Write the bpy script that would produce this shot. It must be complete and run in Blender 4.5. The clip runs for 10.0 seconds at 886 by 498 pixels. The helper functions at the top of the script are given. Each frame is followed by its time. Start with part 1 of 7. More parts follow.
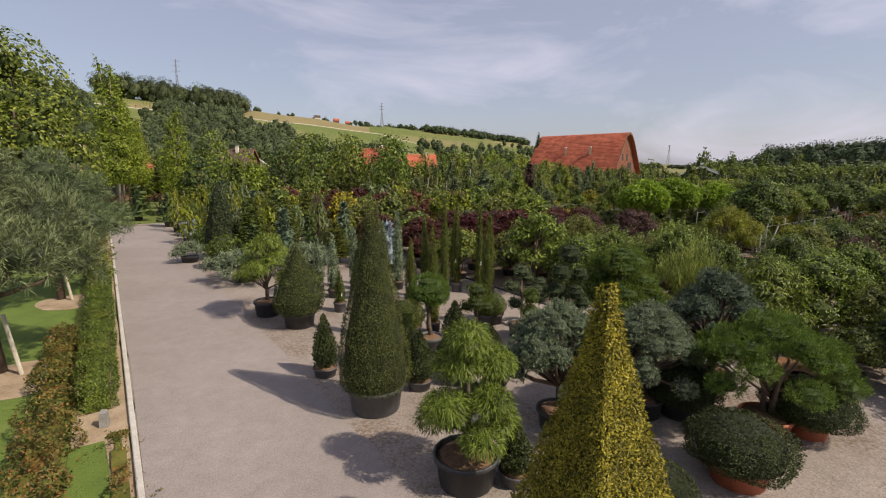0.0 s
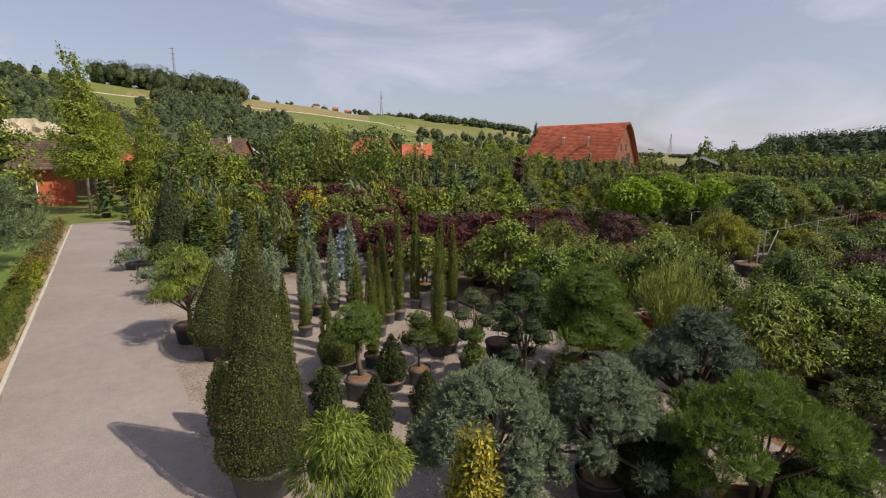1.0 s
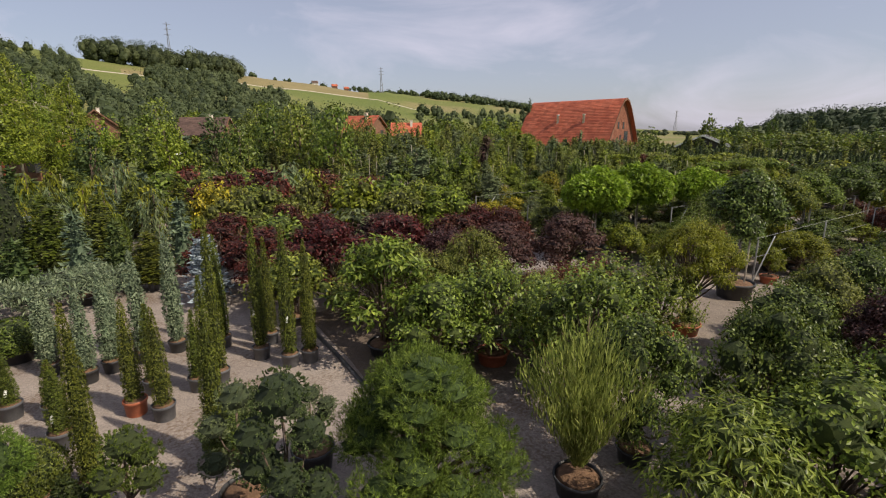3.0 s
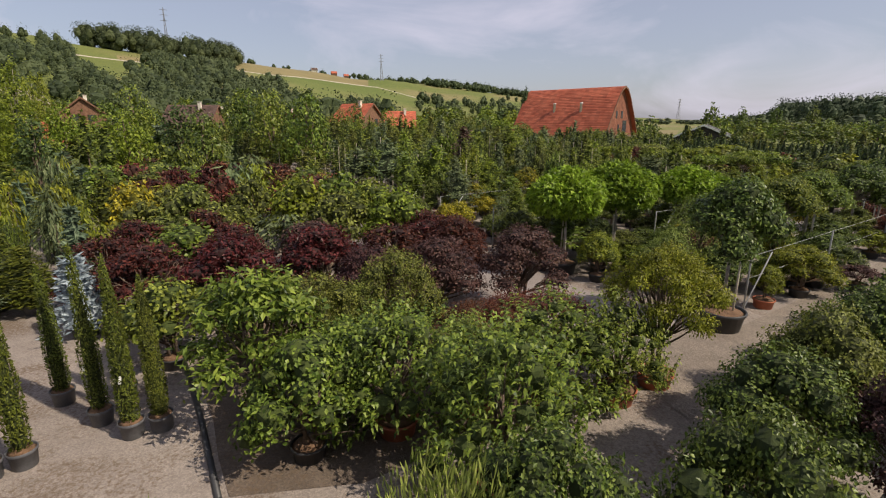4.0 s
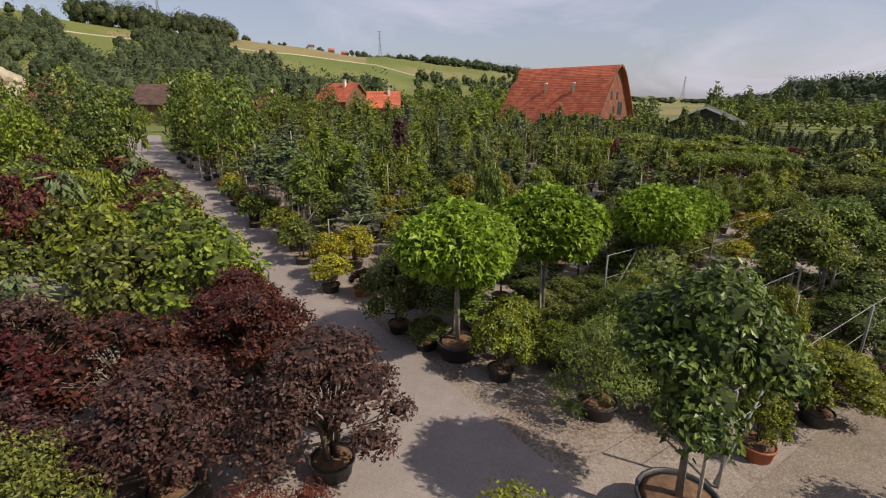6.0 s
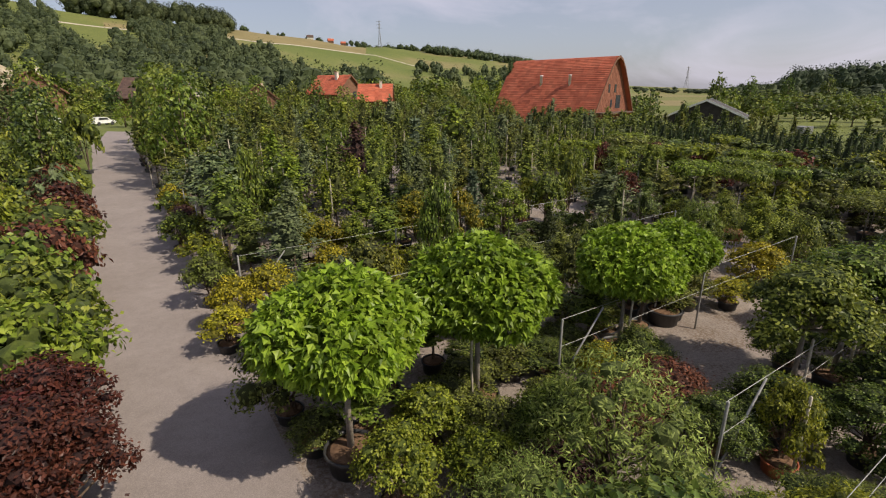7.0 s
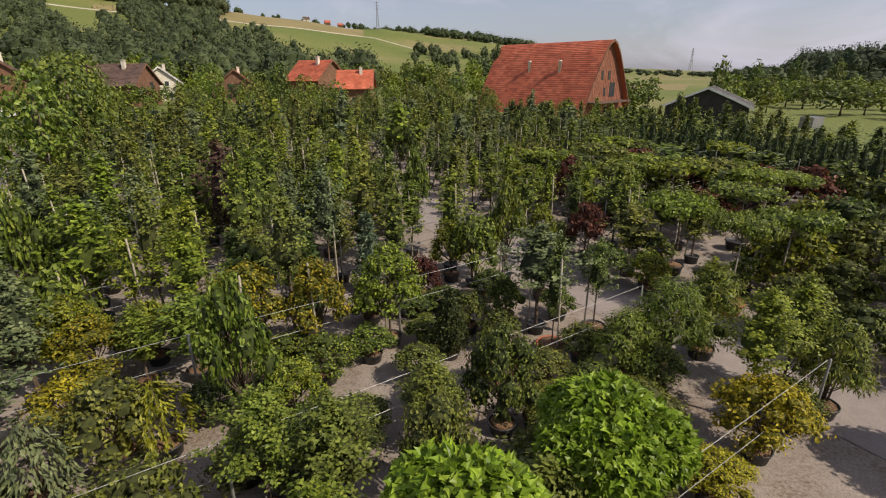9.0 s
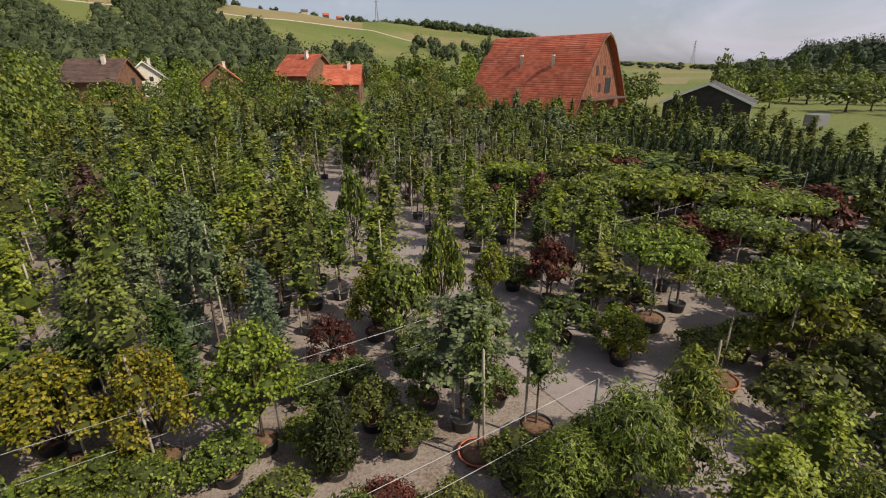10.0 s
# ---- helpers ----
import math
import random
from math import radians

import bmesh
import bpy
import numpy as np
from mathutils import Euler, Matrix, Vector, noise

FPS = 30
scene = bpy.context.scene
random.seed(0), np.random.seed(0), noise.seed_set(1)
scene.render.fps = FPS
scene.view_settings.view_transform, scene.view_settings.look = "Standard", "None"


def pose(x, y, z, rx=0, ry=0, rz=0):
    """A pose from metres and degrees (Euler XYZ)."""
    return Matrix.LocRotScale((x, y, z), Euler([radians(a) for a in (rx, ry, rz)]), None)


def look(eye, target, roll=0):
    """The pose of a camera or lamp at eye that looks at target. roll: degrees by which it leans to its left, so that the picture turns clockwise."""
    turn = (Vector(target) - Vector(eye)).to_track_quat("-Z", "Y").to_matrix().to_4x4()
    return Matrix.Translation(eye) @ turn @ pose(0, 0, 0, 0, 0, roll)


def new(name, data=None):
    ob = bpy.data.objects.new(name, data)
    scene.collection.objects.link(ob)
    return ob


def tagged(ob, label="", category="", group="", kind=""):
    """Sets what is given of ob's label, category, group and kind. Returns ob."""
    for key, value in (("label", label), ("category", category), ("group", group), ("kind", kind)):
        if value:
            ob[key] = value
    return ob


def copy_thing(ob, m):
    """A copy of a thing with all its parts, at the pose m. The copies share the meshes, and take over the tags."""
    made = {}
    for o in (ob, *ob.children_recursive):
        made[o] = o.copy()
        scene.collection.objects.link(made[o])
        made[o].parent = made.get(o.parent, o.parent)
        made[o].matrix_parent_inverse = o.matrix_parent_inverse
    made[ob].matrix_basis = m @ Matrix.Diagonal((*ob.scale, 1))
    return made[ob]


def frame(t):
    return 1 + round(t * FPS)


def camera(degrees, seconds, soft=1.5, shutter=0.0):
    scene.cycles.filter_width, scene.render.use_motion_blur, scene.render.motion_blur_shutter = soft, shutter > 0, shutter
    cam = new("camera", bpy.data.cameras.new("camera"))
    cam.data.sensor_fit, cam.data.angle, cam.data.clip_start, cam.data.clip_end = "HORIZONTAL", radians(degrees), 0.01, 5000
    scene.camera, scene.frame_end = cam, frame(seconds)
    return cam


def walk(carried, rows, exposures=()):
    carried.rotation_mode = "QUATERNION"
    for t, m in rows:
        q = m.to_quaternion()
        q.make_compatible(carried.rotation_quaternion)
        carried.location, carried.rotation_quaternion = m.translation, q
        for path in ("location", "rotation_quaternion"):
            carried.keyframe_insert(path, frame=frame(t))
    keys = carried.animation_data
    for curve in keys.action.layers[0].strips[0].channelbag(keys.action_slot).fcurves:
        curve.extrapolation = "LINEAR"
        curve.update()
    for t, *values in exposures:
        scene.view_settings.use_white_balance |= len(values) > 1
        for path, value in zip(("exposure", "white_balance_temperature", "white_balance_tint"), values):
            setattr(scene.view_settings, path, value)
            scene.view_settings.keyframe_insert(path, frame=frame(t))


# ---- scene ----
cam = camera(84.6, 10.0, 1.15)
PATH = [  # seconds, eye, point looked at, roll
    (0.0, (-0.008, 0.001, 4.339), (-0.013, 1.973, 4.002), 0),
    (0.5, (0.61, 0.931, 4.551), (0.605, 2.899, 4.194), 0),
    (1.0, (1.33, 1.97, 4.704), (1.322, 3.933, 4.324), 0),
    (1.5, (2.09, 3.038, 4.789), (2.076, 4.997, 4.387), -0.1),
    (2.0, (2.904, 4.165, 4.83), (2.887, 6.12, 4.405), -0.1),
    (2.5, (3.721, 5.299, 4.87), (3.702, 7.249, 4.426), -0.2),
    (4.0, (6.469, 9.228, 5.094), (6.443, 11.162, 4.584), -0.05),
    (4.5, (7.33, 10.663, 5.222), (7.304, 12.591, 4.693), 0),
    (5.0, (8.323, 12.3, 5.351), (8.296, 14.223, 4.8), 0),
    (5.5, (9.274, 13.831, 5.466), (9.244, 15.748, 4.896), 0),
    (7.0, (12.12, 18.626, 6.171), (12.079, 20.526, 5.548), -0.2),
    (7.5, (12.939, 20.167, 6.435), (12.895, 22.063, 5.799), -0.3),
    (8.0, (13.857, 21.891, 6.628), (13.813, 23.782, 5.977), -0.3),
    (8.5, (14.808, 23.669, 6.735), (14.764, 25.553, 6.067), -0.3),
    (9.0, (15.819, 25.43, 6.913), (15.771, 27.309, 6.23), -0.35),
    (9.5, (16.782, 27.197, 7.102), (16.731, 29.071, 6.406), -0.4),
    (10.0, (17.955, 29.2, 7.271), (17.902, 31.07, 6.564), -0.45),
]
walk(cam, [(t, look(eye, aim, roll)) for t, eye, aim, roll in PATH], exposures=((0.0, 0.0), (4.0, -0.04), (10.0, -0.1)))

# ---- light ----
SUN_FROM = Vector((0.90, -0.43, 1.0)).normalized()
world = bpy.data.worlds.new("world")
scene.world = world
world.use_nodes = True
wn, wl = world.node_tree.nodes, world.node_tree.links
sky = wn.new("ShaderNodeTexSky")
sky.sky_type = "NISHITA"
sky.sun_disc = False
sky.sun_elevation = math.asin(SUN_FROM.z)
sky.sun_rotation = math.atan2(SUN_FROM.x, SUN_FROM.y)
sky.air_density, sky.dust_density, sky.ozone_density = 1.0, 2.2, 1.6
sky.altitude = 450
# thin high cloud over the whole sky
coord = wn.new("ShaderNodeTexCoord")
squash = wn.new("ShaderNodeMapping")
squash.inputs["Scale"].default_value = (1.0, 1.6, 3.2)
wl.new(coord.outputs["Generated"], squash.inputs["Vector"])
wisps = wn.new("ShaderNodeTexNoise")
wisps.inputs["Scale"].default_value = 2.3
wisps.inputs["Detail"].default_value = 7
wisps.inputs["Roughness"].default_value = 0.58
wisps.inputs["Distortion"].default_value = 0.6
wl.new(squash.outputs["Vector"], wisps.inputs["Vector"])
thin = wn.new("ShaderNodeMapRange")
thin.inputs["From Min"].default_value, thin.inputs["From Max"].default_value = 0.50, 0.80
thin.inputs["To Min"].default_value, thin.inputs["To Max"].default_value = 0.34, 0.88
wl.new(wisps.outputs["Fac"], thin.inputs["Value"])
veil = wn.new("ShaderNodeMix")
veil.data_type = "RGBA"
veil.inputs["B"].default_value = (8.2, 7.75, 9.15, 1)
wl.new(thin.outputs["Result"], veil.inputs["Factor"])
wl.new(sky.outputs["Color"], veil.inputs["A"])
back = wn["Background"]
back.inputs["Strength"].default_value = 0.094
wl.new(veil.outputs["Result"], back.inputs["Color"])

sun = new("sun", bpy.data.lights.new("sun", "SUN"))
sun.data.energy, sun.data.angle, sun.data.color = 4.9, radians(0.6), (1.0, 0.885, 0.73)
sun.matrix_world = look(SUN_FROM * 100, (0, 0, 0))
scene.view_settings.exposure = 0.0


# ---- materials ----
def material(name):
    m = bpy.data.materials.new(name)
    m.use_nodes = True
    return m, m.node_tree.nodes, m.node_tree.links, m.node_tree.nodes["Principled BSDF"]


def ramp(nodes, stops):
    r = nodes.new("ShaderNodeValToRGB")
    e = r.color_ramp.elements
    while len(e) < len(stops):
        e.new(0.5)
    for k, (p, c) in enumerate(stops):
        e[k].position, e[k].color = p, (*c, 1)
    return r


def noise_at(nodes, links, scale, detail=4.0, rough=0.55, space="Object", distort=0.0):
    c = nodes.new("ShaderNodeTexCoord")
    n = nodes.new("ShaderNodeTexNoise")
    n.inputs["Scale"].default_value, n.inputs["Detail"].default_value = scale, detail
    n.inputs["Roughness"].default_value, n.inputs["Distortion"].default_value = rough, distort
    if space == "World":
        g = nodes.new("ShaderNodeNewGeometry")
        links.new(g.outputs["Position"], n.inputs["Vector"])
    else:
        links.new(c.outputs[space], n.inputs["Vector"])
    return n


def mix_colour(nodes, links, fac, a, b, mode="MIX"):
    m = nodes.new("ShaderNodeMix")
    m.data_type, m.blend_type = "RGBA", mode
    for socket, value in (("Factor", fac), ("A", a), ("B", b)):
        if isinstance(value, (int, float)):
            m.inputs[socket].default_value = value
        elif isinstance(value, tuple):
            m.inputs[socket].default_value = (*value, 1)
        else:
            links.new(value, m.inputs[socket])
    return m.outputs["Result"]


CORE_TONES = {}


def leaf_material(name, dark, mid, light, gloss=0.45, through_light=0.25):
    """Leaves: each leaf its own tone, each plant its own drift, a little light passing through."""
    m, n, l, b = material(name)
    g = n.new("ShaderNodeNewGeometry")
    r = ramp(n, [(0.0, tuple(0.8 * c for c in dark)), (0.5, mid), (1.0, tuple(0.4 * a + 0.56 * b for a, b in zip(mid, light)))])
    l.new(g.outputs["Random Per Island"], r.inputs["Fac"])
    patch = noise_at(n, l, 3.4, 3.0, 0.6, space="World")
    tone = n.new("ShaderNodeMapRange")
    tone.inputs["From Min"].default_value, tone.inputs["From Max"].default_value = 0.3, 0.7
    tone.inputs["To Min"].default_value, tone.inputs["To Max"].default_value = 0.58, 1.4
    l.new(patch.outputs["Fac"], tone.inputs["Value"])
    info = n.new("ShaderNodeObjectInfo")
    drift = n.new("ShaderNodeHueSaturation")
    hue = n.new("ShaderNodeMapRange")
    hue.inputs["To Min"].default_value, hue.inputs["To Max"].default_value = 0.485, 0.515
    l.new(info.outputs["Random"], hue.inputs["Value"])
    l.new(hue.outputs["Result"], drift.inputs["Hue"])
    l.new(tone.outputs["Result"], drift.inputs["Value"])
    l.new(r.outputs["Color"], drift.inputs["Color"])
    l.new(drift.outputs["Color"], b.inputs["Base Color"])
    b.inputs["Roughness"].default_value = gloss
    b.inputs["Specular IOR Level"].default_value = 0.26
    t = n.new("ShaderNodeBsdfTranslucent")
    l.new(drift.outputs["Color"], t.inputs["Color"])
    s = n.new("ShaderNodeMixShader")
    s.inputs["Fac"].default_value = through_light
    l.new(b.outputs["BSDF"], s.inputs[1])
    l.new(t.outputs["BSDF"], s.inputs[2])
    l.new(s.outputs["Shader"], n["Material Output"].inputs["Surface"])
    # Core tones: the leaf colours darkened to stand in for shade inside the crown.
    CORE_TONES[name] = (tuple(0.5 * c for c in dark), tuple(0.42 * c for c in mid))
    return m


def surface_material(name, stops, scale, rough=0.85, bump=0.4, depth=0.01, fine=30.0, metal=0.0, space="World"):
    """A weathered surface: broad stains, fine grain and relief."""
    m, n, l, b = material(name)
    broad = noise_at(n, l, scale, 6.0, 0.6, space)
    r = ramp(n, stops)
    l.new(broad.outputs["Fac"], r.inputs["Fac"])
    grain = noise_at(n, l, fine, 5.0, 0.7, space)
    g = ramp(n, [(0.25, (0.72, 0.72, 0.72)), (0.75, (1.18, 1.17, 1.15))])
    l.new(grain.outputs["Fac"], g.inputs["Fac"])
    l.new(mix_colour(n, l, 1.0, r.outputs["Color"], g.outputs["Color"], "MULTIPLY"), b.inputs["Base Color"])
    b.inputs["Roughness"].default_value, b.inputs["Metallic"].default_value = rough, metal
    k = n.new("ShaderNodeBump")
    k.inputs["Strength"].default_value, k.inputs["Distance"].default_value = bump, depth
    l.new(grain.outputs["Fac"], k.inputs["Height"])
    l.new(k.outputs["Normal"], b.inputs["Normal"])
    return m


def gravel_material(name, stops, stone=34.0, relief=0.6, speckle=0.75, litter=0.0):
    """Crushed stone: single pebbles of their own tone over broad dusty and damp patches."""
    m, n, l, b = material(name)
    g = n.new("ShaderNodeNewGeometry")
    cells = n.new("ShaderNodeTexVoronoi")
    cells.inputs["Scale"].default_value = stone
    l.new(g.outputs["Position"], cells.inputs["Vector"])
    broad = noise_at(n, l, 0.35, 7.0, 0.6, "World")
    r = ramp(n, stops)
    l.new(broad.outputs["Fac"], r.inputs["Fac"])
    pebble = n.new("ShaderNodeSeparateColor")
    l.new(cells.outputs["Color"], pebble.inputs["Color"])
    p = ramp(n, [(0.0, (0.62, 0.61, 0.60)), (0.6, (1.0, 0.99, 0.97)), (1.0, (1.35, 1.33, 1.3))])
    l.new(pebble.outputs["Red"], p.inputs["Fac"])
    mid = noise_at(n, l, 3.0, 6.0, 0.65, "World")
    q = ramp(n, [(0.3, (1 - 0.3 * speckle, 1 - 0.31 * speckle, 1 - 0.33 * speckle)), (0.7, (1 + 0.16 * speckle, 1 + 0.15 * speckle, 1 + 0.13 * speckle))])
    l.new(mid.outputs["Fac"], q.inputs["Fac"])
    c = mix_colour(n, l, 1.0, r.outputs["Color"], q.outputs["Color"], "MULTIPLY")
    c = mix_colour(n, l, speckle, c, p.outputs["Color"], "MULTIPLY")
    if litter:
        drift = noise_at(n, l, 0.55, 5.0, 0.62, "World", 0.4)
        crumbs = noise_at(n, l, 14.0, 4.0, 0.7, "World")
        both = n.new("ShaderNodeMath")
        both.operation = "MULTIPLY"
        l.new(drift.outputs["Fac"], both.inputs[0])
        l.new(crumbs.outputs["Fac"], both.inputs[1])
        amount = n.new("ShaderNodeMapRange")
        amount.inputs["From Min"].default_value, amount.inputs["From Max"].default_value = 0.25, 0.36
        amount.inputs["To Min"].default_value, amount.inputs["To Max"].default_value = 0.0, litter
        l.new(both.outputs["Value"], amount.inputs["Value"])
        c = mix_colour(n, l, amount.outputs["Result"], c, (0.13, 0.085, 0.05))
    l.new(c, b.inputs["Base Color"])
    b.inputs["Roughness"].default_value = 0.9
    k = n.new("ShaderNodeBump")
    k.inputs["Strength"].default_value, k.inputs["Distance"].default_value = relief, 0.012
    l.new(cells.outputs["Distance"], k.inputs["Height"])
    l.new(k.outputs["Normal"], b.inputs["Normal"])
    return m


def tile_roof_material(name, a, bcol, row=0.33):
    m, n, l, b = material(name)
    broad = noise_at(n, l, 0.6, 6.0, 0.6, "World")
    r = ramp(n, [(0.3, a), (0.7, bcol)])
    l.new(broad.outputs["Fac"], r.inputs["Fac"])
    g = n.new("ShaderNodeNewGeometry")
    t = ramp(n, [(0.0, (0.75, 0.75, 0.75)), (1.0, (1.2, 1.2, 1.2))])
    l.new(g.outputs["Random Per Island"], t.inputs["Fac"])
    l.new(mix_colour(n, l, 1.0, r.outputs["Color"], t.outputs["Color"], "MULTIPLY"), b.inputs["Base Color"])
    b.inputs["Roughness"].default_value = 0.8
    return m


GRAVEL = gravel_material("pinkish_gravel", [(0.25, (0.245, 0.206, 0.178)), (0.55, (0.30, 0.256, 0.226)), (0.8, (0.36, 0.312, 0.275))], 40.0, 0.5, 0.5, 0.8)
ROAD = gravel_material("rolled_stone_road", [(0.25, (0.245, 0.21, 0.195)), (0.55, (0.285, 0.246, 0.23)), (0.8, (0.33, 0.287, 0.268))], 70.0, 0.25, 0.4)
LANE = gravel_material("lane_gravel", [(0.25, (0.185, 0.152, 0.124)), (0.55, (0.25, 0.21, 0.175)), (0.8, (0.32, 0.27, 0.225))], 42.0, 0.55, 0.7)
# Brown soil, its colour darkened for the shrubs' shade over it.
BED = gravel_material("shade_dark_earth", [(0.25, (0.095, 0.072, 0.055)), (0.55, (0.14, 0.108, 0.084)), (0.8, (0.2, 0.16, 0.13))], 34.0, 0.5, 0.6, 0.7)
KERB = surface_material("pale_kerb_concrete", [(0.3, (0.42, 0.39, 0.35)), (0.7, (0.58, 0.55, 0.50))], 3.0, 0.9, 0.3, 0.004, 60)
EARTH = surface_material("bare_earth", [(0.3, (0.27, 0.19, 0.115)), (0.7, (0.44, 0.34, 0.235))], 2.0, 0.95, 0.6, 0.02, 22)
SOIL = surface_material("pot_soil", [(0.3, (0.10, 0.055, 0.03)), (0.7, (0.24, 0.14, 0.08))], 9.0, 0.95, 0.8, 0.02, 45)
SPILL = surface_material("spilled_soil", [(0.3, (0.13, 0.062, 0.028)), (0.7, (0.27, 0.145, 0.07))], 3.0, 0.95, 0.6, 0.02, 30)
POT = surface_material("black_nursery_plastic", [(0.3, (0.030, 0.031, 0.033)), (0.7, (0.055, 0.055, 0.058))], 4.0, 0.5, 0.15, 0.003, 40)
POT_GREY = surface_material("dusty_grey_plastic", [(0.3, (0.075, 0.076, 0.082)), (0.7, (0.13, 0.13, 0.14))], 4.0, 0.55, 0.15, 0.003, 40)
TERRACOTTA = surface_material("terracotta_plastic", [(0.3, (0.34, 0.095, 0.045)), (0.7, (0.46, 0.15, 0.075))], 4.0, 0.6, 0.15, 0.003, 40)
BARK = surface_material("brown_bark", [(0.3, (0.09, 0.06, 0.042)), (0.7, (0.20, 0.15, 0.11))], 6.0, 0.95, 0.9, 0.02, 38)
BARK_PALE = surface_material("pale_grey_bark", [(0.3, (0.22, 0.19, 0.15)), (0.7, (0.38, 0.34, 0.29))], 6.0, 0.95, 0.7, 0.02, 38)
SAND = surface_material("pale_sandstone", [(0.3, (0.30, 0.25, 0.17)), (0.5, (0.46, 0.40, 0.29)), (0.72, (0.55, 0.49, 0.37))], 0.12, 0.95, 0.6, 0.3, 1.2)
STAKE = surface_material("weathered_stake_wood", [(0.3, (0.40, 0.35, 0.27)), (0.7, (0.58, 0.52, 0.42))], 5.0, 0.9, 0.5, 0.01, 40)
STEEL = surface_material("galvanised_steel", [(0.3, (0.22, 0.22, 0.22)), (0.7, (0.34, 0.34, 0.34))], 5.0, 0.6, 0.1, 0.002, 40, 0.7)
PALE_STEEL = surface_material("weathered_pale_steel", [(0.3, (0.27, 0.27, 0.26)), (0.7, (0.40, 0.40, 0.385))], 5.0, 0.6, 0.1, 0.002, 40, 0.3)
YELLOW = surface_material("yellow_paint", [(0.3, (0.75, 0.45, 0.02)), (0.7, (0.85, 0.55, 0.04))], 5.0, 0.5, 0.1, 0.002, 40)
TAG = surface_material("white_tag", [(0.3, (0.75, 0.75, 0.72)), (0.7, (0.85, 0.85, 0.83))], 5.0, 0.6, 0.05, 0.001, 40)
TIMBER = surface_material("dark_barn_timber", [(0.3, (0.115, 0.055, 0.032)), (0.7, (0.24, 0.125, 0.075))], 1.4, 0.9, 0.4, 0.02, 14)
BARN_WOOD = surface_material("red_brown_barn_boards", [(0.3, (0.16, 0.058, 0.034)), (0.7, (0.30, 0.12, 0.07))], 1.4, 0.9, 0.4, 0.02, 14)
TIMBER_BLACK = surface_material("black_stained_timber", [(0.3, (0.018, 0.016, 0.016)), (0.7, (0.045, 0.04, 0.038))], 1.4, 0.85, 0.4, 0.02, 14)
RENDER = surface_material("cream_plaster", [(0.3, (0.62, 0.55, 0.45)), (0.7, (0.74, 0.68, 0.58))], 1.0, 0.9, 0.2, 0.01, 12)
WHITE = surface_material("white_paint", [(0.3, (0.72, 0.72, 0.70)), (0.7, (0.82, 0.82, 0.80))], 1.0, 0.6, 0.1, 0.005, 20)
REDWALL = surface_material("red_painted_boards", [(0.3, (0.42, 0.085, 0.04)), (0.7, (0.55, 0.14, 0.07))], 1.0, 0.8, 0.2, 0.01, 14)
GLASS = surface_material("dark_window_glass", [(0.3, (0.03, 0.035, 0.04)), (0.7, (0.06, 0.065, 0.07))], 0.8, 0.08, 0.0, 0.001, 5)
ROOF_RED = tile_roof_material("red_clay_tiles", (0.40, 0.088, 0.042), (0.54, 0.15, 0.078))
ROOF_BROWN = tile_roof_material("brown_clay_tiles", (0.075, 0.045, 0.036), (0.14, 0.085, 0.065))
ROOF_GREY = tile_roof_material("grey_slabs", (0.055, 0.05, 0.047), (0.10, 0.092, 0.085))

YEW = leaf_material("yew_needles", (0.035, 0.05, 0.01), (0.068, 0.084, 0.016), (0.112, 0.118, 0.025), 0.5, 0.12)
YEW_DARK = leaf_material("dark_yew_needles", (0.022, 0.033, 0.008), (0.042, 0.057, 0.013), (0.075, 0.082, 0.022), 0.5, 0.12)
YEW_GOLD = leaf_material("golden_yew_needles", (0.095, 0.1, 0.012), (0.235, 0.225, 0.021), (0.46, 0.4, 0.036), 0.5, 0.06)
COLUMN = leaf_material("column_yew_needles", (0.045, 0.062, 0.008), (0.092, 0.115, 0.014), (0.165, 0.175, 0.024), 0.5, 0.15)
BLUE = leaf_material("blue_green_needles", (0.08, 0.118, 0.066), (0.175, 0.22, 0.125), (0.32, 0.365, 0.22), 0.55, 0.12)
BLUE_DARK = leaf_material("dark_blue_green_needles", (0.05, 0.08, 0.046), (0.115, 0.155, 0.09), (0.22, 0.265, 0.16), 0.55, 0.12)
SILVER = leaf_material("silver_blue_needles", (0.16, 0.20, 0.23), (0.28, 0.33, 0.37), (0.46, 0.50, 0.54), 0.6, 0.1)
GREY_GREEN = leaf_material("grey_green_needles", (0.055, 0.08, 0.032), (0.125, 0.16, 0.066), (0.235, 0.27, 0.12), 0.55, 0.12)
PINE = leaf_material("pine_needles", (0.05, 0.092, 0.014), (0.118, 0.19, 0.028), (0.24, 0.33, 0.05), 0.5, 0.18)
THREAD = leaf_material("thread_cypress_sprays", (0.06, 0.095, 0.012), (0.143, 0.198, 0.0275), (0.288, 0.348, 0.054), 0.5, 0.22)
BOX = leaf_material("box_leaves", (0.04, 0.064, 0.01), (0.098, 0.13, 0.02), (0.19, 0.225, 0.036), 0.4, 0.15)
CONIFER = leaf_material("dark_conifer_needles", (0.028, 0.05, 0.014), (0.068, 0.1, 0.028), (0.14, 0.17, 0.052), 0.5, 0.12)
GREEN = leaf_material("mid_green_leaves", (0.046, 0.076, 0.011), (0.16, 0.211, 0.0301), (0.363, 0.403, 0.0672), 0.42, 0.28)
GREEN_DEEP = leaf_material("deep_green_leaves", (0.03, 0.052, 0.01), (0.105, 0.143, 0.0263), (0.269, 0.309, 0.0618), 0.38, 0.22)
GREEN_FRESH = leaf_material("fresh_green_leaves", (0.07, 0.108, 0.01), (0.207, 0.263, 0.0276), (0.403, 0.444, 0.0605), 0.42, 0.32)
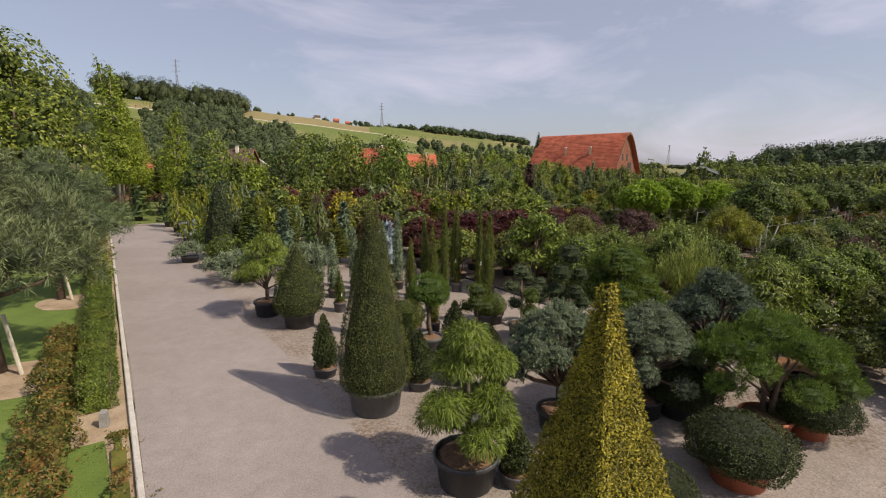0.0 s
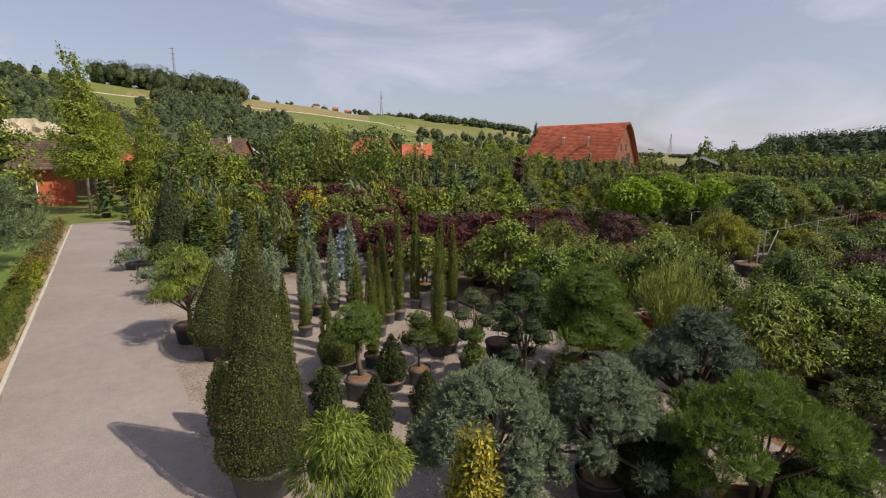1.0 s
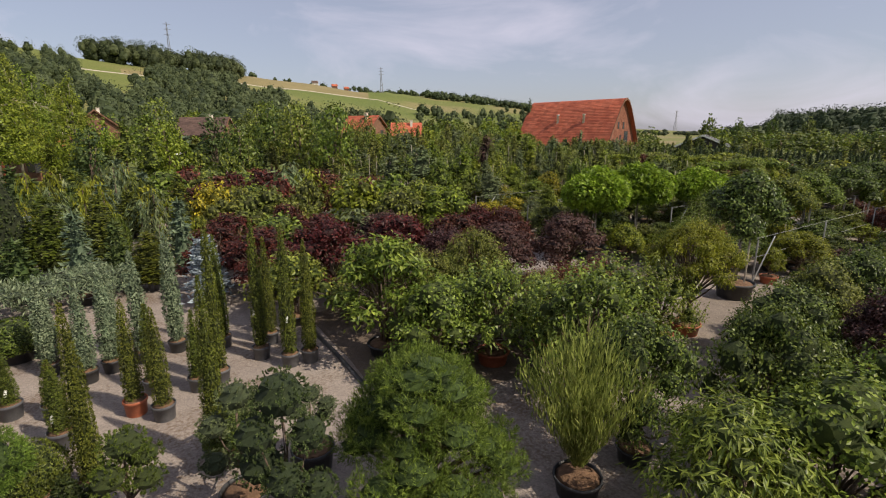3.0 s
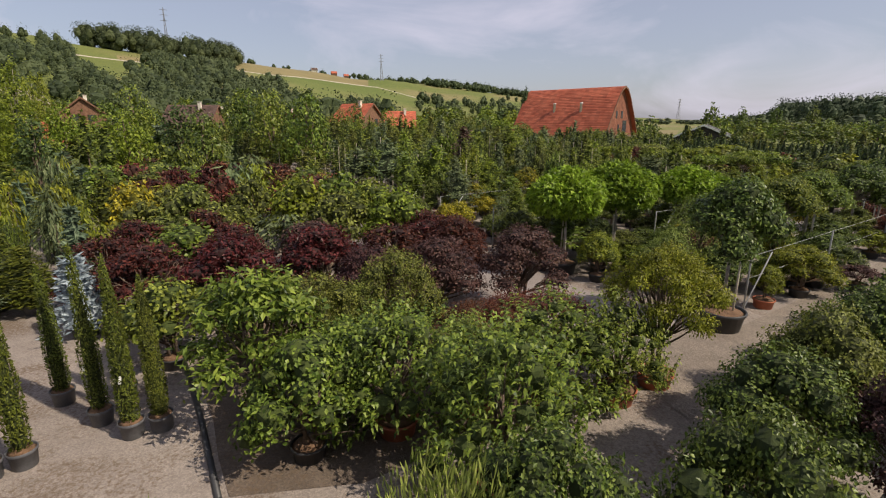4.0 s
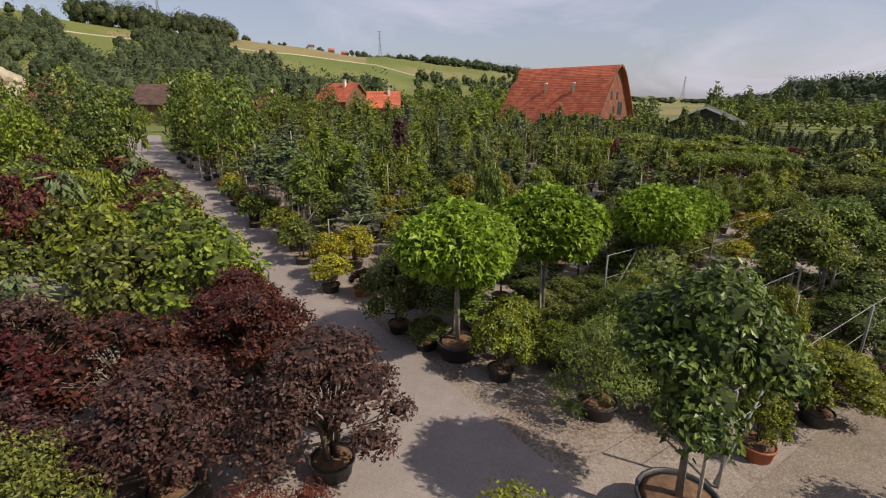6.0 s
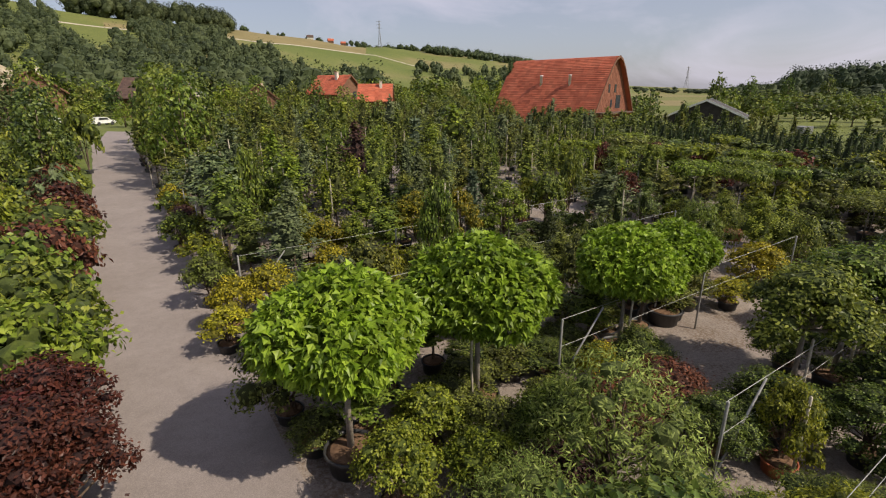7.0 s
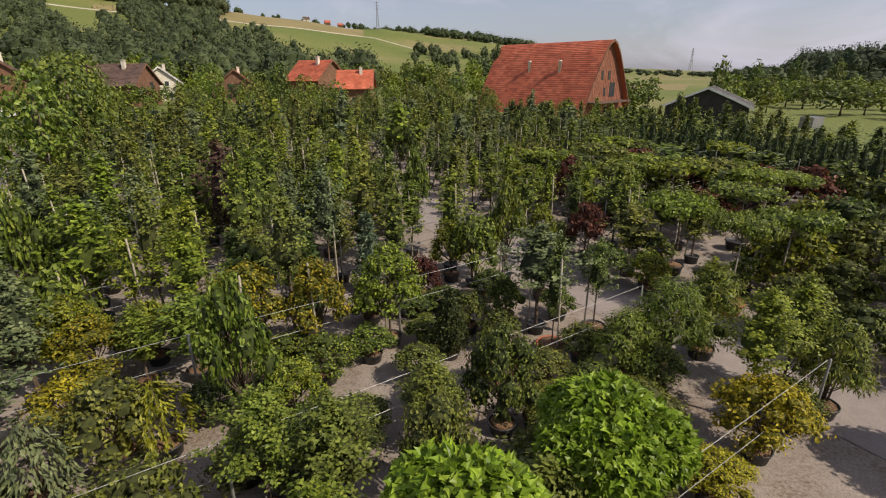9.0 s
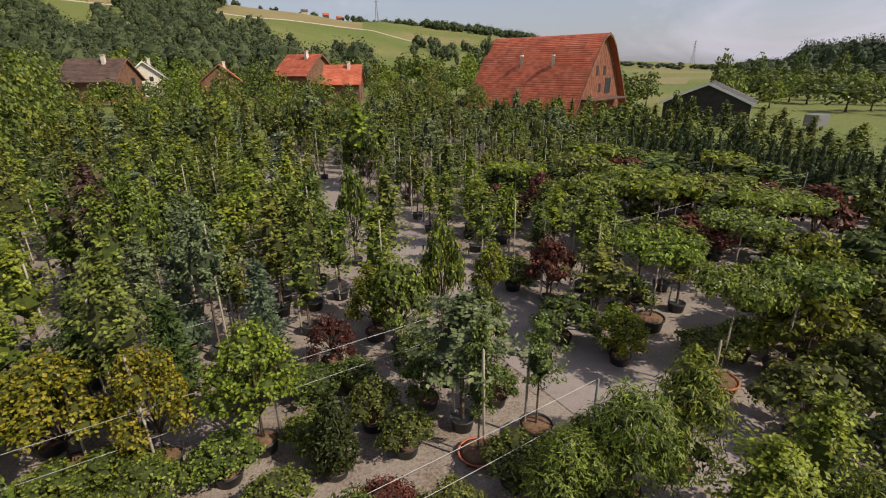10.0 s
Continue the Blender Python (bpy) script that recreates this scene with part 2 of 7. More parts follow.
LIME = leaf_material("lime_catalpa_leaves", (0.12, 0.19, 0.012), (0.25, 0.345, 0.026), (0.46, 0.55, 0.07), 0.4, 0.34)
LIME_DEEP = leaf_material("green_catalpa_leaves", (0.09, 0.155, 0.011), (0.19, 0.28, 0.02), (0.36, 0.46, 0.055), 0.4, 0.32)
OLIVE = leaf_material("olive_leaves", (0.054, 0.066, 0.013), (0.153, 0.176, 0.0314), (0.316, 0.336, 0.0699), 0.5, 0.25)
GOLD = leaf_material("golden_leaves", (0.14, 0.14, 0.01), (0.358, 0.325, 0.0202), (0.6, 0.516, 0.042), 0.45, 0.3)
AMBER = leaf_material("amber_tipped_leaves", (0.085, 0.105, 0.012), (0.23, 0.225, 0.02), (0.52, 0.38, 0.034), 0.45, 0.3)
YELLOW_GREEN = leaf_material("yellow_green_leaves", (0.085, 0.108, 0.009), (0.213, 0.235, 0.019), (0.396, 0.396, 0.0456), 0.45, 0.3)
RED = leaf_material("dark_red_maple_leaves", (0.036, 0.012, 0.010), (0.088, 0.024, 0.018), (0.175, 0.05, 0.034), 0.45, 0.25)
PURPLE = leaf_material("purple_brown_leaves", (0.042, 0.02, 0.019), (0.088, 0.042, 0.036), (0.17, 0.09, 0.068), 0.5, 0.22)
RUST = leaf_material("rusty_red_leaves", (0.06, 0.022, 0.012), (0.145, 0.048, 0.028), (0.24, 0.09, 0.05), 0.5, 0.25)
HEDGE_RED = leaf_material("red_tipped_hedge_leaves", (0.045, 0.07, 0.012), (0.135, 0.14, 0.03), (0.38, 0.14, 0.06), 0.45, 0.25)
FOREST = leaf_material("far_wood_leaves", (0.03, 0.044, 0.018), (0.062, 0.08, 0.031), (0.105, 0.122, 0.048), 0.7, 0.05)
FOREST_DARK = leaf_material("far_dark_wood", (0.026, 0.04, 0.018), (0.05, 0.07, 0.032), (0.085, 0.105, 0.05), 0.7, 0.05)
PINE_GREY = leaf_material("grey_pine_needles", (0.07, 0.095, 0.045), (0.15, 0.19, 0.085), (0.27, 0.31, 0.15), 0.5, 0.15)
WILLOW = leaf_material("willow_wands", (0.11, 0.155, 0.03), (0.23, 0.285, 0.06), (0.4, 0.43, 0.12), 0.5, 0.32)


def land_material():
    """Mown lawn, meadows and hay fields, by broad patches."""
    m, n, l, b = material("grassland")
    big = noise_at(n, l, 0.006, 3.0, 0.5, "World")
    r = ramp(n, [(0.40, (0.118, 0.15, 0.026)), (0.52, (0.152, 0.172, 0.040)), (0.62, (0.23, 0.20, 0.085))])
    l.new(big.outputs["Fac"], r.inputs["Fac"])
    mid = noise_at(n, l, 0.7, 6.0, 0.65, "World")
    q = ramp(n, [(0.3, (0.70, 0.74, 0.66)), (0.7, (1.2, 1.16, 1.1))])
    l.new(mid.outputs["Fac"], q.inputs["Fac"])
    fine = noise_at(n, l, 24.0, 4.0, 0.7, "World")
    f = ramp(n, [(0.3, (0.62, 0.66, 0.55)), (0.7, (1.25, 1.22, 1.2))])
    l.new(fine.outputs["Fac"], f.inputs["Fac"])
    c = mix_colour(n, l, 1.0, r.outputs["Color"], q.outputs["Color"], "MULTIPLY")
    l.new(mix_colour(n, l, 1.0, c, f.outputs["Color"], "MULTIPLY"), b.inputs["Base Color"])
    b.inputs["Roughness"].default_value = 0.95
    k = n.new("ShaderNodeBump")
    k.inputs["Strength"].default_value, k.inputs["Distance"].default_value = 0.7, 0.03
    l.new(fine.outputs["Fac"], k.inputs["Height"])
    l.new(k.outputs["Normal"], b.inputs["Normal"])
    return m


LAND = land_material()
LAWN = surface_material("mown_lawn", [(0.3, (0.085, 0.135, 0.018)), (0.55, (0.125, 0.185, 0.026)), (0.75, (0.165, 0.205, 0.04))], 0.9, 0.95, 0.8, 0.03, 26)
GRANITE = surface_material("grey_granite", [(0.3, (0.20, 0.19, 0.175)), (0.7, (0.32, 0.31, 0.29))], 9.0, 0.85, 0.4, 0.004, 70)
HAY = surface_material("mown_hay_field", [(0.3, (0.19, 0.16, 0.062)), (0.7, (0.255, 0.205, 0.088))], 0.02, 0.95, 0.3, 0.05, 0.7)
TRACK = surface_material("pale_farm_track", [(0.3, (0.48, 0.42, 0.33)), (0.7, (0.58, 0.52, 0.43))], 0.1, 0.95, 0.3, 0.02, 2)


# ---- mesh tools ----
rng = np.random.default_rng(7)


class Mesh:
    """Gathers pieces of one mesh."""

    def __init__(self):
        self.v, self.f, self.n = [], [], 0

    def add(self, verts, faces):
        self.v.append(np.asarray(verts, float).reshape(-1, 3))
        self.f += [tuple(i + self.n for i in f) for f in faces]
        self.n += len(self.v[-1])

    def add_quads(self, verts):
        """verts: k x 4 x 3"""
        k = len(verts)
        self.v.append(np.asarray(verts, float).reshape(-1, 3))
        base = self.n + 4 * np.arange(k)
        self.f += [(i, i + 1, i + 2, i + 3) for i in base.tolist()]
        self.n += 4 * k

    def box(self, lo, hi):
        (a, b, c), (d, e, f) = lo, hi
        self.add([(a, b, c), (d, b, c), (d, e, c), (a, e, c), (a, b, f), (d, b, f), (d, e, f), (a, e, f)],
                 [(3, 2, 1, 0), (4, 5, 6, 7), (0, 1, 5, 4), (1, 2, 6, 5), (2, 3, 7, 6), (3, 0, 4, 7)])

    def tube(self, points, radii, sides=6):
        points = [Vector(p) for p in points]
        rings = []
        for i, p in enumerate(points):
            d = (points[min(i + 1, len(points) - 1)] - points[max(i - 1, 0)]).normalized()
            q = d.to_track_quat("Z", "Y")
            rings += [p + q @ Vector((radii[i] * math.cos(2 * math.pi * k / sides), radii[i] * math.sin(2 * math.pi * k / sides), 0)) for k in range(sides)]
        faces = []
        for i in range(len(points) - 1):
            for k in range(sides):
                a, b = i * sides + k, i * sides + (k + 1) % sides
                faces.append((a, b, b + sides, a + sides))
        faces += [tuple(reversed(range(sides))), tuple(range((len(points) - 1) * sides, len(points) * sides))]
        self.add(rings, faces)

    def turned(self, profile, sides=20, cap=True):
        """A surface of revolution from (radius, z) pairs, bottom to top."""
        verts = [(r * math.cos(2 * math.pi * k / sides), r * math.sin(2 * math.pi * k / sides), z) for r, z in profile for k in range(sides)]
        faces = [(i * sides + k, i * sides + (k + 1) % sides, (i + 1) * sides + (k + 1) % sides, (i + 1) * sides + k)
                 for i in range(len(profile) - 1) for k in range(sides)]
        if cap:
            faces += [tuple(reversed(range(sides))), tuple(range((len(profile) - 1) * sides, len(profile) * sides))]
        self.add(verts, faces)

    def mesh(self, name, mat, smooth=False):
        me = bpy.data.meshes.new(name)
        me.from_pydata(np.concatenate(self.v).tolist(), [], self.f)
        me.materials.append(mat)
        if smooth:
            me.shade_smooth()
        return me


def unit(a):
    return a / np.maximum(np.linalg.norm(a, axis=-1, keepdims=True), 1e-9)


def leaves(m, p, n, length, width, spread=0.6, droop=0.0, fold=0.12, rand=rng, lift=0.5, up_bias=0.5, loose=0.45, flat=0.0):
    """Leaf blades at points p of a crown with outward directions n: pointed, folded along the rib, hanging by droop. flat: how far the blades lie against the crown like shingles."""
    k = len(p)
    axis = unit(n * lift + rand.normal(0, spread, (k, 3)) + np.array([0, 0, -droop]))
    face = unit(n + np.array([0, 0, up_bias]) + rand.normal(0, loose, (k, 3)))
    axis = unit(axis - flat * face * (axis * face).sum(axis=1, keepdims=True))
    side = unit(np.cross(axis, face))
    face = np.cross(side, axis)
    ln = length * rand.uniform(0.65, 1.25, (k, 1))
    wd = width * rand.uniform(0.7, 1.2, (k, 1))
    mid = p + axis * ln * 0.45
    up = face * wd * fold
    m.add_quads(np.stack([p, mid + side * wd / 2 + up, p + axis * ln, mid - side * wd / 2 + up], axis=1))


def on_lobes(lobes, count, depth=0.25, rand=rng, low=-0.75):
    """Points and directions in the outer shell of a union of ellipsoids (cx, cy, cz, rx, ry, rz)."""
    lobes = np.asarray(lobes, float)
    area = (lobes[:, 3] * lobes[:, 4] + lobes[:, 4] * lobes[:, 5] + lobes[:, 3] * lobes[:, 5])
    pick = rand.choice(len(lobes), int(count * 1.8), p=area / area.sum())
    d = unit(rand.normal(0, 1, (len(pick), 3)))
    c, r = lobes[pick, :3], lobes[pick, 3:]
    p = c + d * r * (1 - depth * rand.random((len(pick), 1)) ** 1.6)
    n = unit(d / r)
    keep = d[:, 2] > low
    for i in range(len(lobes)):
        inside = (((p - lobes[i, :3]) / lobes[i, 3:]) ** 2).sum(axis=1) < 0.62
        keep &= ~(inside & (pick != i))
    p, n = p[keep][:count], n[keep][:count]
    return p, n


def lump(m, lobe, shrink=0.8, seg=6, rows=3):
    """A closed core within a lobe, so that dense crowns aren't seen through; with_core colours it as shade."""
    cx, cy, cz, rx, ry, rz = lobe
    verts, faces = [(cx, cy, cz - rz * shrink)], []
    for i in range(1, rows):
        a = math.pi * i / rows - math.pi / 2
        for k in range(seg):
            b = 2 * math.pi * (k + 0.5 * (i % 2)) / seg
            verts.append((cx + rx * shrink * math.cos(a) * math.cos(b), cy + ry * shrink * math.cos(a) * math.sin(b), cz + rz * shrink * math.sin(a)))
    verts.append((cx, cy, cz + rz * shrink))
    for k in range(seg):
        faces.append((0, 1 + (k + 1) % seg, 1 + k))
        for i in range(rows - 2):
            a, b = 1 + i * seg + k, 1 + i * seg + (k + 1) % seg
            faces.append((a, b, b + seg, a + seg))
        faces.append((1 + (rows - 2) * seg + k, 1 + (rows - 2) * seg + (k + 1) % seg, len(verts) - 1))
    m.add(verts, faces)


def on_profile(profile, count, depth=0.06, rand=rng, wobble=0.05):
    """Points and directions on a clipped form of revolution given by (z, radius) pairs."""
    z = np.array([a for a, _ in profile])
    r = np.array([b for _, b in profile])
    zz = rand.uniform(z[0], z[-1], count * 4)
    rr = np.interp(zz, z, r)
    keep = rand.random(count * 4) < (rr + 0.04) / (r.max() + 0.04)
    zz, rr = zz[keep][:count], rr[keep][:count]
    a = rand.uniform(0, 2 * math.pi, len(zz))
    bumpy = 1 + wobble * np.sin(3 * a + 5 * zz) + wobble * np.sin(7 * a - 9 * zz)
    rr = rr * bumpy * (1 - depth * rand.random(len(zz)))
    slope = np.gradient(np.interp(np.linspace(z[0], z[-1], 200), z, r), np.linspace(z[0], z[-1], 200))
    sl = np.interp(zz, np.linspace(z[0], z[-1], 200), slope)
    p = np.stack([rr * np.cos(a), rr * np.sin(a), zz], axis=1)
    n = unit(np.stack([np.cos(a), np.sin(a), -np.clip(sl, -3, 3)], axis=1))
    return p, n


def part(name, data, parent, m=None, label=""):
    ob = new(name, data)
    ob.parent = parent
    if m is not None:
        ob.matrix_local = m
    return tagged(ob, label)


def thing(name, x, y, z=0.0, turn=0.0, label="", category="", group="", kind=""):
    e = new(name)
    e.empty_display_size = 0.2
    e.matrix_world = pose(x, y, z, 0, 0, turn)
    return tagged(e, label, category, group, kind)


def sized(x, y, z, sx, sy, sz, turn=0.0):
    return pose(x, y, z, 0, 0, turn) @ Matrix.Diagonal((sx, sy, sz, 1))


U = Vector((-0.57, 0.822, 0))
V = Vector((0.822, 0.57, 0))
ROW_TURN = math.degrees(math.atan2(V.y, V.x))


def at(u, v):
    """A place in the nursery from metres along (u) and across (v) its roads."""
    p = U * u + V * v
    return p.x, p.y


# ---- ground and roads ----
BEARING = [-180, -90, -62, -50, -42, -36, -32, -24, -17, -10, -4, 3, 10, 18, 26, 34, 44, 60, 120, 180]
CREST = [700, 700, 700, 700, 720, 730, 740, 760, 820, 900, 980, 1000, 950, 900, 900, 700, 650, 700, 700, 700]
RISE = [.02, .06, .11, .138, .138, .127, .119, .113, .1005, .0865, .077, .066, .044, .014, .006, .010, .016, .015, .01, .02]
START = [220, 120, 130, 140, 150, 155, 160, 170, 190, 260, 320, 360, 380, 400, 420, 400, 360, 300, 220, 220]


def height(x, y):
    """The land: level at the nursery, a little lower on the farm's side, hills round about."""
    b = math.degrees(math.atan2(x - 5, y - 15))
    r = math.hypot(x - 5, y - 15)
    c, e, s = np.interp(b, BEARING, CREST), np.interp(b, BEARING, RISE), np.interp(b, BEARING, START)
    k = min(max((r - s) / (c - s), 0), 1)
    z = e * c * k ** 1.6
    z += 4 * k * noise.noise((x * 0.009, y * 0.009, 3)) * (1 if r < c else 0.6)
    if r > c:
        z -= 0.02 * (r - c)
    low = min(max((x - 32) / 14, 0), 1) * min(max((y - 78) / 14, 0), 1)
    return z - 2.4 * low * (1 - k)


FIELDS = [(-25, -9, 697, 790), (-33.5, -30, 697, 735), (19, 25, 300, 430), (27, 33, 430, 520), (-50, -44, 600, 690)]


TRACK_BEARING = [-180, -45, -38, -30, -24, -20, -14, -8, -3, 10, 180]
TRACK_SHIFT = [0, 0, -40, -40, -15, 0, 55, 115, 60, 0, 0]


def ring(r, bearing):
    """The land's rings swing out with the farm track that climbs along the slope."""
    w = np.interp(r, [600, 690, 790, 1150], [0, 1, 1, 0])
    return r + w * np.interp(bearing, TRACK_BEARING, TRACK_SHIFT)


def build_land():
    m = Mesh()
    radii = [0, 12, 25, 40, 55, 70, 80, 90, 100, 110, 120, 135, 150, 170, 190, 215, 240, 270, 300, 340, 380, 430, 470, 520, 570, 620, 665, 690, 697, 735, 760, 790, 850, 900, 960, 1030, 1150, 1400, 2200, 3600]
    steps = 360
    verts, faces, kind = [(5, 15, -0.03)], [], []
    for r in radii[1:]:
        for k in range(steps):
            a = 2 * math.pi * k / steps
            q = ring(r, (k + 180) % 360 - 180)
            x, y = 5 + q * math.sin(a), 15 + q * math.cos(a)
            verts.append((x, y, height(x, y) - 0.03))
    for k in range(steps):
        faces.append((0, 1 + (k + 1) % steps, 1 + k))
        kind.append(0)
    for i in range(len(radii) - 2):
        for k in range(steps):
            a, b = 1 + i * steps + k, 1 + i * steps + (k + 1) % steps
            faces.append((a, b, b + steps, a + steps))
            d, r = (k + 180) % 360 - 180 + 0.5, (radii[i + 1] + radii[i + 2]) / 2
            hay = any(b0 < d < b1 and r0 <= r <= r1 for b0, b1, r0, r1 in FIELDS)
            kind.append(1 if hay else 2 if radii[i + 1] == 690 and -38 < d < -3 else 0)
    m.add(verts, faces)
    me = m.mesh("ground", LAND, True)
    me.materials.append(HAY)
    me.materials.append(TRACK)
    me.polygons.foreach_set("material_index", kind)
    me.flip_normals()
    tagged(new("ground", me), "grassy valley floor rising to meadowed hills", "ground", kind="structure")


build_land()


def sheet(name, corners, z, mat, label, category, step=1.0, kind="structure"):
    """A level surface from (u, v) corners with a slightly irregular outline."""
    m = Mesh()
    pts = []
    for i, (u0, v0) in enumerate(corners):
        u1, v1 = corners[(i + 1) % len(corners)]
        k = max(1, int(math.hypot(u1 - u0, v1 - v0) / step))
        for j in range(k):
            q = j / k
            x, y = at(u0 + (u1 - u0) * q, v0 + (v1 - v0) * q)
            w = 0.10 * noise.noise((x * 0.9, y * 0.9, 1))
            pts.append((x + w, y + w, z))
    m.add(pts, [tuple(range(len(pts)))])
    me = m.mesh(name, mat)
    if me.polygons[0].normal.z < 0:
        me.flip_normals()
    return tagged(new(name, me), label, category, kind=kind)


sheet("gravel_yard", [(-40, 0.0), (-40, 62), (66, 62), (66, 22.0), (43, 19), (43, 0.0)], 0.0, GRAVEL, "pinkish crushed gravel of the plant yard", "gravel")
EDGE = [(-40 + 0.4 * i, 3.05 + 0.16 * noise.noise((i * 0.13, 5.0, 0.0)) + 0.09 * noise.noise((i * 0.6, 1.0, 0.0))) for i in range(204)]
sheet("road_1", [(-40, 0.05)] + EDGE + [(42.0, 0.05)], 0.012, ROAD, "pale grey rolled stone drive along the hedge", "road", 3)
sheet("road_2", [(10, 19.0), (10, 22.2), (28, 22.2), (50, 22.3), (78, 22.6), (100, 24), (104, 20), (80, 18.3), (50, 18.8), (28, 19.1)], 0.012, ROAD, "pale grey rolled stone drive between plant blocks", "road", 3)
sheet("road_3", [(6.4, 18.0), (6.4, 62), (9.2, 62), (9.2, 22.2), (10.02, 22.2), (10.02, 19.0)], 0.010, LANE, "stone cross lane between potted plants", "road", 3)
sheet("road_4", [(9.3, 38.3), (9.3, 41.6), (62, 42.6), (62, 39.6)], 0.014, ROAD, "stone lane through the young trees", "road", 3)
sheet("earth_bed", [(15.4, 11.55), (10.3, 11.3), (9.5, 13), (9.3, 17.6), (16, 17.6)], 0.008, BED, "brown earth between the large shrubs, with their shade in its colour", "soil")
sheet("planting_strip", [(-20, -0.85), (-20, -0.06), (42, -0.06), (42, -0.85)], -0.012, EARTH, "bare brown earth strip under the hedge", "soil")


sheet("lawn", [(-30, -30), (-30, -1.2), (41, -1.0), (41, -30)], -0.02, LAWN, "bright green mown lawn with pines", "lawn")
sheet("grass_strip", [(-20, -0.86), (-20, -0.36), (9.0, -0.36), (9.0, -0.86)], -0.006, LAWN, "narrow mown grass strip beside the red hedge", "grass")


def disc(name, x, y, r, mat, label, category, z=-0.012):
    m = Mesh()
    pts = []
    for k in range(28):
        a = 2 * math.pi * k / 28
        q = r * (1 + 0.25 * noise.noise((math.cos(a) * 1.3 + x, math.sin(a) * 1.3 + y, 5)))
        pts.append((x + q * math.cos(a), y + q * math.sin(a), z))
    m.add(pts, [tuple(range(28))])
    return tagged(new(name, m.mesh(name, mat)), label, category, kind="structure")


for x, y, r in ((8.0, 10.0, 0.75), (7.3, 9.4, 0.5), (4.9, 11.0, 0.6)):
    disc("soil_spill", x, y, r, SPILL, "orange-brown potting soil spilled on the gravel", "soil", 0.006)

# kerb of single concrete lengths
kerb = thing("kerb", 0, 0, 0, 0, "pale concrete edging along the drive", "kerb", kind="structure")
kerb_mesh = Mesh()
kerb_mesh.add([(-.045, 0, -.1), (.045, 0, -.1), (.045, .99, -.1), (-.045, .99, -.1), (-.045, 0, .045), (-.03, 0, .06), (.03, 0, .06), (.045, 0, .045),
               (-.045, .99, .045), (-.03, .99, .06), (.03, .99, .06), (.045, .99, .045)],
              [(0, 1, 7, 6, 5, 4), (3, 8, 9, 10, 11, 2), (0, 4, 8, 3), (4, 5, 9, 8), (5, 6, 10, 9), (6, 7, 11, 10), (7, 1, 2, 11)])
kerb_data = kerb_mesh.mesh("kerb_stone", KERB)
for i in range(-18, 42):
    x, y = at(i, 0.0)
    part("kerb_stone", kerb_data, kerb, pose(x, y, 0.004 * noise.noise((i, 0, 0)), 0, 0, ROW_TURN + 0.5 * noise.noise((i, 5, 0))))


# ---- plant forms (each form is made once and shared) ----
def limb_tree(m, height, lobes, r0, sides=6, stems=1, rand=rng, fork=0.35):
    """A trunk with limbs that reach into the lobes of a crown."""
    lobes = np.asarray(lobes, float)
    for s in range(stems):
        a = 2 * math.pi * s / max(stems, 1)
        off = 0.0 if stems == 1 else 0.05
        top = (0.25 * (stems > 1) * math.cos(a), 0.25 * (stems > 1) * math.sin(a), height)
        base = (off * math.cos(a), off * math.sin(a), -0.1)
        knee = (base[0] * 2 + rand.normal(0, 0.02), base[1] * 2 + rand.normal(0, 0.02), height * 0.5)
        m.tube([base, knee, top], [r0, r0 * 0.75, r0 * 0.35], sides)
    for cx, cy, cz, rx, ry, rz in lobes:
        z0 = min(max(fork * height, 0.35 * cz), height * 0.95)
        m.tube([(0, 0, z0), (cx * 0.55 + rand.normal(0, 0.03), cy * 0.55 + rand.normal(0, 0.03), z0 * 0.45 + cz * 0.55 - 0.2 * rz), (cx, cy, cz)], [r0 * 0.5, r0 * 0.33, r0 * 0.12], 5)


def spray_twigs(m, lobes, count, r=0.008, rand=rng):
    lobes = np.asarray(lobes, float)
    for i in range(count):
        c = lobes[rand.integers(len(lobes))]
        d = unit(rand.normal(0, 1, 3) + np.array([0, 0, 0.4]))
        e = c[:3] + d * c[3:] * 0.95
        m.tube([c[:3] * np.array([0.4, 0.4, 0.7]), c[:3] * 0.6 + e * 0.4, e], [r * 1.6, r, r * 0.5], 4)


CORE_SHADES = {}


def core_shade_of(mat):
    """The leaf colour darkened, as painted shade for the core of a crown."""
    if mat.name not in CORE_SHADES:
        a, b = CORE_TONES[mat.name]
        CORE_SHADES[mat.name] = surface_material("inner_" + mat.name, [(0.3, a), (0.7, b)], 8.0, 0.95, 0.5, 0.02, 40, 0.0, "Object")
    return CORE_SHADES[mat.name]


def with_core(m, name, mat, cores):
    """The mesh of a crown whose first faces, as many as cores says, are its core in a painted shade tone."""
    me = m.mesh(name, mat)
    me.materials.append(core_shade_of(mat))
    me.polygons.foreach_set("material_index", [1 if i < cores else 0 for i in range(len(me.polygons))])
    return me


def clipped(name, mat, profile, count, size, depth=0.08, wobble=0.03, core=0.9):
    """A topiary form: short shoots standing close on a clipped body."""
    m = Mesh()
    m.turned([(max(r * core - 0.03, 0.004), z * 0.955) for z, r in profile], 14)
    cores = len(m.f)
    p, n = on_profile(profile, count, depth, wobble=wobble)
    leaves(m, p, n, size, size * 0.45, 0.6, -0.15, 0.2, up_bias=0.15, loose=0.3, flat=0.6)
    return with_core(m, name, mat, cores)


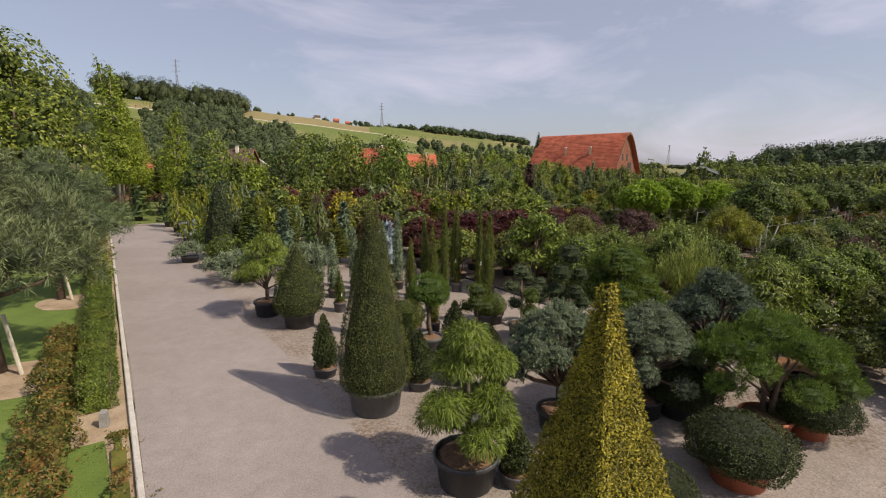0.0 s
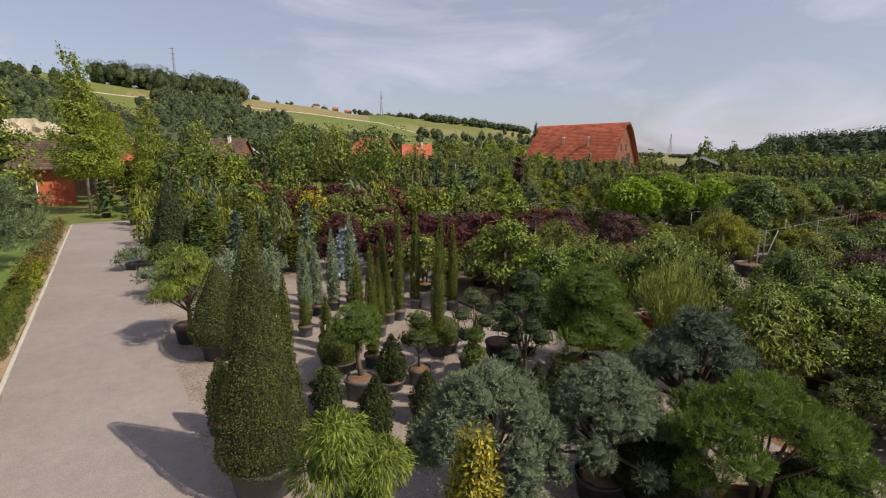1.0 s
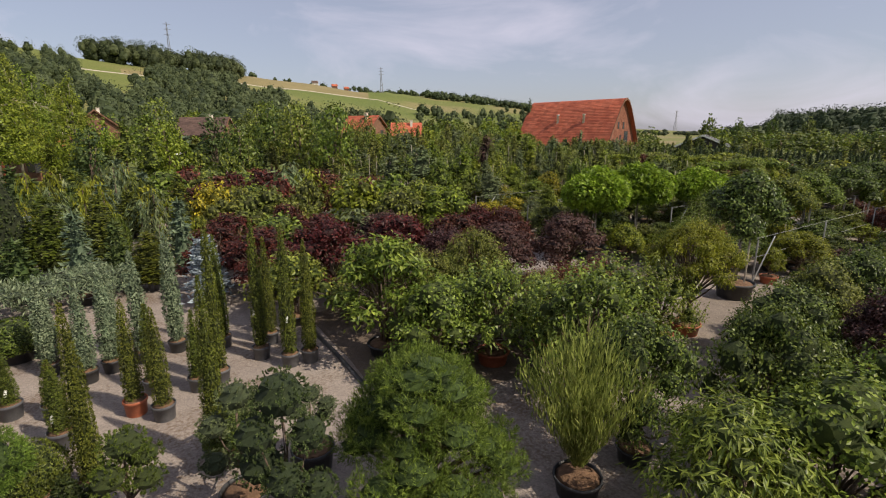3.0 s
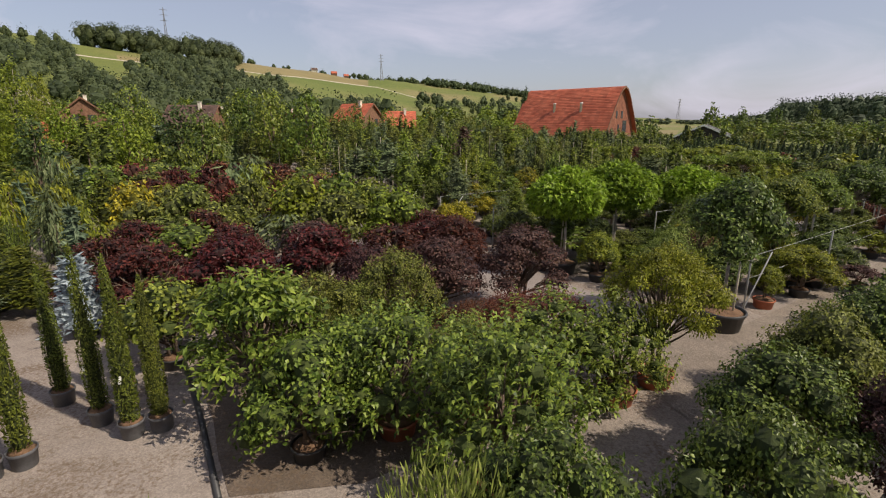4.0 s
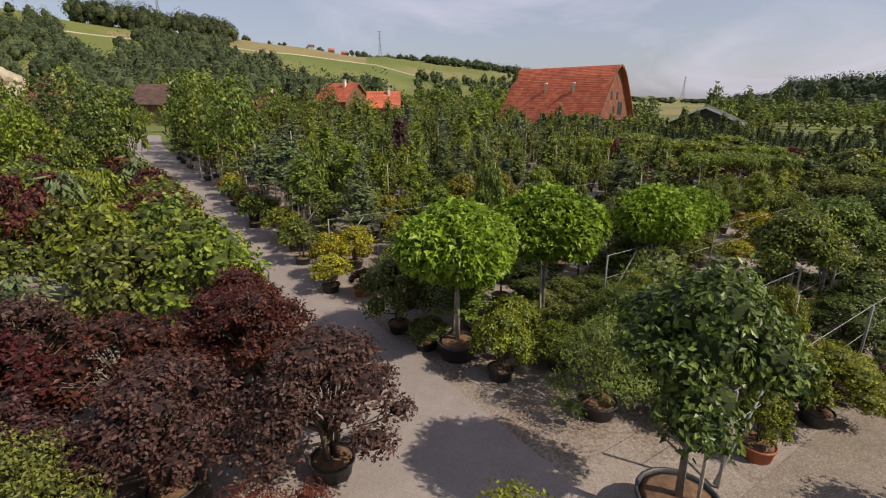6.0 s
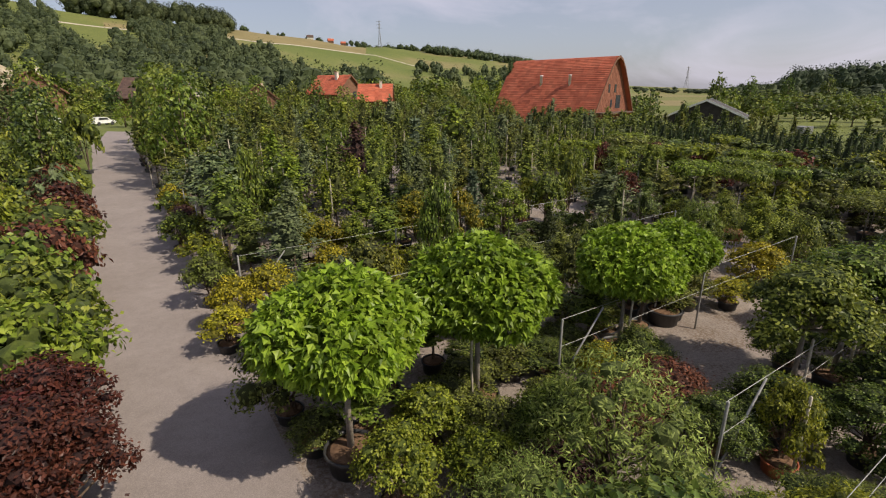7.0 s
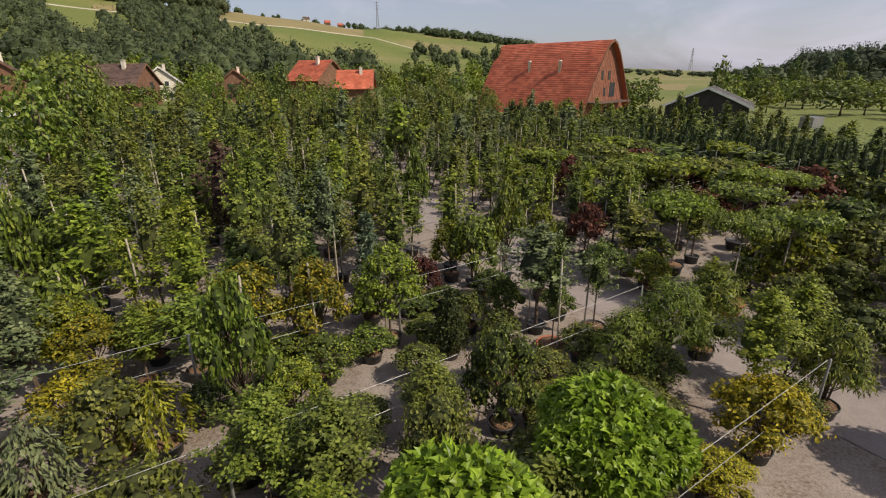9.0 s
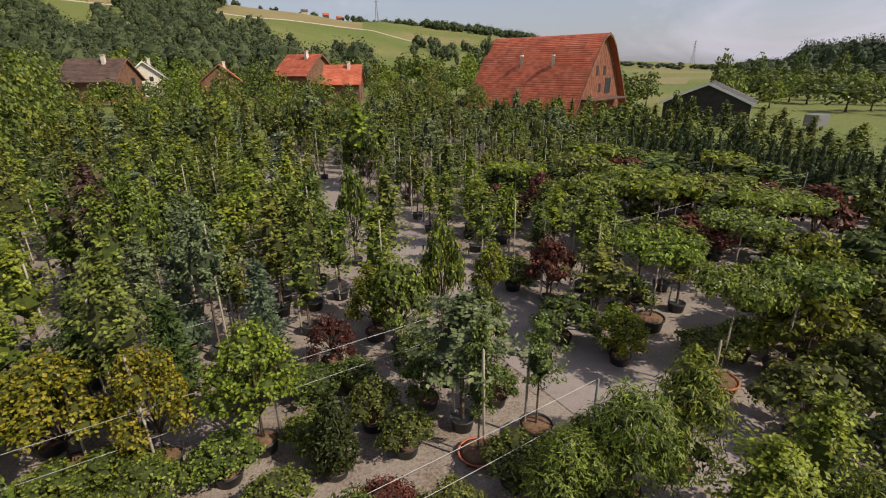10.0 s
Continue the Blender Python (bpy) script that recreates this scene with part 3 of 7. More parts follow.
def clipped_pyramid(name, mat, h, r, count, size):
    """A topiary cut to four flat faces with sharp edges, drawn in to a slim tip."""
    m = Mesh()
    prof = [(0.0, 0.86), (0.06, 1.0), (0.35, 0.68), (0.6, 0.40), (0.8, 0.21), (0.9, 0.135), (1.0, 0.08)]
    zs, rs = [a * h for a, _ in prof], [b * r for _, b in prof]
    corners = [(1, 1), (-1, 1), (-1, -1), (1, -1)]
    # The core carries a shade tone that shows between the leaves.
    verts = [(cx * q * 0.82, cy * q * 0.82, z * 0.965) for z, q in zip(zs, rs) for cx, cy in corners]
    faces = [(4 * i + k, 4 * i + (k + 1) % 4, 4 * i + 4 + (k + 1) % 4, 4 * i + 4 + k) for i in range(len(prof) - 1) for k in range(4)]
    m.add(verts, faces + [(3, 2, 1, 0), tuple(4 * (len(prof) - 1) + k for k in range(4))])
    cores = len(m.f)
    z = h * (1 - np.sqrt(rng.random(count * 2)))
    q = np.interp(z, zs, rs)
    s = rng.uniform(-1, 1, len(z))
    k = rng.integers(0, 4, len(z))
    nx, ny = np.array([1, 0, -1, 0])[k], np.array([0, 1, 0, -1])[k]
    d = (1 - 0.12 * rng.random(len(z))) * (1 + 0.03 * np.sin(z * 9 + 3 * s))
    p = np.stack([(nx + ny * s) * q * d, (ny - nx * s) * q * d, z], axis=1)
    n = unit(np.stack([nx, ny, np.full(len(z), 0.25)], axis=1).astype(float))
    leaves(m, p[:count], n[:count], size, size * 0.45, 0.5, -0.15, 0.2, up_bias=0.0, loose=0.26, flat=0.65)
    return with_core(m, name, mat, cores)


def crown(name, mat, lobes, count, length, width, droop=0.2, depth=0.35, core=0.0, spread=0.7, low=-0.8, lift=0.5, cluster=3):
    """Leaves in small sprigs over the lobes of a crown."""
    m = Mesh()
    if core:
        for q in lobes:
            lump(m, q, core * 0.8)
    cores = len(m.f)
    p, n = on_lobes(lobes, count // cluster, depth, low=low)
    p = np.repeat(p, cluster, axis=0)
    p, n = p + rng.normal(0, 0.4 * length, p.shape), np.repeat(n, cluster, axis=0)
    leaves(m, p, n, length, width, spread, droop, lift=lift, up_bias=0.35, loose=0.3, flat=0.72)
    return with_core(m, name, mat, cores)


def needle_pads(name, mat, lobes, count, length, width, core=0.5, lift=0.35, depth=0.45):
    """Rounded cushions of needles: short brushes of fine needles stand close over each lobe."""
    m = Mesh()
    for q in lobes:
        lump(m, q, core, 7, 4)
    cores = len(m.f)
    per = 12
    p, n = on_lobes(lobes, max(count * 3 // per, 12), depth, low=-0.9)
    axis = unit(n * 0.8 + rng.normal(0, 0.35, n.shape) + np.array([0, 0, lift]))
    p, n = np.repeat(p, per, axis=0), np.repeat(axis, per, axis=0)
    along_shoot = rng.uniform(-0.5, 0.7, (len(p), 1))
    d = unit(n * 0.9 + rng.normal(0, 0.5, p.shape))
    leaves(m, p + n * length * along_shoot, d, length, width, 0.1, 0.0, 0.25, lift=1.0)
    return with_core(m, name, mat, cores)


def broad_leaves(m, p, n, length, width, droop, rand=rng):
    """Heart-shaped blades of two halves folded on the rib, hanging over one another."""
    k = len(p)
    out = unit(n * np.array([1, 1, 0.25]) + rand.normal(0, 0.35, (k, 3)))
    axis = unit(out + np.array([0, 0, -droop]) + rand.normal(0, 0.45, (k, 3)))
    face = unit(n * 0.6 + np.array([0, 0, 0.8]) + rand.normal(0, 0.4, (k, 3)))
    side = unit(np.cross(axis, face))
    face = np.cross(side, axis)
    ln, wd = length * rand.uniform(0.6, 1.25, (k, 1)), width * rand.uniform(0.6, 1.2, (k, 1))
    up = face * wd * 0.13
    tip = p + axis * ln - face * ln * 0.12
    r1, r2 = p + axis * ln * 0.34 + side * wd * 0.58 + up, p + axis * ln * 0.56 + side * wd * 0.26 + up * 0.5
    l1, l2 = p + axis * ln * 0.34 - side * wd * 0.58 + up, p + axis * ln * 0.56 - side * wd * 0.26 + up * 0.5
    v = np.stack([p, r1, r2, tip, l2, l1], axis=1)
    base = m.n + 6 * np.arange(k)
    m.v.append(v.reshape(-1, 3))
    for i in base.tolist():
        m.f += [(i, i + 1, i + 2, i + 3), (i, i + 3, i + 4, i + 5)]
    m.n += 6 * k


def broad_crown(name, mat, lobes, count, length, width, droop=0.75, depth=0.22, core=0.8):
    m = Mesh()
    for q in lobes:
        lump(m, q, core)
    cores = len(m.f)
    p, n = on_lobes(lobes, count, depth, low=-0.7)
    broad_leaves(m, p, n, length, width, droop)
    return with_core(m, name, mat, cores)


def sprig_crown(name, mat, lobes, shoots, length, width, core=0.5):
    """Upright shoots rising from the lobes, each with pairs of long leaves that arch out and hang at the tip."""
    m = Mesh()
    for q in lobes:
        lump(m, q, core)
    cores = len(m.f)
    p, n = on_lobes(lobes, shoots, 0.5, low=-0.3)
    k = len(p)
    rise = unit(n * 0.45 + np.array([0, 0, 0.9]) + rng.normal(0, 0.16, (k, 3)))
    tall = rng.uniform(0.3, 0.85, (k, 1))
    quads = []
    q = p + rise * tall * 0.5
    w = np.array([0.006, 0.0, 0.0])
    quads.append(np.stack([p - rise * tall * 0.5 - w, p - rise * tall * 0.5 + w, q + w * 0.4, q - w * 0.4], axis=1))
    for j in range(9):
        a = rng.uniform(0, 2 * math.pi) + 2.4 * j + rng.uniform(-0.5, 0.5, k)
        out = np.stack([np.cos(a), np.sin(a), np.zeros(k)], axis=1)
        b = p + rise * tall * (j / 8 - 0.5)
        ln = length * rng.uniform(0.7, 1.2, (k, 1)) * (1.0 - 0.35 * (j / 8) ** 3)
        wd = width * rng.uniform(0.75, 1.2, (k, 1))
        side = np.stack([-out[:, 1], out[:, 0], rng.normal(0, 0.3, k)], axis=1)
        lift = rng.uniform(0.0, 0.55, (k, 1)) * np.array([0, 0, 1.0])
        mid = b + unit(out + lift) * ln * 0.5
        tip = mid + unit(out * 0.7 - np.array([0, 0, 1.0]) * rng.uniform(0.4, 1.3, (k, 1))) * ln * 0.5
        quads += [np.stack([b, b * 0.5 + mid * 0.5 + side * wd * 0.42, mid + side * wd * 0.5, mid - side * wd * 0.5], axis=1)[:, [0, 1, 2, 3]],
                  np.stack([mid - side * wd * 0.5, mid + side * wd * 0.5, mid * 0.45 + tip * 0.55 + side * wd * 0.3, tip], axis=1)]
    for z in quads:
        m.add_quads(z)
    return with_core(m, name, mat, cores)


def scatter_lobes(count, radius, z0, z1, r0, r1, rand, flat=0.75, hollow=0.0):
    out = []
    for i in range(count):
        a = i * 2.4 + rand.uniform(-0.4, 0.4)
        q = math.sqrt((i + 0.5) / count) * (1 - hollow) + hollow
        d = radius * q
        z = z1 - (z1 - z0) * q ** 1.6 * rand.uniform(0.6, 1.1)
        r = r0 + (r1 - r0) * rand.random()
        out.append((d * math.cos(a), d * math.sin(a), z, r, r, r * flat))
    return out


FORMS = {}


def form(kind, height, width, foliage, trunk=None, pot="black", pot_size=(0.3, 0.35), name="shrub", label="", category="shrub"):
    """height and width: the size at which the foliage and trunk meshes are made, above the pot's soil."""
    FORMS[kind] = dict(height=height, width=width, foliage=foliage, trunk=trunk, pot=pot, pot_size=pot_size, name=name, label=label, category=category)


def r_(seed):
    return np.random.default_rng(seed)


def trunk_mesh(name, build, mat=None):
    m = Mesh()
    build(m)
    return m.mesh(name, mat or BARK, True)


# topiary yews
form("yew_cone", 3.2, 1.3, [clipped("foliage", YEW, [(-0.05, 0.45), (0.05, 0.60), (0.25, 0.65), (0.9, 0.58), (1.8, 0.38), (2.7, 0.20), (3.1, 0.10), (3.2, 0.02)], 25000, 0.033)],
     pot="grey", pot_size=(0.48, 0.52), name="yew_cone", label="tall clipped green yew cone in a grey plastic tub", category="topiary")
form("yew_egg", 1.9, 1.4, [clipped("foliage", YEW, [(-0.02, 0.45), (0.1, 0.64), (0.4, 0.70), (0.9, 0.55), (1.4, 0.30), (1.75, 0.13), (1.9, 0.03)], 15000, 0.035)],
     pot="black", pot_size=(0.42, 0.45), name="yew_cone", label="broad clipped green yew cone in a black tub", category="topiary")
form("gold_cone", 2.9, 1.2, [clipped_pyramid("foliage", YEW_GOLD, 2.9, 0.6, 46000, 0.036)],
     pot="black", pot_size=(0.48, 0.5), name="golden_yew_cone", label="clipped four-sided golden yew pyramid with bright yellow new shoots", category="topiary")
form("far_cone", 3.4, 1.7, [clipped("foliage", YEW_DARK, [(-0.02, 0.6), (0.1, 0.8), (0.5, 0.84), (1.4, 0.68), (2.4, 0.42), (3.1, 0.20), (3.4, 0.03)], 6000, 0.075)],
     pot="black", pot_size=(0.5, 0.4), name="yew_cone", label="dark clipped yew cone in a black tub", category="topiary")
form("small_yew", 0.95, 0.55, [clipped("foliage", YEW_DARK, [(0, 0.13), (0.1, 0.24), (0.3, 0.275), (0.55, 0.2), (0.78, 0.1), (0.95, 0.012)], 4600, 0.048, 0.3, 0.11, 0.74)],
     pot="grey", pot_size=(0.2, 0.26), name="small_yew", label="small dark upright yew in a plastic pot", category="conifer")
form("column", 2.5, 0.42, [clipped("foliage", COLUMN, [(0, 0.12), (0.12, 0.19), (0.7, 0.205), (1.4, 0.16), (2.0, 0.095), (2.35, 0.045), (2.5, 0.008)], 5600, 0.046, 0.2, 0.05, 0.82),
                           clipped("foliage", COLUMN, [(0, 0.11), (0.15, 0.185), (0.9, 0.2), (1.6, 0.145), (2.15, 0.075), (2.5, 0.008)], 5600, 0.046, 0.22, 0.06, 0.82)],
     pot="grey", pot_size=(0.3, 0.2), name="column_yew", label="slim upright column yew in a grey pot", category="conifer")
form("thuja", 3.0, 0.9, [clipped("foliage", CONIFER, [(0, 0.25), (0.2, 0.42), (0.8, 0.45), (1.7, 0.36), (2.5, 0.18), (3.0, 0.015)], 2600, 0.09, 0.2, 0.08, 0.84)],
     pot="black", pot_size=(0.3, 0.28), name="thuja", label="narrow dark green thuja standing in a close row", category="conifer")
form("blue_column", 2.2, 0.44, [clipped("foliage", BLUE, [(0, 0.1), (0.15, 0.19), (0.6, 0.215), (1.2, 0.18), (1.7, 0.12), (2.05, 0.05), (2.2, 0.008)], 5200, 0.055, 0.3, 0.09, 0.74)],
     pot="black", pot_size=(0.28, 0.2), name="blue_juniper", label="slender blue-grey columnar juniper in a black pot", category="conifer")
form("dome", 0.8, 1.5, [clipped("foliage", YEW_DARK, [(0.0, 0.5), (0.12, 0.70), (0.3, 0.75), (0.52, 0.66), (0.7, 0.42), (0.8, 0.06)], 12000, 0.04, 0.12, 0.05, 0.84)],
     pot="terracotta", pot_size=(0.3, 0.42), name="clipped_yew_dome", label="low clipped dark yew dome in a wide pot", category="topiary")
form("dome_green", 0.75, 1.4, [clipped("foliage", BOX, [(0.0, 0.45), (0.12, 0.66), (0.3, 0.70), (0.5, 0.6), (0.68, 0.36), (0.75, 0.05)], 5500, 0.055, 0.12, 0.05, 0.8)],
     pot="black", pot_size=(0.28, 0.42), name="conifer_dome", label="low rounded green conifer in a black pot", category="conifer")

# pines and cloud-pruned conifers
q = r_(1)
blue_lobes = scatter_lobes(36, 0.8, 0.3, 1.56, 0.14, 0.215, q, 0.85)
form("blue_pine", 1.75, 1.7, [needle_pads("foliage", BLUE, blue_lobes, 12500, 0.05, 0.0092, 0.8, 0.35, 0.14)], trunk_mesh("trunk", lambda m: limb_tree(m, 1.1, blue_lobes, 0.07)),
     pot="black", pot_size=(0.35, 0.36), name="blue_pine", label="rounded blue-green dwarf pine of many needle cushions", category="conifer")
blue_lobes2 = scatter_lobes(34, 0.8, 0.42, 1.68, 0.145, 0.225, r_(2), 0.8)
form("blue_pine_dark", 1.85, 1.7, [needle_pads("foliage", BLUE_DARK, blue_lobes2, 12500, 0.05, 0.0092, 0.8, 0.35, 0.14)], trunk_mesh("trunk", lambda m: limb_tree(m, 1.3, blue_lobes2, 0.085)),
     pot="grey", pot_size=(0.4, 0.36), name="blue_pine", label="dark blue-green cloud pine on a leaning brown trunk", category="conifer")
mugo_lobes = scatter_lobes(44, 1.0, 0.25, 1.8, 0.26, 0.4, r_(3), 0.5)
form("mugo", 2.05, 2.4, [needle_pads("foliage", PINE, mugo_lobes, 18000, 0.075, 0.0085, 0.66, 0.7, 0.3)], trunk_mesh("trunk", lambda m: limb_tree(m, 1.2, mugo_lobes, 0.08, fork=0.2)),
     pot="black", pot_size=(0.4, 0.42), name="green_pine", label="wide grass-green pine with tiered needle pads", category="conifer")
flat_lobes = scatter_lobes(22, 1.0, 0.6, 1.4, 0.22, 0.34, r_(4), 0.5)
form("flat_pine", 1.6, 2.4, [needle_pads("foliage", PINE, flat_lobes, 15000, 0.075, 0.0085, 0.66, 0.7, 0.3)], trunk_mesh("trunk", lambda m: limb_tree(m, 0.95, flat_lobes[::2], 0.05, fork=0.12, stems=2)),
     pot="terracotta", pot_size=(0.36, 0.4), name="green_pine", label="spreading green pine with bare twisted stems in a terracotta tub", category="conifer")
ball_lobes = [(0, 0, 1.1, 0.45, 0.45, 0.36), (0.2, 0.1, 1.0, 0.28, 0.28, 0.22), (-0.2, 0.05, 1.0, 0.28, 0.28, 0.22), (0.02, -0.24, 0.98, 0.26, 0.26, 0.2)]
form("ball_pine", 1.46, 0.95, [needle_pads("foliage", PINE, ball_lobes, 5200, 0.042, 0.008, 0.76, 0.3, 0.16)], trunk_mesh("trunk", lambda m: m.tube([(0.05, 0, -0.05), (0.0, 0.03, 0.35), (-0.03, 0, 0.9)], [0.06, 0.05, 0.04], 8)),
     pot="grey", pot_size=(0.42, 0.31), name="ball_pine", label="round-headed green dwarf pine on a bare trunk", category="conifer")
thread_lobes = [(0, 0, 1.75, 0.28, 0.28, 0.22), (-0.12, 0.1, 1.35, 0.3, 0.3, 0.24), (0.42, 0.1, 1.3, 0.3, 0.28, 0.24), (0.25, -0.25, 0.9, 0.26, 0.26, 0.2),
                (-0.35, -0.1, 0.85, 0.28, 0.28, 0.24), (0.3, 0.3, 0.7, 0.26, 0.26, 0.2), (-0.3, 0.3, 0.5, 0.28, 0.28, 0.22), (0.05, -0.4, 0.45, 0.26, 0.26, 0.2), (0.48, -0.05, 0.45, 0.24, 0.24, 0.2)]


def thread_crown(name, mat, lobes, count, length):
    m = Mesh()
    for c in lobes:
        lump(m, c, 0.62)
    p, n = on_lobes(lobes, count, 0.35, low=-0.5)
    leaves(m, p, n * np.array([1, 1, 0.5]), length * 0.6, 0.013, 0.4, 0.3, 0.1, lift=0.9)
    leaves(m, p + n * 0.03, n * np.array([1, 1, 0.2]), length * 0.75, 0.012, 0.35, 0.9, 0.1, lift=0.6)
    return m.mesh(name, mat)


form("thread", 2.0, 1.3, [thread_crown("foliage", THREAD, thread_lobes, 8000, 0.15)], trunk_mesh("trunk", lambda m: limb_tree(m, 1.4, thread_lobes, 0.05, fork=0.25)),
     pot="black", pot_size=(0.46, 0.46), name="thread_cypress", label="yellow-green thread cypress trained in drooping tufts", category="conifer")
thread2 = scatter_lobes(11, 0.72, 0.55, 1.9, 0.28, 0.4, r_(5), 0.7)
form("thread_wide", 2.25, 2.0, [thread_crown("foliage", THREAD, thread2, 6000, 0.15)], trunk_mesh("trunk", lambda m: limb_tree(m, 1.5, thread2, 0.06, fork=0.25)),
     pot="black", pot_size=(0.45, 0.4), name="thread_cypress", label="wide yellow-green thread cypress in a black tub", category="conifer")
pom = [(0, 0, 1.42, 0.2, 0.2, 0.18), (0.27, 0.05, 1.2, 0.17, 0.17, 0.15), (-0.22, 0.1, 1.05, 0.18, 0.18, 0.15), (0.05, -0.25, 0.9, 0.17, 0.17, 0.14), (0.32, 0.1, 0.75, 0.17, 0.17, 0.14), (-0.3, -0.05, 0.65, 0.17, 0.17, 0.14)]
pom = [(a * 1.15, b * 1.15, c, d * 1.12, e * 1.12, f * 1.08) for a, b, c, d, e, f in pom]
form("pompon_grey", 1.6, 0.95, [needle_pads("foliage", GREY_GREEN, pom, 2600, 0.028, 0.012, 0.86, 0.1, 0.1)], trunk_mesh("trunk", lambda m: limb_tree(m, 1.35, pom, 0.035, fork=0.3)),
     pot="black", pot_size=(0.38, 0.32), name="pompon_juniper", label="grey-green pompon juniper with clipped balls on bare stems", category="topiary")
pom2 = [(0, 0, 1.9, 0.26, 0.26, 0.22), (0.24, 0.1, 1.55, 0.22, 0.22, 0.18), (-0.24, -0.05, 1.45, 0.2, 0.2, 0.17), (0.28, -0.1, 1.1, 0.24, 0.24, 0.2), (-0.05, 0.25, 1.15, 0.2, 0.2, 0.17),
        (-0.3, 0.0, 0.85, 0.2, 0.2, 0.16), (0.12, -0.28, 0.75, 0.17, 0.17, 0.14), (0.3, 0.2, 0.6, 0.17, 0.17, 0.13), (-0.12, -0.2, 0.5, 0.14, 0.14, 0.11)]
pom2 = [(a * 1.1, b * 1.1, c, d * 1.18, e * 1.18, f * 1.1) for a, b, c, d, e, f in pom2]
form("pompon_dark", 2.15, 1.0, [needle_pads("foliage", CONIFER, pom2, 5200, 0.028, 0.012, 0.86, 0.1, 0.1)], trunk_mesh("trunk", lambda m: limb_tree(m, 1.7, pom2, 0.04, fork=0.25)),
     pot="black", pot_size=(0.3, 0.34), name="pompon_pine", label="tall dark pompon conifer with tiers of clipped balls", category="topiary")
pom3 = [(0.02, 0, 1.16, 0.16, 0.16, 0.15), (-0.02, 0.02, 0.86, 0.18, 0.18, 0.14), (0.03, -0.02, 0.58, 0.2, 0.2, 0.15), (-0.1, 0.05, 0.32, 0.17, 0.17, 0.13), (0.15, -0.04, 0.3, 0.17, 0.17, 0.13)]
form("pompon_gold", 1.32, 0.6, [needle_pads("foliage", THREAD, pom3, 3400, 0.028, 0.012, 0.86, 0.1, 0.1)],
     trunk_mesh("trunk", lambda m: m.tube([(0, 0, -0.05), (0.01, 0, 0.5), (0, 0, 1.1)], [0.03, 0.025, 0.015], 6)), pot="black", pot_size=(0.25, 0.26), name="tiered_topiary", label="golden-green conifer clipped in stacked balls on one stem", category="topiary")
cl = [(0.05, 0, 1.0, 0.34, 0.34, 0.16), (-0.3, 0.1, 0.75, 0.28, 0.28, 0.14), (0.32, -0.1, 0.72, 0.3, 0.3, 0.14), (0.05, 0.3, 0.62, 0.26, 0.26, 0.13), (-0.05, -0.3, 0.6, 0.26, 0.26, 0.13)]
form("cloud", 1.18, 1.15, [needle_pads("foliage", BOX, cl, 2600, 0.035, 0.013, 0.82, 0.2, 0.14)], trunk_mesh("trunk", lambda m: limb_tree(m, 0.9, cl, 0.045, fork=0.35)),
     pot="grey", pot_size=(0.34, 0.25), name="cloud_conifer", label="small cloud-pruned green conifer in a black pot", category="topiary")
sp = scatter_lobes(18, 1.35, 0.25, 0.75, 0.3, 0.45, r_(6), 0.5)
form("spreading", 1.0, 3.2, [needle_pads("foliage", BLUE, sp, 4200, 0.12, 0.022, 0.5, 0.1, 0.4)], pot="black", pot_size=(0.28, 0.4), name="spreading_conifer", label="low spreading silvery green conifer with layered tips", category="conifer")


def spruce_mesh(name, mat, h, r, count, tiers=9, size=0.16, droop=0.15):
    """A spruce: whorls of boughs that sink outwards, each feathered with shoots."""
    m = Mesh()
    m.turned([(r * 0.55, h * 0.06), (r * 0.38, h * 0.35), (r * 0.16, h * 0.75), (0.01, h * 0.97)], 9)
    rand = r_(int(h * 100) + count)
    per = count // (tiers * 9)
    for i in range(tiers):
        z = h * (0.06 + 0.86 * i / tiers)
        reach = r * (1 - 0.92 * i / tiers)
        for k in range(9):
            a = 2 * math.pi * (k + 0.5 * (i % 2)) / 9 + rand.uniform(-0.2, 0.2)
            s = np.sort(rand.random(per)) ** 0.7
            d = np.array([math.cos(a), math.sin(a), 0])
            w = np.array([-math.sin(a), math.cos(a), 0])
            reach_k = reach * rand.uniform(0.75, 1.15)
            p = d * (s * reach_k)[:, None] + w * (rand.normal(0, 0.16, per) * reach * (1.1 - s))[:, None]
            p[:, 2] += z - droop * reach * s + 0.25 * droop * reach * s ** 3 + rand.normal(0, 0.03, per) + 0.05
            n = np.tile(d * 0.9 + np.array([0, 0, 0.25]), (per, 1)) + w * rand.normal(0, 0.5, (per, 1))
            leaves(m, p, n, size, size * 0.36, 0.35, 0.1, 0.15, rand, lift=1.0)
    return m.mesh(name, mat)


form("silver_spruce", 1.6, 1.2, [spruce_mesh("foliage", SILVER, 1.6, 0.62, 2400, 9, 0.13)], pot="black", pot_size=(0.25, 0.3), name="blue_spruce", label="small silver-blue spruce in a black pot", category="conifer")
form("spruce", 2.6, 1.4, [spruce_mesh("foliage", CONIFER, 2.6, 0.72, 2600, 12, 0.16), spruce_mesh("foliage", BLUE_DARK, 2.6, 0.66, 2400, 12, 0.16)],
     pot="black", pot_size=(0.3, 0.32), name="spruce", label="young dark spruce in a black pot", category="conifer")


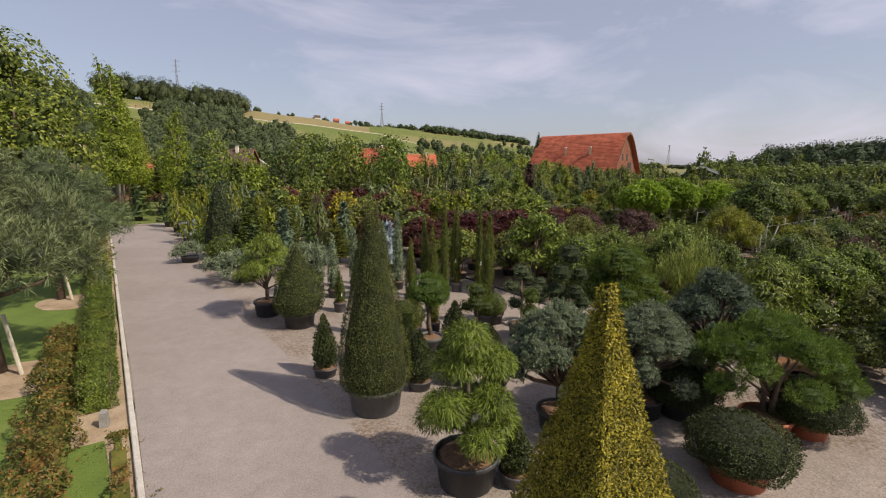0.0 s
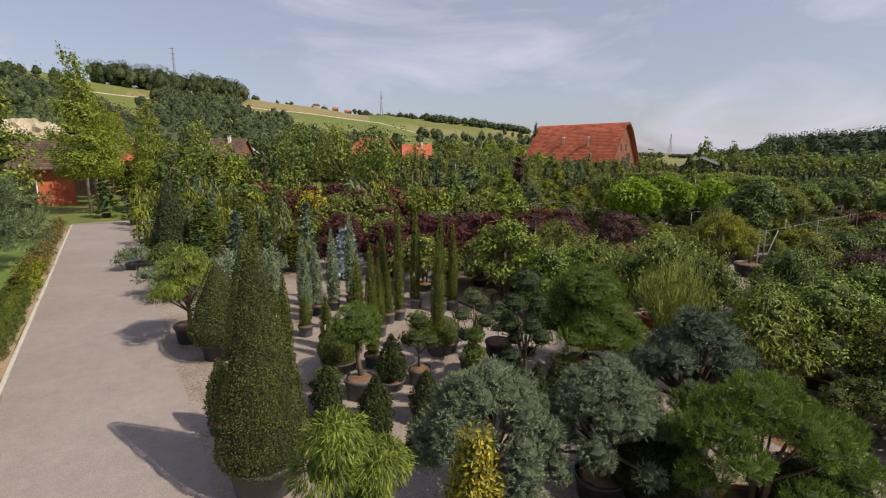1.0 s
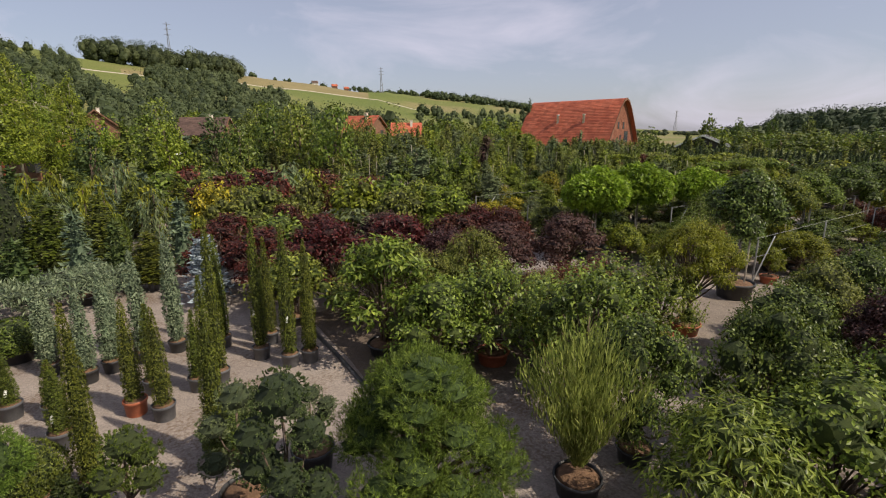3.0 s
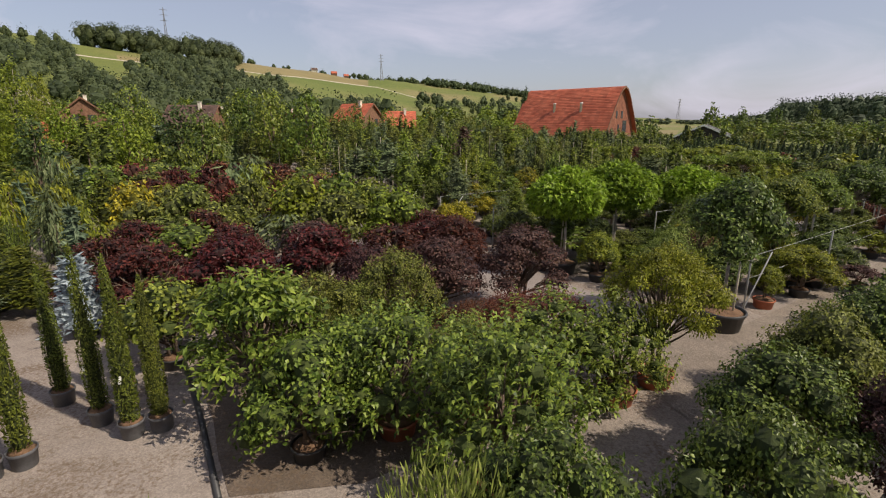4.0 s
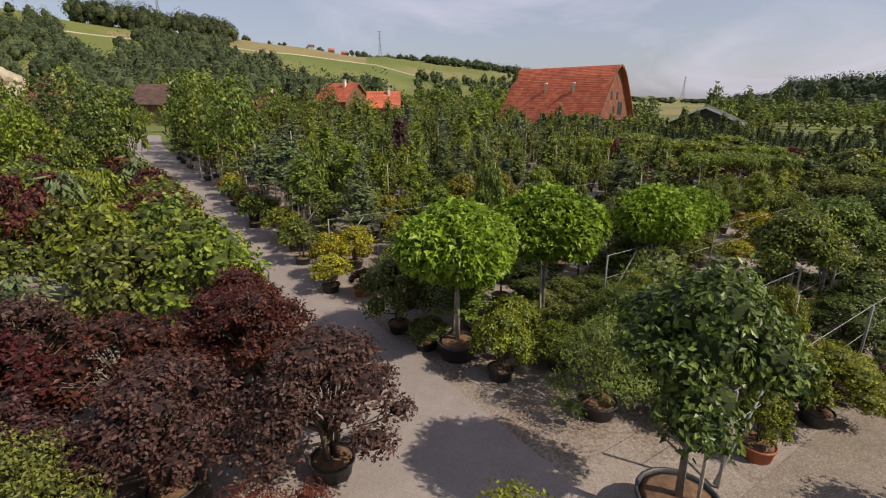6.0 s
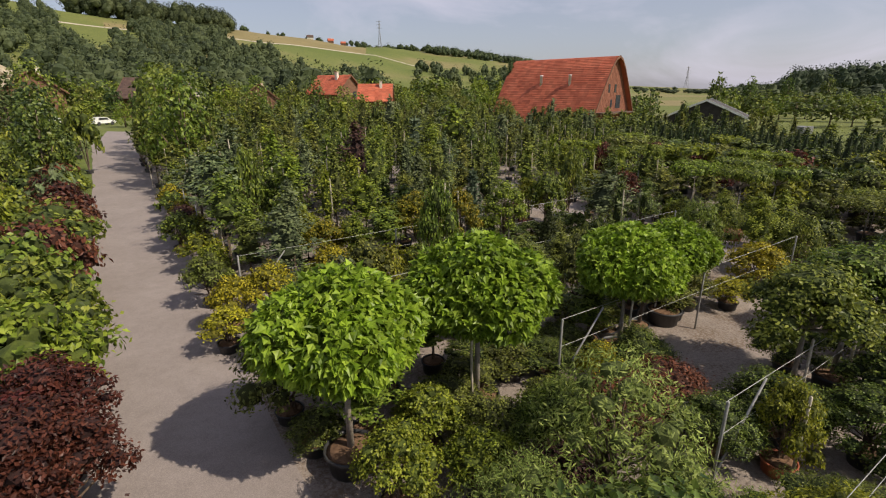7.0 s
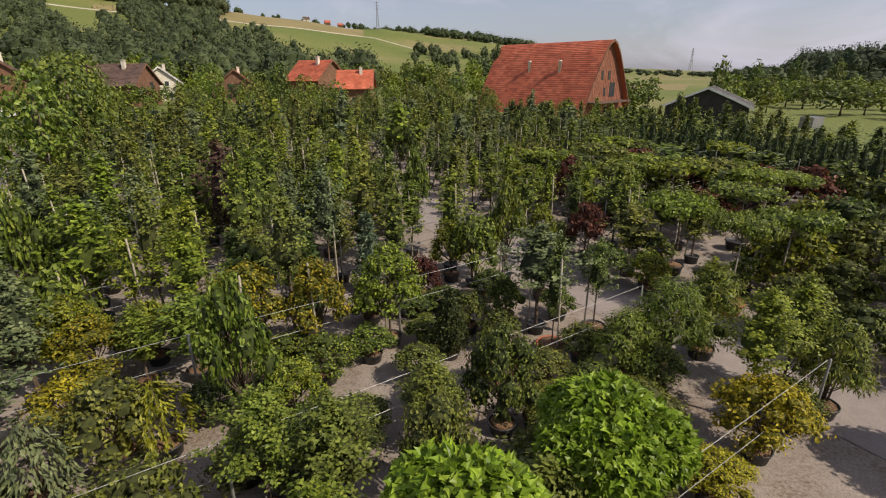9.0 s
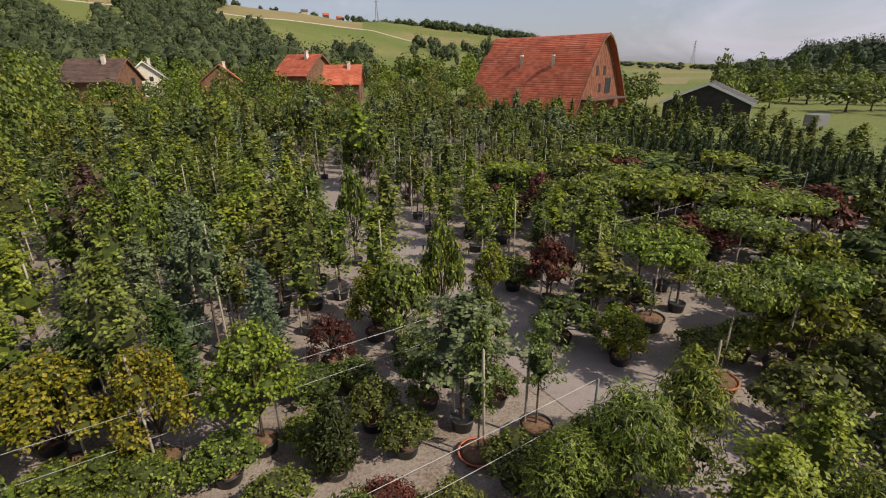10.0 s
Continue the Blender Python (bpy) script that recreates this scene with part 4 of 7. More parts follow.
def weeping_mesh(name, mat, h, r, count):
    m = Mesh()
    rand = r_(count)
    for i in range(34):
        a = rand.uniform(0, 2 * math.pi)
        d = np.array([math.cos(a), math.sin(a), 0])
        top = h * rand.uniform(0.55, 1.0)
        reach = r * rand.uniform(0.5, 1.0)
        s = np.linspace(0, 1, count // 34)
        p = d * (reach * np.minimum(s * 2.2, 1.0) ** 0.8)[:, None]
        p[:, 2] += top + 0.12 * np.sin(np.minimum(s * 2.5, 1) * math.pi) - (top * 0.85) * np.maximum(s - 0.2, 0) / 0.8
        p += rand.normal(0, 0.035, p.shape)
        leaves(m, p, np.tile(d, (len(p), 1)), 0.14, 0.035, 0.35, 1.0, 0.1, rand)
    return m.mesh(name, mat)


form("weeping", 2.2, 1.3, [weeping_mesh("foliage", GREY_GREEN, 2.2, 0.65, 2700), weeping_mesh("foliage", YELLOW_GREEN, 2.2, 0.65, 2700)],
     trunk_mesh("trunk", lambda m: m.tube([(0, 0, -0.05), (0.03, 0, 1.0), (0, 0.02, 2.1)], [0.05, 0.04, 0.02], 6)), pot="black", pot_size=(0.3, 0.32), name="weeping_conifer", label="weeping conifer with hanging curtains of twigs", category="conifer")


def wand_mesh(name, mat, h, r, count):
    """Upright wands fanning out of one base, leafed all along."""
    m = Mesh()
    rand = r_(9)
    for i in range(count):
        a, q = rand.uniform(0, 2 * math.pi), rand.random() ** 0.6
        d = np.array([math.cos(a), math.sin(a), 0])
        top = h * (1 - 0.35 * q * q) * rand.uniform(0.8, 1.02)
        s = np.linspace(0.12, 1, 22)
        p = d * (r * q * s ** 1.25)[:, None]
        p[:, 2] += top * s
        leaves(m, p + rand.normal(0, 0.012, p.shape), np.tile(d * 0.3 + np.array([0, 0, 1]), (22, 1)), 0.15, 0.022, 0.35, -0.6, 0.1, rand, lift=0.9)
    return m.mesh(name, mat)


form("willow", 2.2, 1.7, [wand_mesh("foliage", WILLOW, 2.2, 0.95, 330)], pot="black", pot_size=(0.3, 0.34), name="willow_shrub", label="fountain of upright yellow-green willow wands", category="shrub")

# maples and leafy shrubs
mp = scatter_lobes(24, 0.86, 0.6, 1.75, 0.2, 0.36, r_(11), 0.55)
for kind, mat, label in (("red_maple", RED, "dark red japanese maple with fine layered leaves"), ("purple_maple", PURPLE, "purple-brown japanese maple on several bare stems")):
    form(kind, 2.0, 2.3, [crown("foliage", mat, mp, 7000, 0.068, 0.04, 0.25, 0.45, 0.7), crown("foliage", mat, scatter_lobes(24, 0.86, 0.5, 1.75, 0.2, 0.36, r_(12), 0.55), 7000, 0.068, 0.04, 0.25, 0.45, 0.7)],
         trunk_mesh("trunk", lambda m: (limb_tree(m, 1.0, mp, 0.05, fork=0.2, stems=3), spray_twigs(m, mp, 50))), pot="black", pot_size=(0.3, 0.36), name="japanese_maple", label=label, category="maple")
lowl = scatter_lobes(22, 0.95, 0.4, 1.0, 0.2, 0.34, r_(13), 0.6)
form("rust_maple", 1.25, 2.3, [crown("foliage", RUST, lowl, 13000, 0.06, 0.016, 0.5, 0.75, 0.35)], trunk_mesh("trunk", lambda m: (limb_tree(m, 0.8, lowl, 0.04, fork=0.25), spray_twigs(m, lowl, 40))),
     pot="black", pot_size=(0.3, 0.36), name="cut_leaf_maple", label="low rusty red cut-leaf maple with drooping foliage", category="maple")
ygl = scatter_lobes(30, 0.92, 0.9, 1.62, 0.13, 0.27, r_(14), 0.6)
form("lime_maple", 1.7, 2.3, [crown("foliage", YELLOW_GREEN, ygl, 15000, 0.05, 0.022, 0.4, 0.7, 0.3)], trunk_mesh("trunk", lambda m: (limb_tree(m, 1.0, ygl, 0.04, fork=0.2, stems=3), spray_twigs(m, ygl, 60))),
     pot="terracotta", pot_size=(0.3, 0.36), name="maple_shrub", label="airy yellow-green maple in a terracotta pot", category="maple")
big = scatter_lobes(26, 1.05, 0.25, 2.2, 0.34, 0.56, r_(15), 0.8)
form("big_leaf", 2.65, 2.7, [sprig_crown("foliage", GREEN, big, 400, 0.19, 0.046, 0.38)],
     trunk_mesh("trunk", lambda m: limb_tree(m, 1.5, big, 0.05, fork=0.15, stems=3)), pot="terracotta", pot_size=(0.3, 0.36), name="large_leaved_shrub", label="large glossy-leaved shrub of upright shoots with long drooping leaves", category="shrub")
tip = scatter_lobes(34, 0.78, 0.35, 1.42, 0.14, 0.26, r_(63), 1.1)
form("tipped_shrub", 1.6, 1.8, [crown("foliage", OLIVE, tip, 13000, 0.042, 0.022, -0.15, 0.7, 0.5)], trunk_mesh("stems", lambda m: (limb_tree(m, 0.9, tip, 0.03, fork=0.15, stems=4), spray_twigs(m, tip, 60))),
     pot="black", pot_size=(0.26, 0.28), name="feathery_shrub", label="feathery olive-green shrub with yellowing shoot tips", category="shrub")
form("olive_willow", 2.65, 2.7, [crown("foliage", WILLOW, big, 7000, 0.1, 0.024, -0.2, 0.5, 0.4)], trunk_mesh("trunk", lambda m: limb_tree(m, 1.5, big, 0.05, fork=0.15, stems=3)),
     pot="black", pot_size=(0.3, 0.36), name="olive_leaved_shrub", label="tall olive-green shrub with small narrow upright leaves", category="shrub")
multi = scatter_lobes(15, 0.85, 0.8, 2.15, 0.24, 0.4, r_(17), 0.6)
form("multi_stem", 2.4, 2.1, [crown("foliage", GREEN, multi, 3400, 0.13, 0.056, 0.4, 0.6)], trunk_mesh("trunk", lambda m: (limb_tree(m, 1.4, multi, 0.04, fork=0.15, stems=4), spray_twigs(m, multi, 40))),
     pot="black", pot_size=(0.28, 0.42), name="multi_stem_shrub", label="airy multi-stemmed green shrub in a wide pot", category="shrub")
shrub_lobes = [scatter_lobes(19, 0.68, 0.4, 1.28, 0.19, 0.34, r_(20 + i), 0.8) for i in range(4)]
SHRUBS = dict(green=GREEN, deep=GREEN_DEEP, fresh=GREEN_FRESH, olive=OLIVE, gold=GOLD, yellow=YELLOW_GREEN, red=RED, purple=PURPLE, rust=RUST, grey=GREY_GREEN)
TONES = dict(green="mid-green", deep="dark green", fresh="fresh bright green", olive="olive-green", gold="golden yellow", yellow="yellow-green", red="dark red", purple="purple-brown", rust="rust-red", grey="grey-green")
for i, (tone, mat) in enumerate(SHRUBS.items()):
    ls = shrub_lobes[i % 4]
    form("shrub_" + tone, 1.55, 1.7, [crown("foliage", mat, ls, 3400, 0.07, 0.046, 0.2, 0.4, 0.8), crown("foliage", mat, shrub_lobes[(i + 1) % 4], 3400, 0.07, 0.044, 0.2, 0.4, 0.8)],
         trunk_mesh("stems", lambda m: limb_tree(m, 0.9, ls, 0.03, fork=0.15, stems=3)), pot="black", pot_size=(0.26, 0.28), name="leafy_shrub", label="bushy " + TONES[tone] + " leafy shrub in a nursery pot", category="shrub")

for tone in ("olive", "deep", "green", "yellow"):
    fl = scatter_lobes(20, 0.72, 0.35, 1.3, 0.2, 0.36, r_(27 + len(tone)), 0.85)
    form("fine_" + tone, 1.6, 1.8, [crown("foliage", SHRUBS[tone], fl, 7500, 0.046, 0.03, 0.05, 0.45, 0.8), crown("foliage", SHRUBS[tone], scatter_lobes(20, 0.72, 0.35, 1.3, 0.2, 0.36, r_(37 + len(tone)), 0.85), 7500, 0.046, 0.029, -0.1, 0.45, 0.8)],
         trunk_mesh("stems", lambda m: limb_tree(m, 0.9, fl, 0.03, fork=0.15, stems=3)), pot="black", pot_size=(0.26, 0.28), name="small_leaved_shrub", label="dense small-leaved " + TONES[tone] + " shrub in a nursery pot", category="shrub")
rt = scatter_lobes(30, 0.74, 0.75, 2.45, 0.2, 0.34, r_(58), 0.85)
for tone, mat in (("amber", AMBER), ("yellow", YELLOW_GREEN), ("green", GREEN), ("fresh", GREEN_FRESH)):
    form("round_" + tone, 2.75, 2.0, [crown("foliage", mat, rt, 7000, 0.062, 0.046, 0.25, 0.45, 0.72)], trunk_mesh("trunk", lambda m: limb_tree(m, 1.9, rt[::2], 0.04, fork=0.3)),
         pot="black", pot_size=(0.3, 0.3), name="small_tree", label="small bushy " + TONES.get(tone, "amber-tipped green") + " tree in a nursery pot", category="tree")
bam = scatter_lobes(16, 0.6, 0.5, 2.0, 0.28, 0.42, r_(55), 0.9)
form("lance_leaf", 2.3, 1.7, [crown("foliage", GREEN, bam, 5600, 0.115, 0.024, 0.9, 0.5, 0.5)], trunk_mesh("trunk", lambda m: limb_tree(m, 1.5, bam, 0.03, fork=0.1, stems=4)),
     pot="black", pot_size=(0.3, 0.32), name="lance_leaved_shrub", label="tall fresh green shrub with long hanging lance-shaped leaves", category="shrub")

# standard trees with round heads
cat = [(0, 0, 0.95, 1.0, 1.0, 0.75), (0.55, 0.2, 0.8, 0.75, 0.75, 0.6), (-0.5, 0.3, 0.85, 0.8, 0.8, 0.62), (0.1, -0.6, 0.8, 0.75, 0.75, 0.6), (-0.35, -0.45, 0.75, 0.72, 0.72, 0.58), (0.2, 0.6, 0.85, 0.75, 0.75, 0.6), (0, 0, 0.6, 1.25, 1.25, 0.5)]
cat = [(a * 1.12, b * 1.12, c + 1.22 + 0.12 * math.sin(7 * a + 3 * b), d * 0.9, e * 0.9, f * 0.92) for a, b, c, d, e, f in cat]
form("catalpa", 2.95, 2.9, [broad_crown("foliage", LIME, cat, 7600, 0.15, 0.135, 0.45), broad_crown("foliage", LIME_DEEP, cat, 7600, 0.15, 0.135, 0.45)],
     trunk_mesh("trunk", lambda m: limb_tree(m, 1.9, cat, 0.065, fork=0.75), BARK_PALE), pot="black", pot_size=(0.42, 0.46), name="ball_catalpa", label="round-headed catalpa with large bright lime-green leaves", category="tree")
db = scatter_lobes(22, 0.9, 1.7, 2.95, 0.3, 0.46, r_(31), 0.75)
form("dark_ball", 3.4, 2.6, [crown("foliage", GREEN_DEEP, db, 5600, 0.1, 0.058, 0.35, 0.3, 0.95), crown("foliage", GREEN, db, 5200, 0.1, 0.056, 0.35, 0.3, 0.9)],
     trunk_mesh("trunk", lambda m: limb_tree(m, 2.3, db, 0.06, fork=0.7), BARK_PALE), pot="black", pot_size=(0.5, 0.55), name="ball_tree", label="dark-leaved round-headed standard tree on a pale trunk", category="tree")
roof = [(0.75 * math.cos(a) * k, 0.75 * math.sin(a) * k, 2.35, 0.5, 0.5, 0.22) for k in (0.25, 1.0, 1.0, 1.0) for a in (0.3, 1.9, 3.4, 5.0)]
roof = [(1.0 * math.cos(a) * k, 1.0 * math.sin(a) * k, 2.3 + 0.08 * math.sin(5 * a), 0.52, 0.52, 0.24) for k, a in [(0.1, 0), (0.6, 1), (0.6, 3.1), (0.6, 5.2), (1, 0.2), (1, 1.2), (1, 2.3), (1, 3.3), (1, 4.3), (1, 5.4)]]
form("roof_tree", 2.55, 3.0, [crown("foliage", GREEN, roof, 5200, 0.088, 0.062, 0.2, 0.4, 0.8), crown("foliage", GREEN_FRESH, roof, 5200, 0.088, 0.062, 0.2, 0.4, 0.8), crown("foliage", OLIVE, roof, 5200, 0.088, 0.062, 0.2, 0.45, 0.65)],
     trunk_mesh("trunk", lambda m: limb_tree(m, 2.1, roof, 0.05, fork=0.85), BARK_PALE), pot="black", pot_size=(0.4, 0.42), name="roof_trained_tree", label="umbrella-trained tree with a flat clipped leafy roof", category="tree")


def sapling(name, mat, h, r, count, seed, length=0.13, width=0.06, base=0.25):
    """A young tree: leaves along steep branches round a straight leader."""
    rand = r_(seed)
    m = Mesh()
    # A slim core in the painted shade tone darkens the crown's middle.
    m.turned([(0.02, h * (base + 0.08)), (r * 0.42, h * (base + 0.2)), (r * 0.34, h * 0.68), (0.03, h * 0.92)], 7)
    cores = len(m.f)
    k = 30
    for i in range(k):
        z = h * (base + (0.93 - base) * i / k)
        a = i * 2.4 + rand.uniform(-0.4, 0.4)
        d = np.array([math.cos(a), math.sin(a), 0])
        reach = r * rand.uniform(0.6, 1.15) * (1.0 - 0.75 * max(0, (i / k - 0.35)) / 0.65) * (0.65 + 0.35 * min(1, i / 6))
        s = np.sort(rand.random(count // k)) ** 0.75
        p = d * (reach * s)[:, None] + rand.normal(0, 0.07, (len(s), 3))
        p[:, 2] += z + reach * s * 0.95
        leaves(m, p, np.tile(d * 0.7 + np.array([0, 0, 0.35]), (len(s), 1)), length, width, 0.65, 0.35, 0.12, rand, loose=0.3, flat=0.7)
    s = rand.random(count // 9)
    p = rand.normal(0, 0.05, (len(s), 3))
    p[:, 2] += h * (0.8 + 0.2 * s)
    leaves(m, p, np.tile(np.array([0, 0, 0.5]), (len(s), 1)), length, width, 0.6, 0.0, 0.12, rand)
    return with_core(m, name, mat, cores)


def sapling_trunk(h, seed):
    rand = r_(seed)
    m = Mesh()
    m.tube([(0, 0, -0.05), (rand.normal(0, 0.02), 0, h * 0.5), (0, 0, h * 0.97)], [0.035, 0.026, 0.006], 5)
    for i in range(9):
        a, z = i * 2.4, h * (0.28 + 0.06 * i)
        m.tube([(0, 0, z), (0.3 * math.cos(a), 0.3 * math.sin(a), z + 0.3)], [0.012, 0.004], 3)
    return m.mesh("trunk", BARK)


SAPLINGS = dict(green=GREEN, deep=GREEN_DEEP, olive=OLIVE, fresh=GREEN_FRESH, yellow=YELLOW_GREEN, purple=PURPLE, gold=GOLD, grey=GREY_GREEN)
for i, (tone, mat) in enumerate(SAPLINGS.items()):
    form("sapling_" + tone, 4.0, 1.3, [sapling("foliage", mat, 4.0, 0.66, 3500, 40 + i, 0.074, 0.046), sapling("foliage", mat, 4.0, 0.5, 3100, 60 + i, 0.074, 0.044, 0.3), sapling("foliage", mat, 4.0, 0.8, 3700, 160 + i, 0.074, 0.046, 0.36)],
         sapling_trunk(4.0, 80 + i), pot="black", pot_size=(0.3, 0.27), name="young_tree", label="slender staked young tree with " + TONES[tone] + " leaves", category="tree")

# pots, soil, stakes
pot_mesh = Mesh()
pot_mesh.turned([(0.80, 0.0), (0.82, 0.02), (0.93, 0.82), (1.0, 0.83), (1.02, 0.90), (1.02, 0.98), (0.99, 1.0), (0.94, 0.99), (0.92, 0.86), (0.90, 0.80)], 18)
POTS = {}
for key, mat in (("black", POT), ("grey", POT_GREY), ("terracotta", TERRACOTTA)):
    POTS[key] = pot_mesh.mesh("pot", mat, True)
soil_mesh = Mesh()
soil_mesh.turned([(0.915, 0.0), (0.75, 0.03), (0.4, 0.06), (0.05, 0.07)], 12)
SOIL_DATA = soil_mesh.mesh("soil", SOIL, True)
simple = Mesh()
simple.turned([(0.80, 0.0), (0.93, 0.84), (1.0, 0.85), (1.0, 1.0), (0.92, 0.99), (0.9, 0.9)], 12)
for key, mat in (("black", POT), ("grey", POT_GREY), ("terracotta", TERRACOTTA)):
    POTS[key + "_far"] = simple.mesh("pot", mat, True)
stake_mesh = Mesh()
stake_mesh.turned([(0.027, 0.0), (0.025, 0.985), (0.012, 1.0)], 7)
STAKE_DATA = stake_mesh.mesh("stake", STAKE, True)
tag_mesh = Mesh()
tag_mesh.add([(-.02, 0, -.12), (.02, 0.006, -.12), (.02, 0.012, 0), (-.02, 0, 0), (0, 0.004, 0.03)], [(0, 1, 2, 3), (3, 2, 4)])
TAG_DATA = tag_mesh.mesh("name_tag", TAG)
stem = Mesh()
for a in (0, 2.1, 4.2):
    stem.tube([(0, 0, -0.05), (0.2 * math.cos(a), 0.2 * math.sin(a), 0.9)], [0.03, 0.012], 4)
FAR_TRUNK = stem.mesh("trunk", BARK)
place_count = 0
THINNED = {}


def thinned(data, keep, grow):
    """A lighter copy of a leafy mesh for plants that stay far off: fewer, larger leaves."""
    key = (data.name, keep)
    if key in THINNED:
        return THINNED[key]
    v = np.empty(len(data.vertices) * 3)
    data.vertices.foreach_get("co", v)
    v = v.reshape(-1, 3)
    rand = r_(len(v))
    verts, faces, slots, n = [], [], [], 0
    for p in data.polygons:
        f = tuple(p.vertices)
        single = len(f) == 4 and f[1] == f[0] + 1 and f[2] == f[0] + 2 and f[3] == f[0] + 3
        if single and rand.random() > keep:
            continue
        q = v[list(f)]
        if single:
            c = q.mean(axis=0)
            q = c + (q - c) * grow
        verts.append(q)
        faces.append(tuple(range(n, n + len(f))))
        slots.append(p.material_index)
        n += len(f)
    me = bpy.data.meshes.new(data.name)
    me.from_pydata(np.concatenate(verts).tolist(), [], faces)
    for q in data.materials:
        me.materials.append(q)
    me.polygons.foreach_set("material_index", slots)
    THINNED[key] = me
    return me


def from_camera_path(x, y):
    """Metres from the camera's path over the yard, taken as a straight line from (0, 0) to (18, 29)."""
    k = min(max((x * 18 + y * 29) / (18 * 18 + 29 * 29), 0), 1)
    return math.hypot(x - 18 * k, y - 29 * k)


def plant(kind, x, y, h, w, turn=None, variant=None, pot=None, pot_size=None, stake=0.0, far=False, tag=False, label="", group=""):
    """A potted plant of total height h and width w standing at x, y."""
    global place_count
    place_count += 1
    f = FORMS[kind]
    turn = (place_count * 137.5) % 360 if turn is None else turn
    e = thing(f["name"], x, y, 0, turn, label or f["label"], f["category"], group or f["name"].replace("_", " ") + "s in pots")
    away = from_camera_path(x, y)
    far = far or away > 20
    ph, pr = pot_size or f["pot_size"]
    colour = pot or f["pot"]
    part("pot", POTS[colour + ("_far" if far else "")], e, sized(0, 0, 0, pr, pr, ph))
    if not far:
        part("soil", SOIL_DATA, e, sized(0, 0, ph * 0.88, pr, pr, 1), "crumbly brown potting soil")
    sz, sx = (h - ph * 0.9) / f["height"], w / f["width"]
    fo = f["foliage"][place_count % len(f["foliage"]) if variant is None else variant]
    fine = f["name"] == "small_leaved_shrub"
    for least, keep, grow in ((20, 0.05, 3.5), (12, 0.1, 2.7), (6.5, 0.18, 2.1), (3.2, 0.36, 1.55)) if fine else ((30, 0.065, 3.0), (21, 0.12, 2.35), (13, 0.27, 1.65), (7.5, 0.5, 1.3)):
        if away > least:
            fo = thinned(fo, keep, grow)
            break
    part("foliage", fo, e, sized(0, 0, ph * 0.9, sx, sx, sz))
    if f["trunk"]:
        part("trunk", FAR_TRUNK if away > 22 and f["category"] == "shrub" else f["trunk"], e, sized(0, 0, ph * 0.9, sx, sx, sz))
    if stake:
        part("stake", STAKE_DATA, e, pose(0.2, -0.12, ph * 0.2, 1.5, -1.0, 0) @ Matrix.Diagonal((1, 1, stake, 1)), "pale wooden support stake")
    if tag:
        part("name_tag", TAG_DATA, e, pose(w * 0.42, 0, ph + 0.3 * (h - ph), 0, 10, 90), "white plastic name tag")
    return e


# ---- topiary and conifers beside the first drive ----
plant("yew_cone", -1.25, 8.25, 3.73, 1.32)
plant("yew_egg", -3.98, 12.85, 2.32, 1.40)
plant("thread", 0.30, 6.15, 2.34, 1.30, turn=20)
plant("gold_cone", 1.5, 4.36, 3.3, 1.34, turn=-62)
plant("thread_wide", -5.20, 13.85, 2.67, 2.0)
plant("far_cone", -10.5, 22.7, 3.75, 1.75)
plant("small_yew", -2.50, 9.65, 1.32, 0.52)
plant("small_yew", -0.50, 9.05, 1.18, 0.62)
plant("small_yew", -0.80, 10.1, 1.0, 0.60)
plant("small_yew", 0.20, 9.30, 1.20, 0.60)
plant("small_yew", 0.95, 8.9, 0.92, 0.42)
plant("small_yew", 0.25, 11.25, 1.15, 0.62)
plant("small_yew", 1.0, 6.15, 0.85, 0.5)
plant("small_yew", 2.6, 9.75, 1.3, 0.42)
plant("small_yew", -1.63, 10.2, 1.4, 0.62)
plant("small_yew", 0.1, 10.0, 0.8, 0.6)
plant("small_yew", 1.0, 10.0, 0.95, 0.6)
plant("cloud", -0.9, 10.45, 0.8, 0.75)
plant("small_yew", 2.95, 9.9, 1.15, 0.5)
plant("small_yew", 3.35, 10.2, 1.1, 0.52)
plant("ball_pine", -0.35, 10.9, 1.91, 0.95, turn=40)
plant("dome_green", -1.0, 12.1, 0.94, 0.98)
plant("blue_pine", 1.9, 7.6, 2.3, 1.9)
plant("blue_pine", 3.5, 8.05, 2.15, 1.72, turn=70)
plant("blue_pine_dark", 5.25, 9.1, 2.45, 2.0, turn=200)
plant("mugo", 4.35, 11.8, 2.53, 2.35)
plant("flat_pine", 5.25, 7.4, 2.09, 2.40)
plant("dome", 4.1, 6.2, 0.96, 1.45)
plant("dome", 4.2, 8.05, 1.0, 1.35, pot="black")
plant("dome", 5.95, 7.4, 0.95, 1.4, pot_size=(0.28, 0.33))
plant("dome", 2.7, 5.6, 0.6, 1.0, pot="black", pot_size=(0.2, 0.35))
plant("lance_leaf", 7.6, 10.95, 2.45, 1.9)
plant("fine_deep", 8.15, 9.3, 1.3, 1.35)
plant("purple_maple", 12.4, 14.4, 2.4, 2.2)
plant("fine_olive", 9.5, 10.3, 1.9, 1.6)
plant("willow", 6.42, 12.4, 2.5, 1.6)
plant("pompon_grey", 1.95, 12.0, 1.90, 0.95)
plant("pompon_dark", 2.9, 11.0, 2.6, 0.95)
plant("pompon_gold", 1.85, 10.2, 1.72, 0.62, pot="terracotta")
plant("cloud", 0.8, 11.5, 1.55, 0.9)
plant("pompon_grey", 2.6, 12.9, 1.35, 0.8)
plant("dome_green", 1.25, 13.2, 0.86, 0.95)
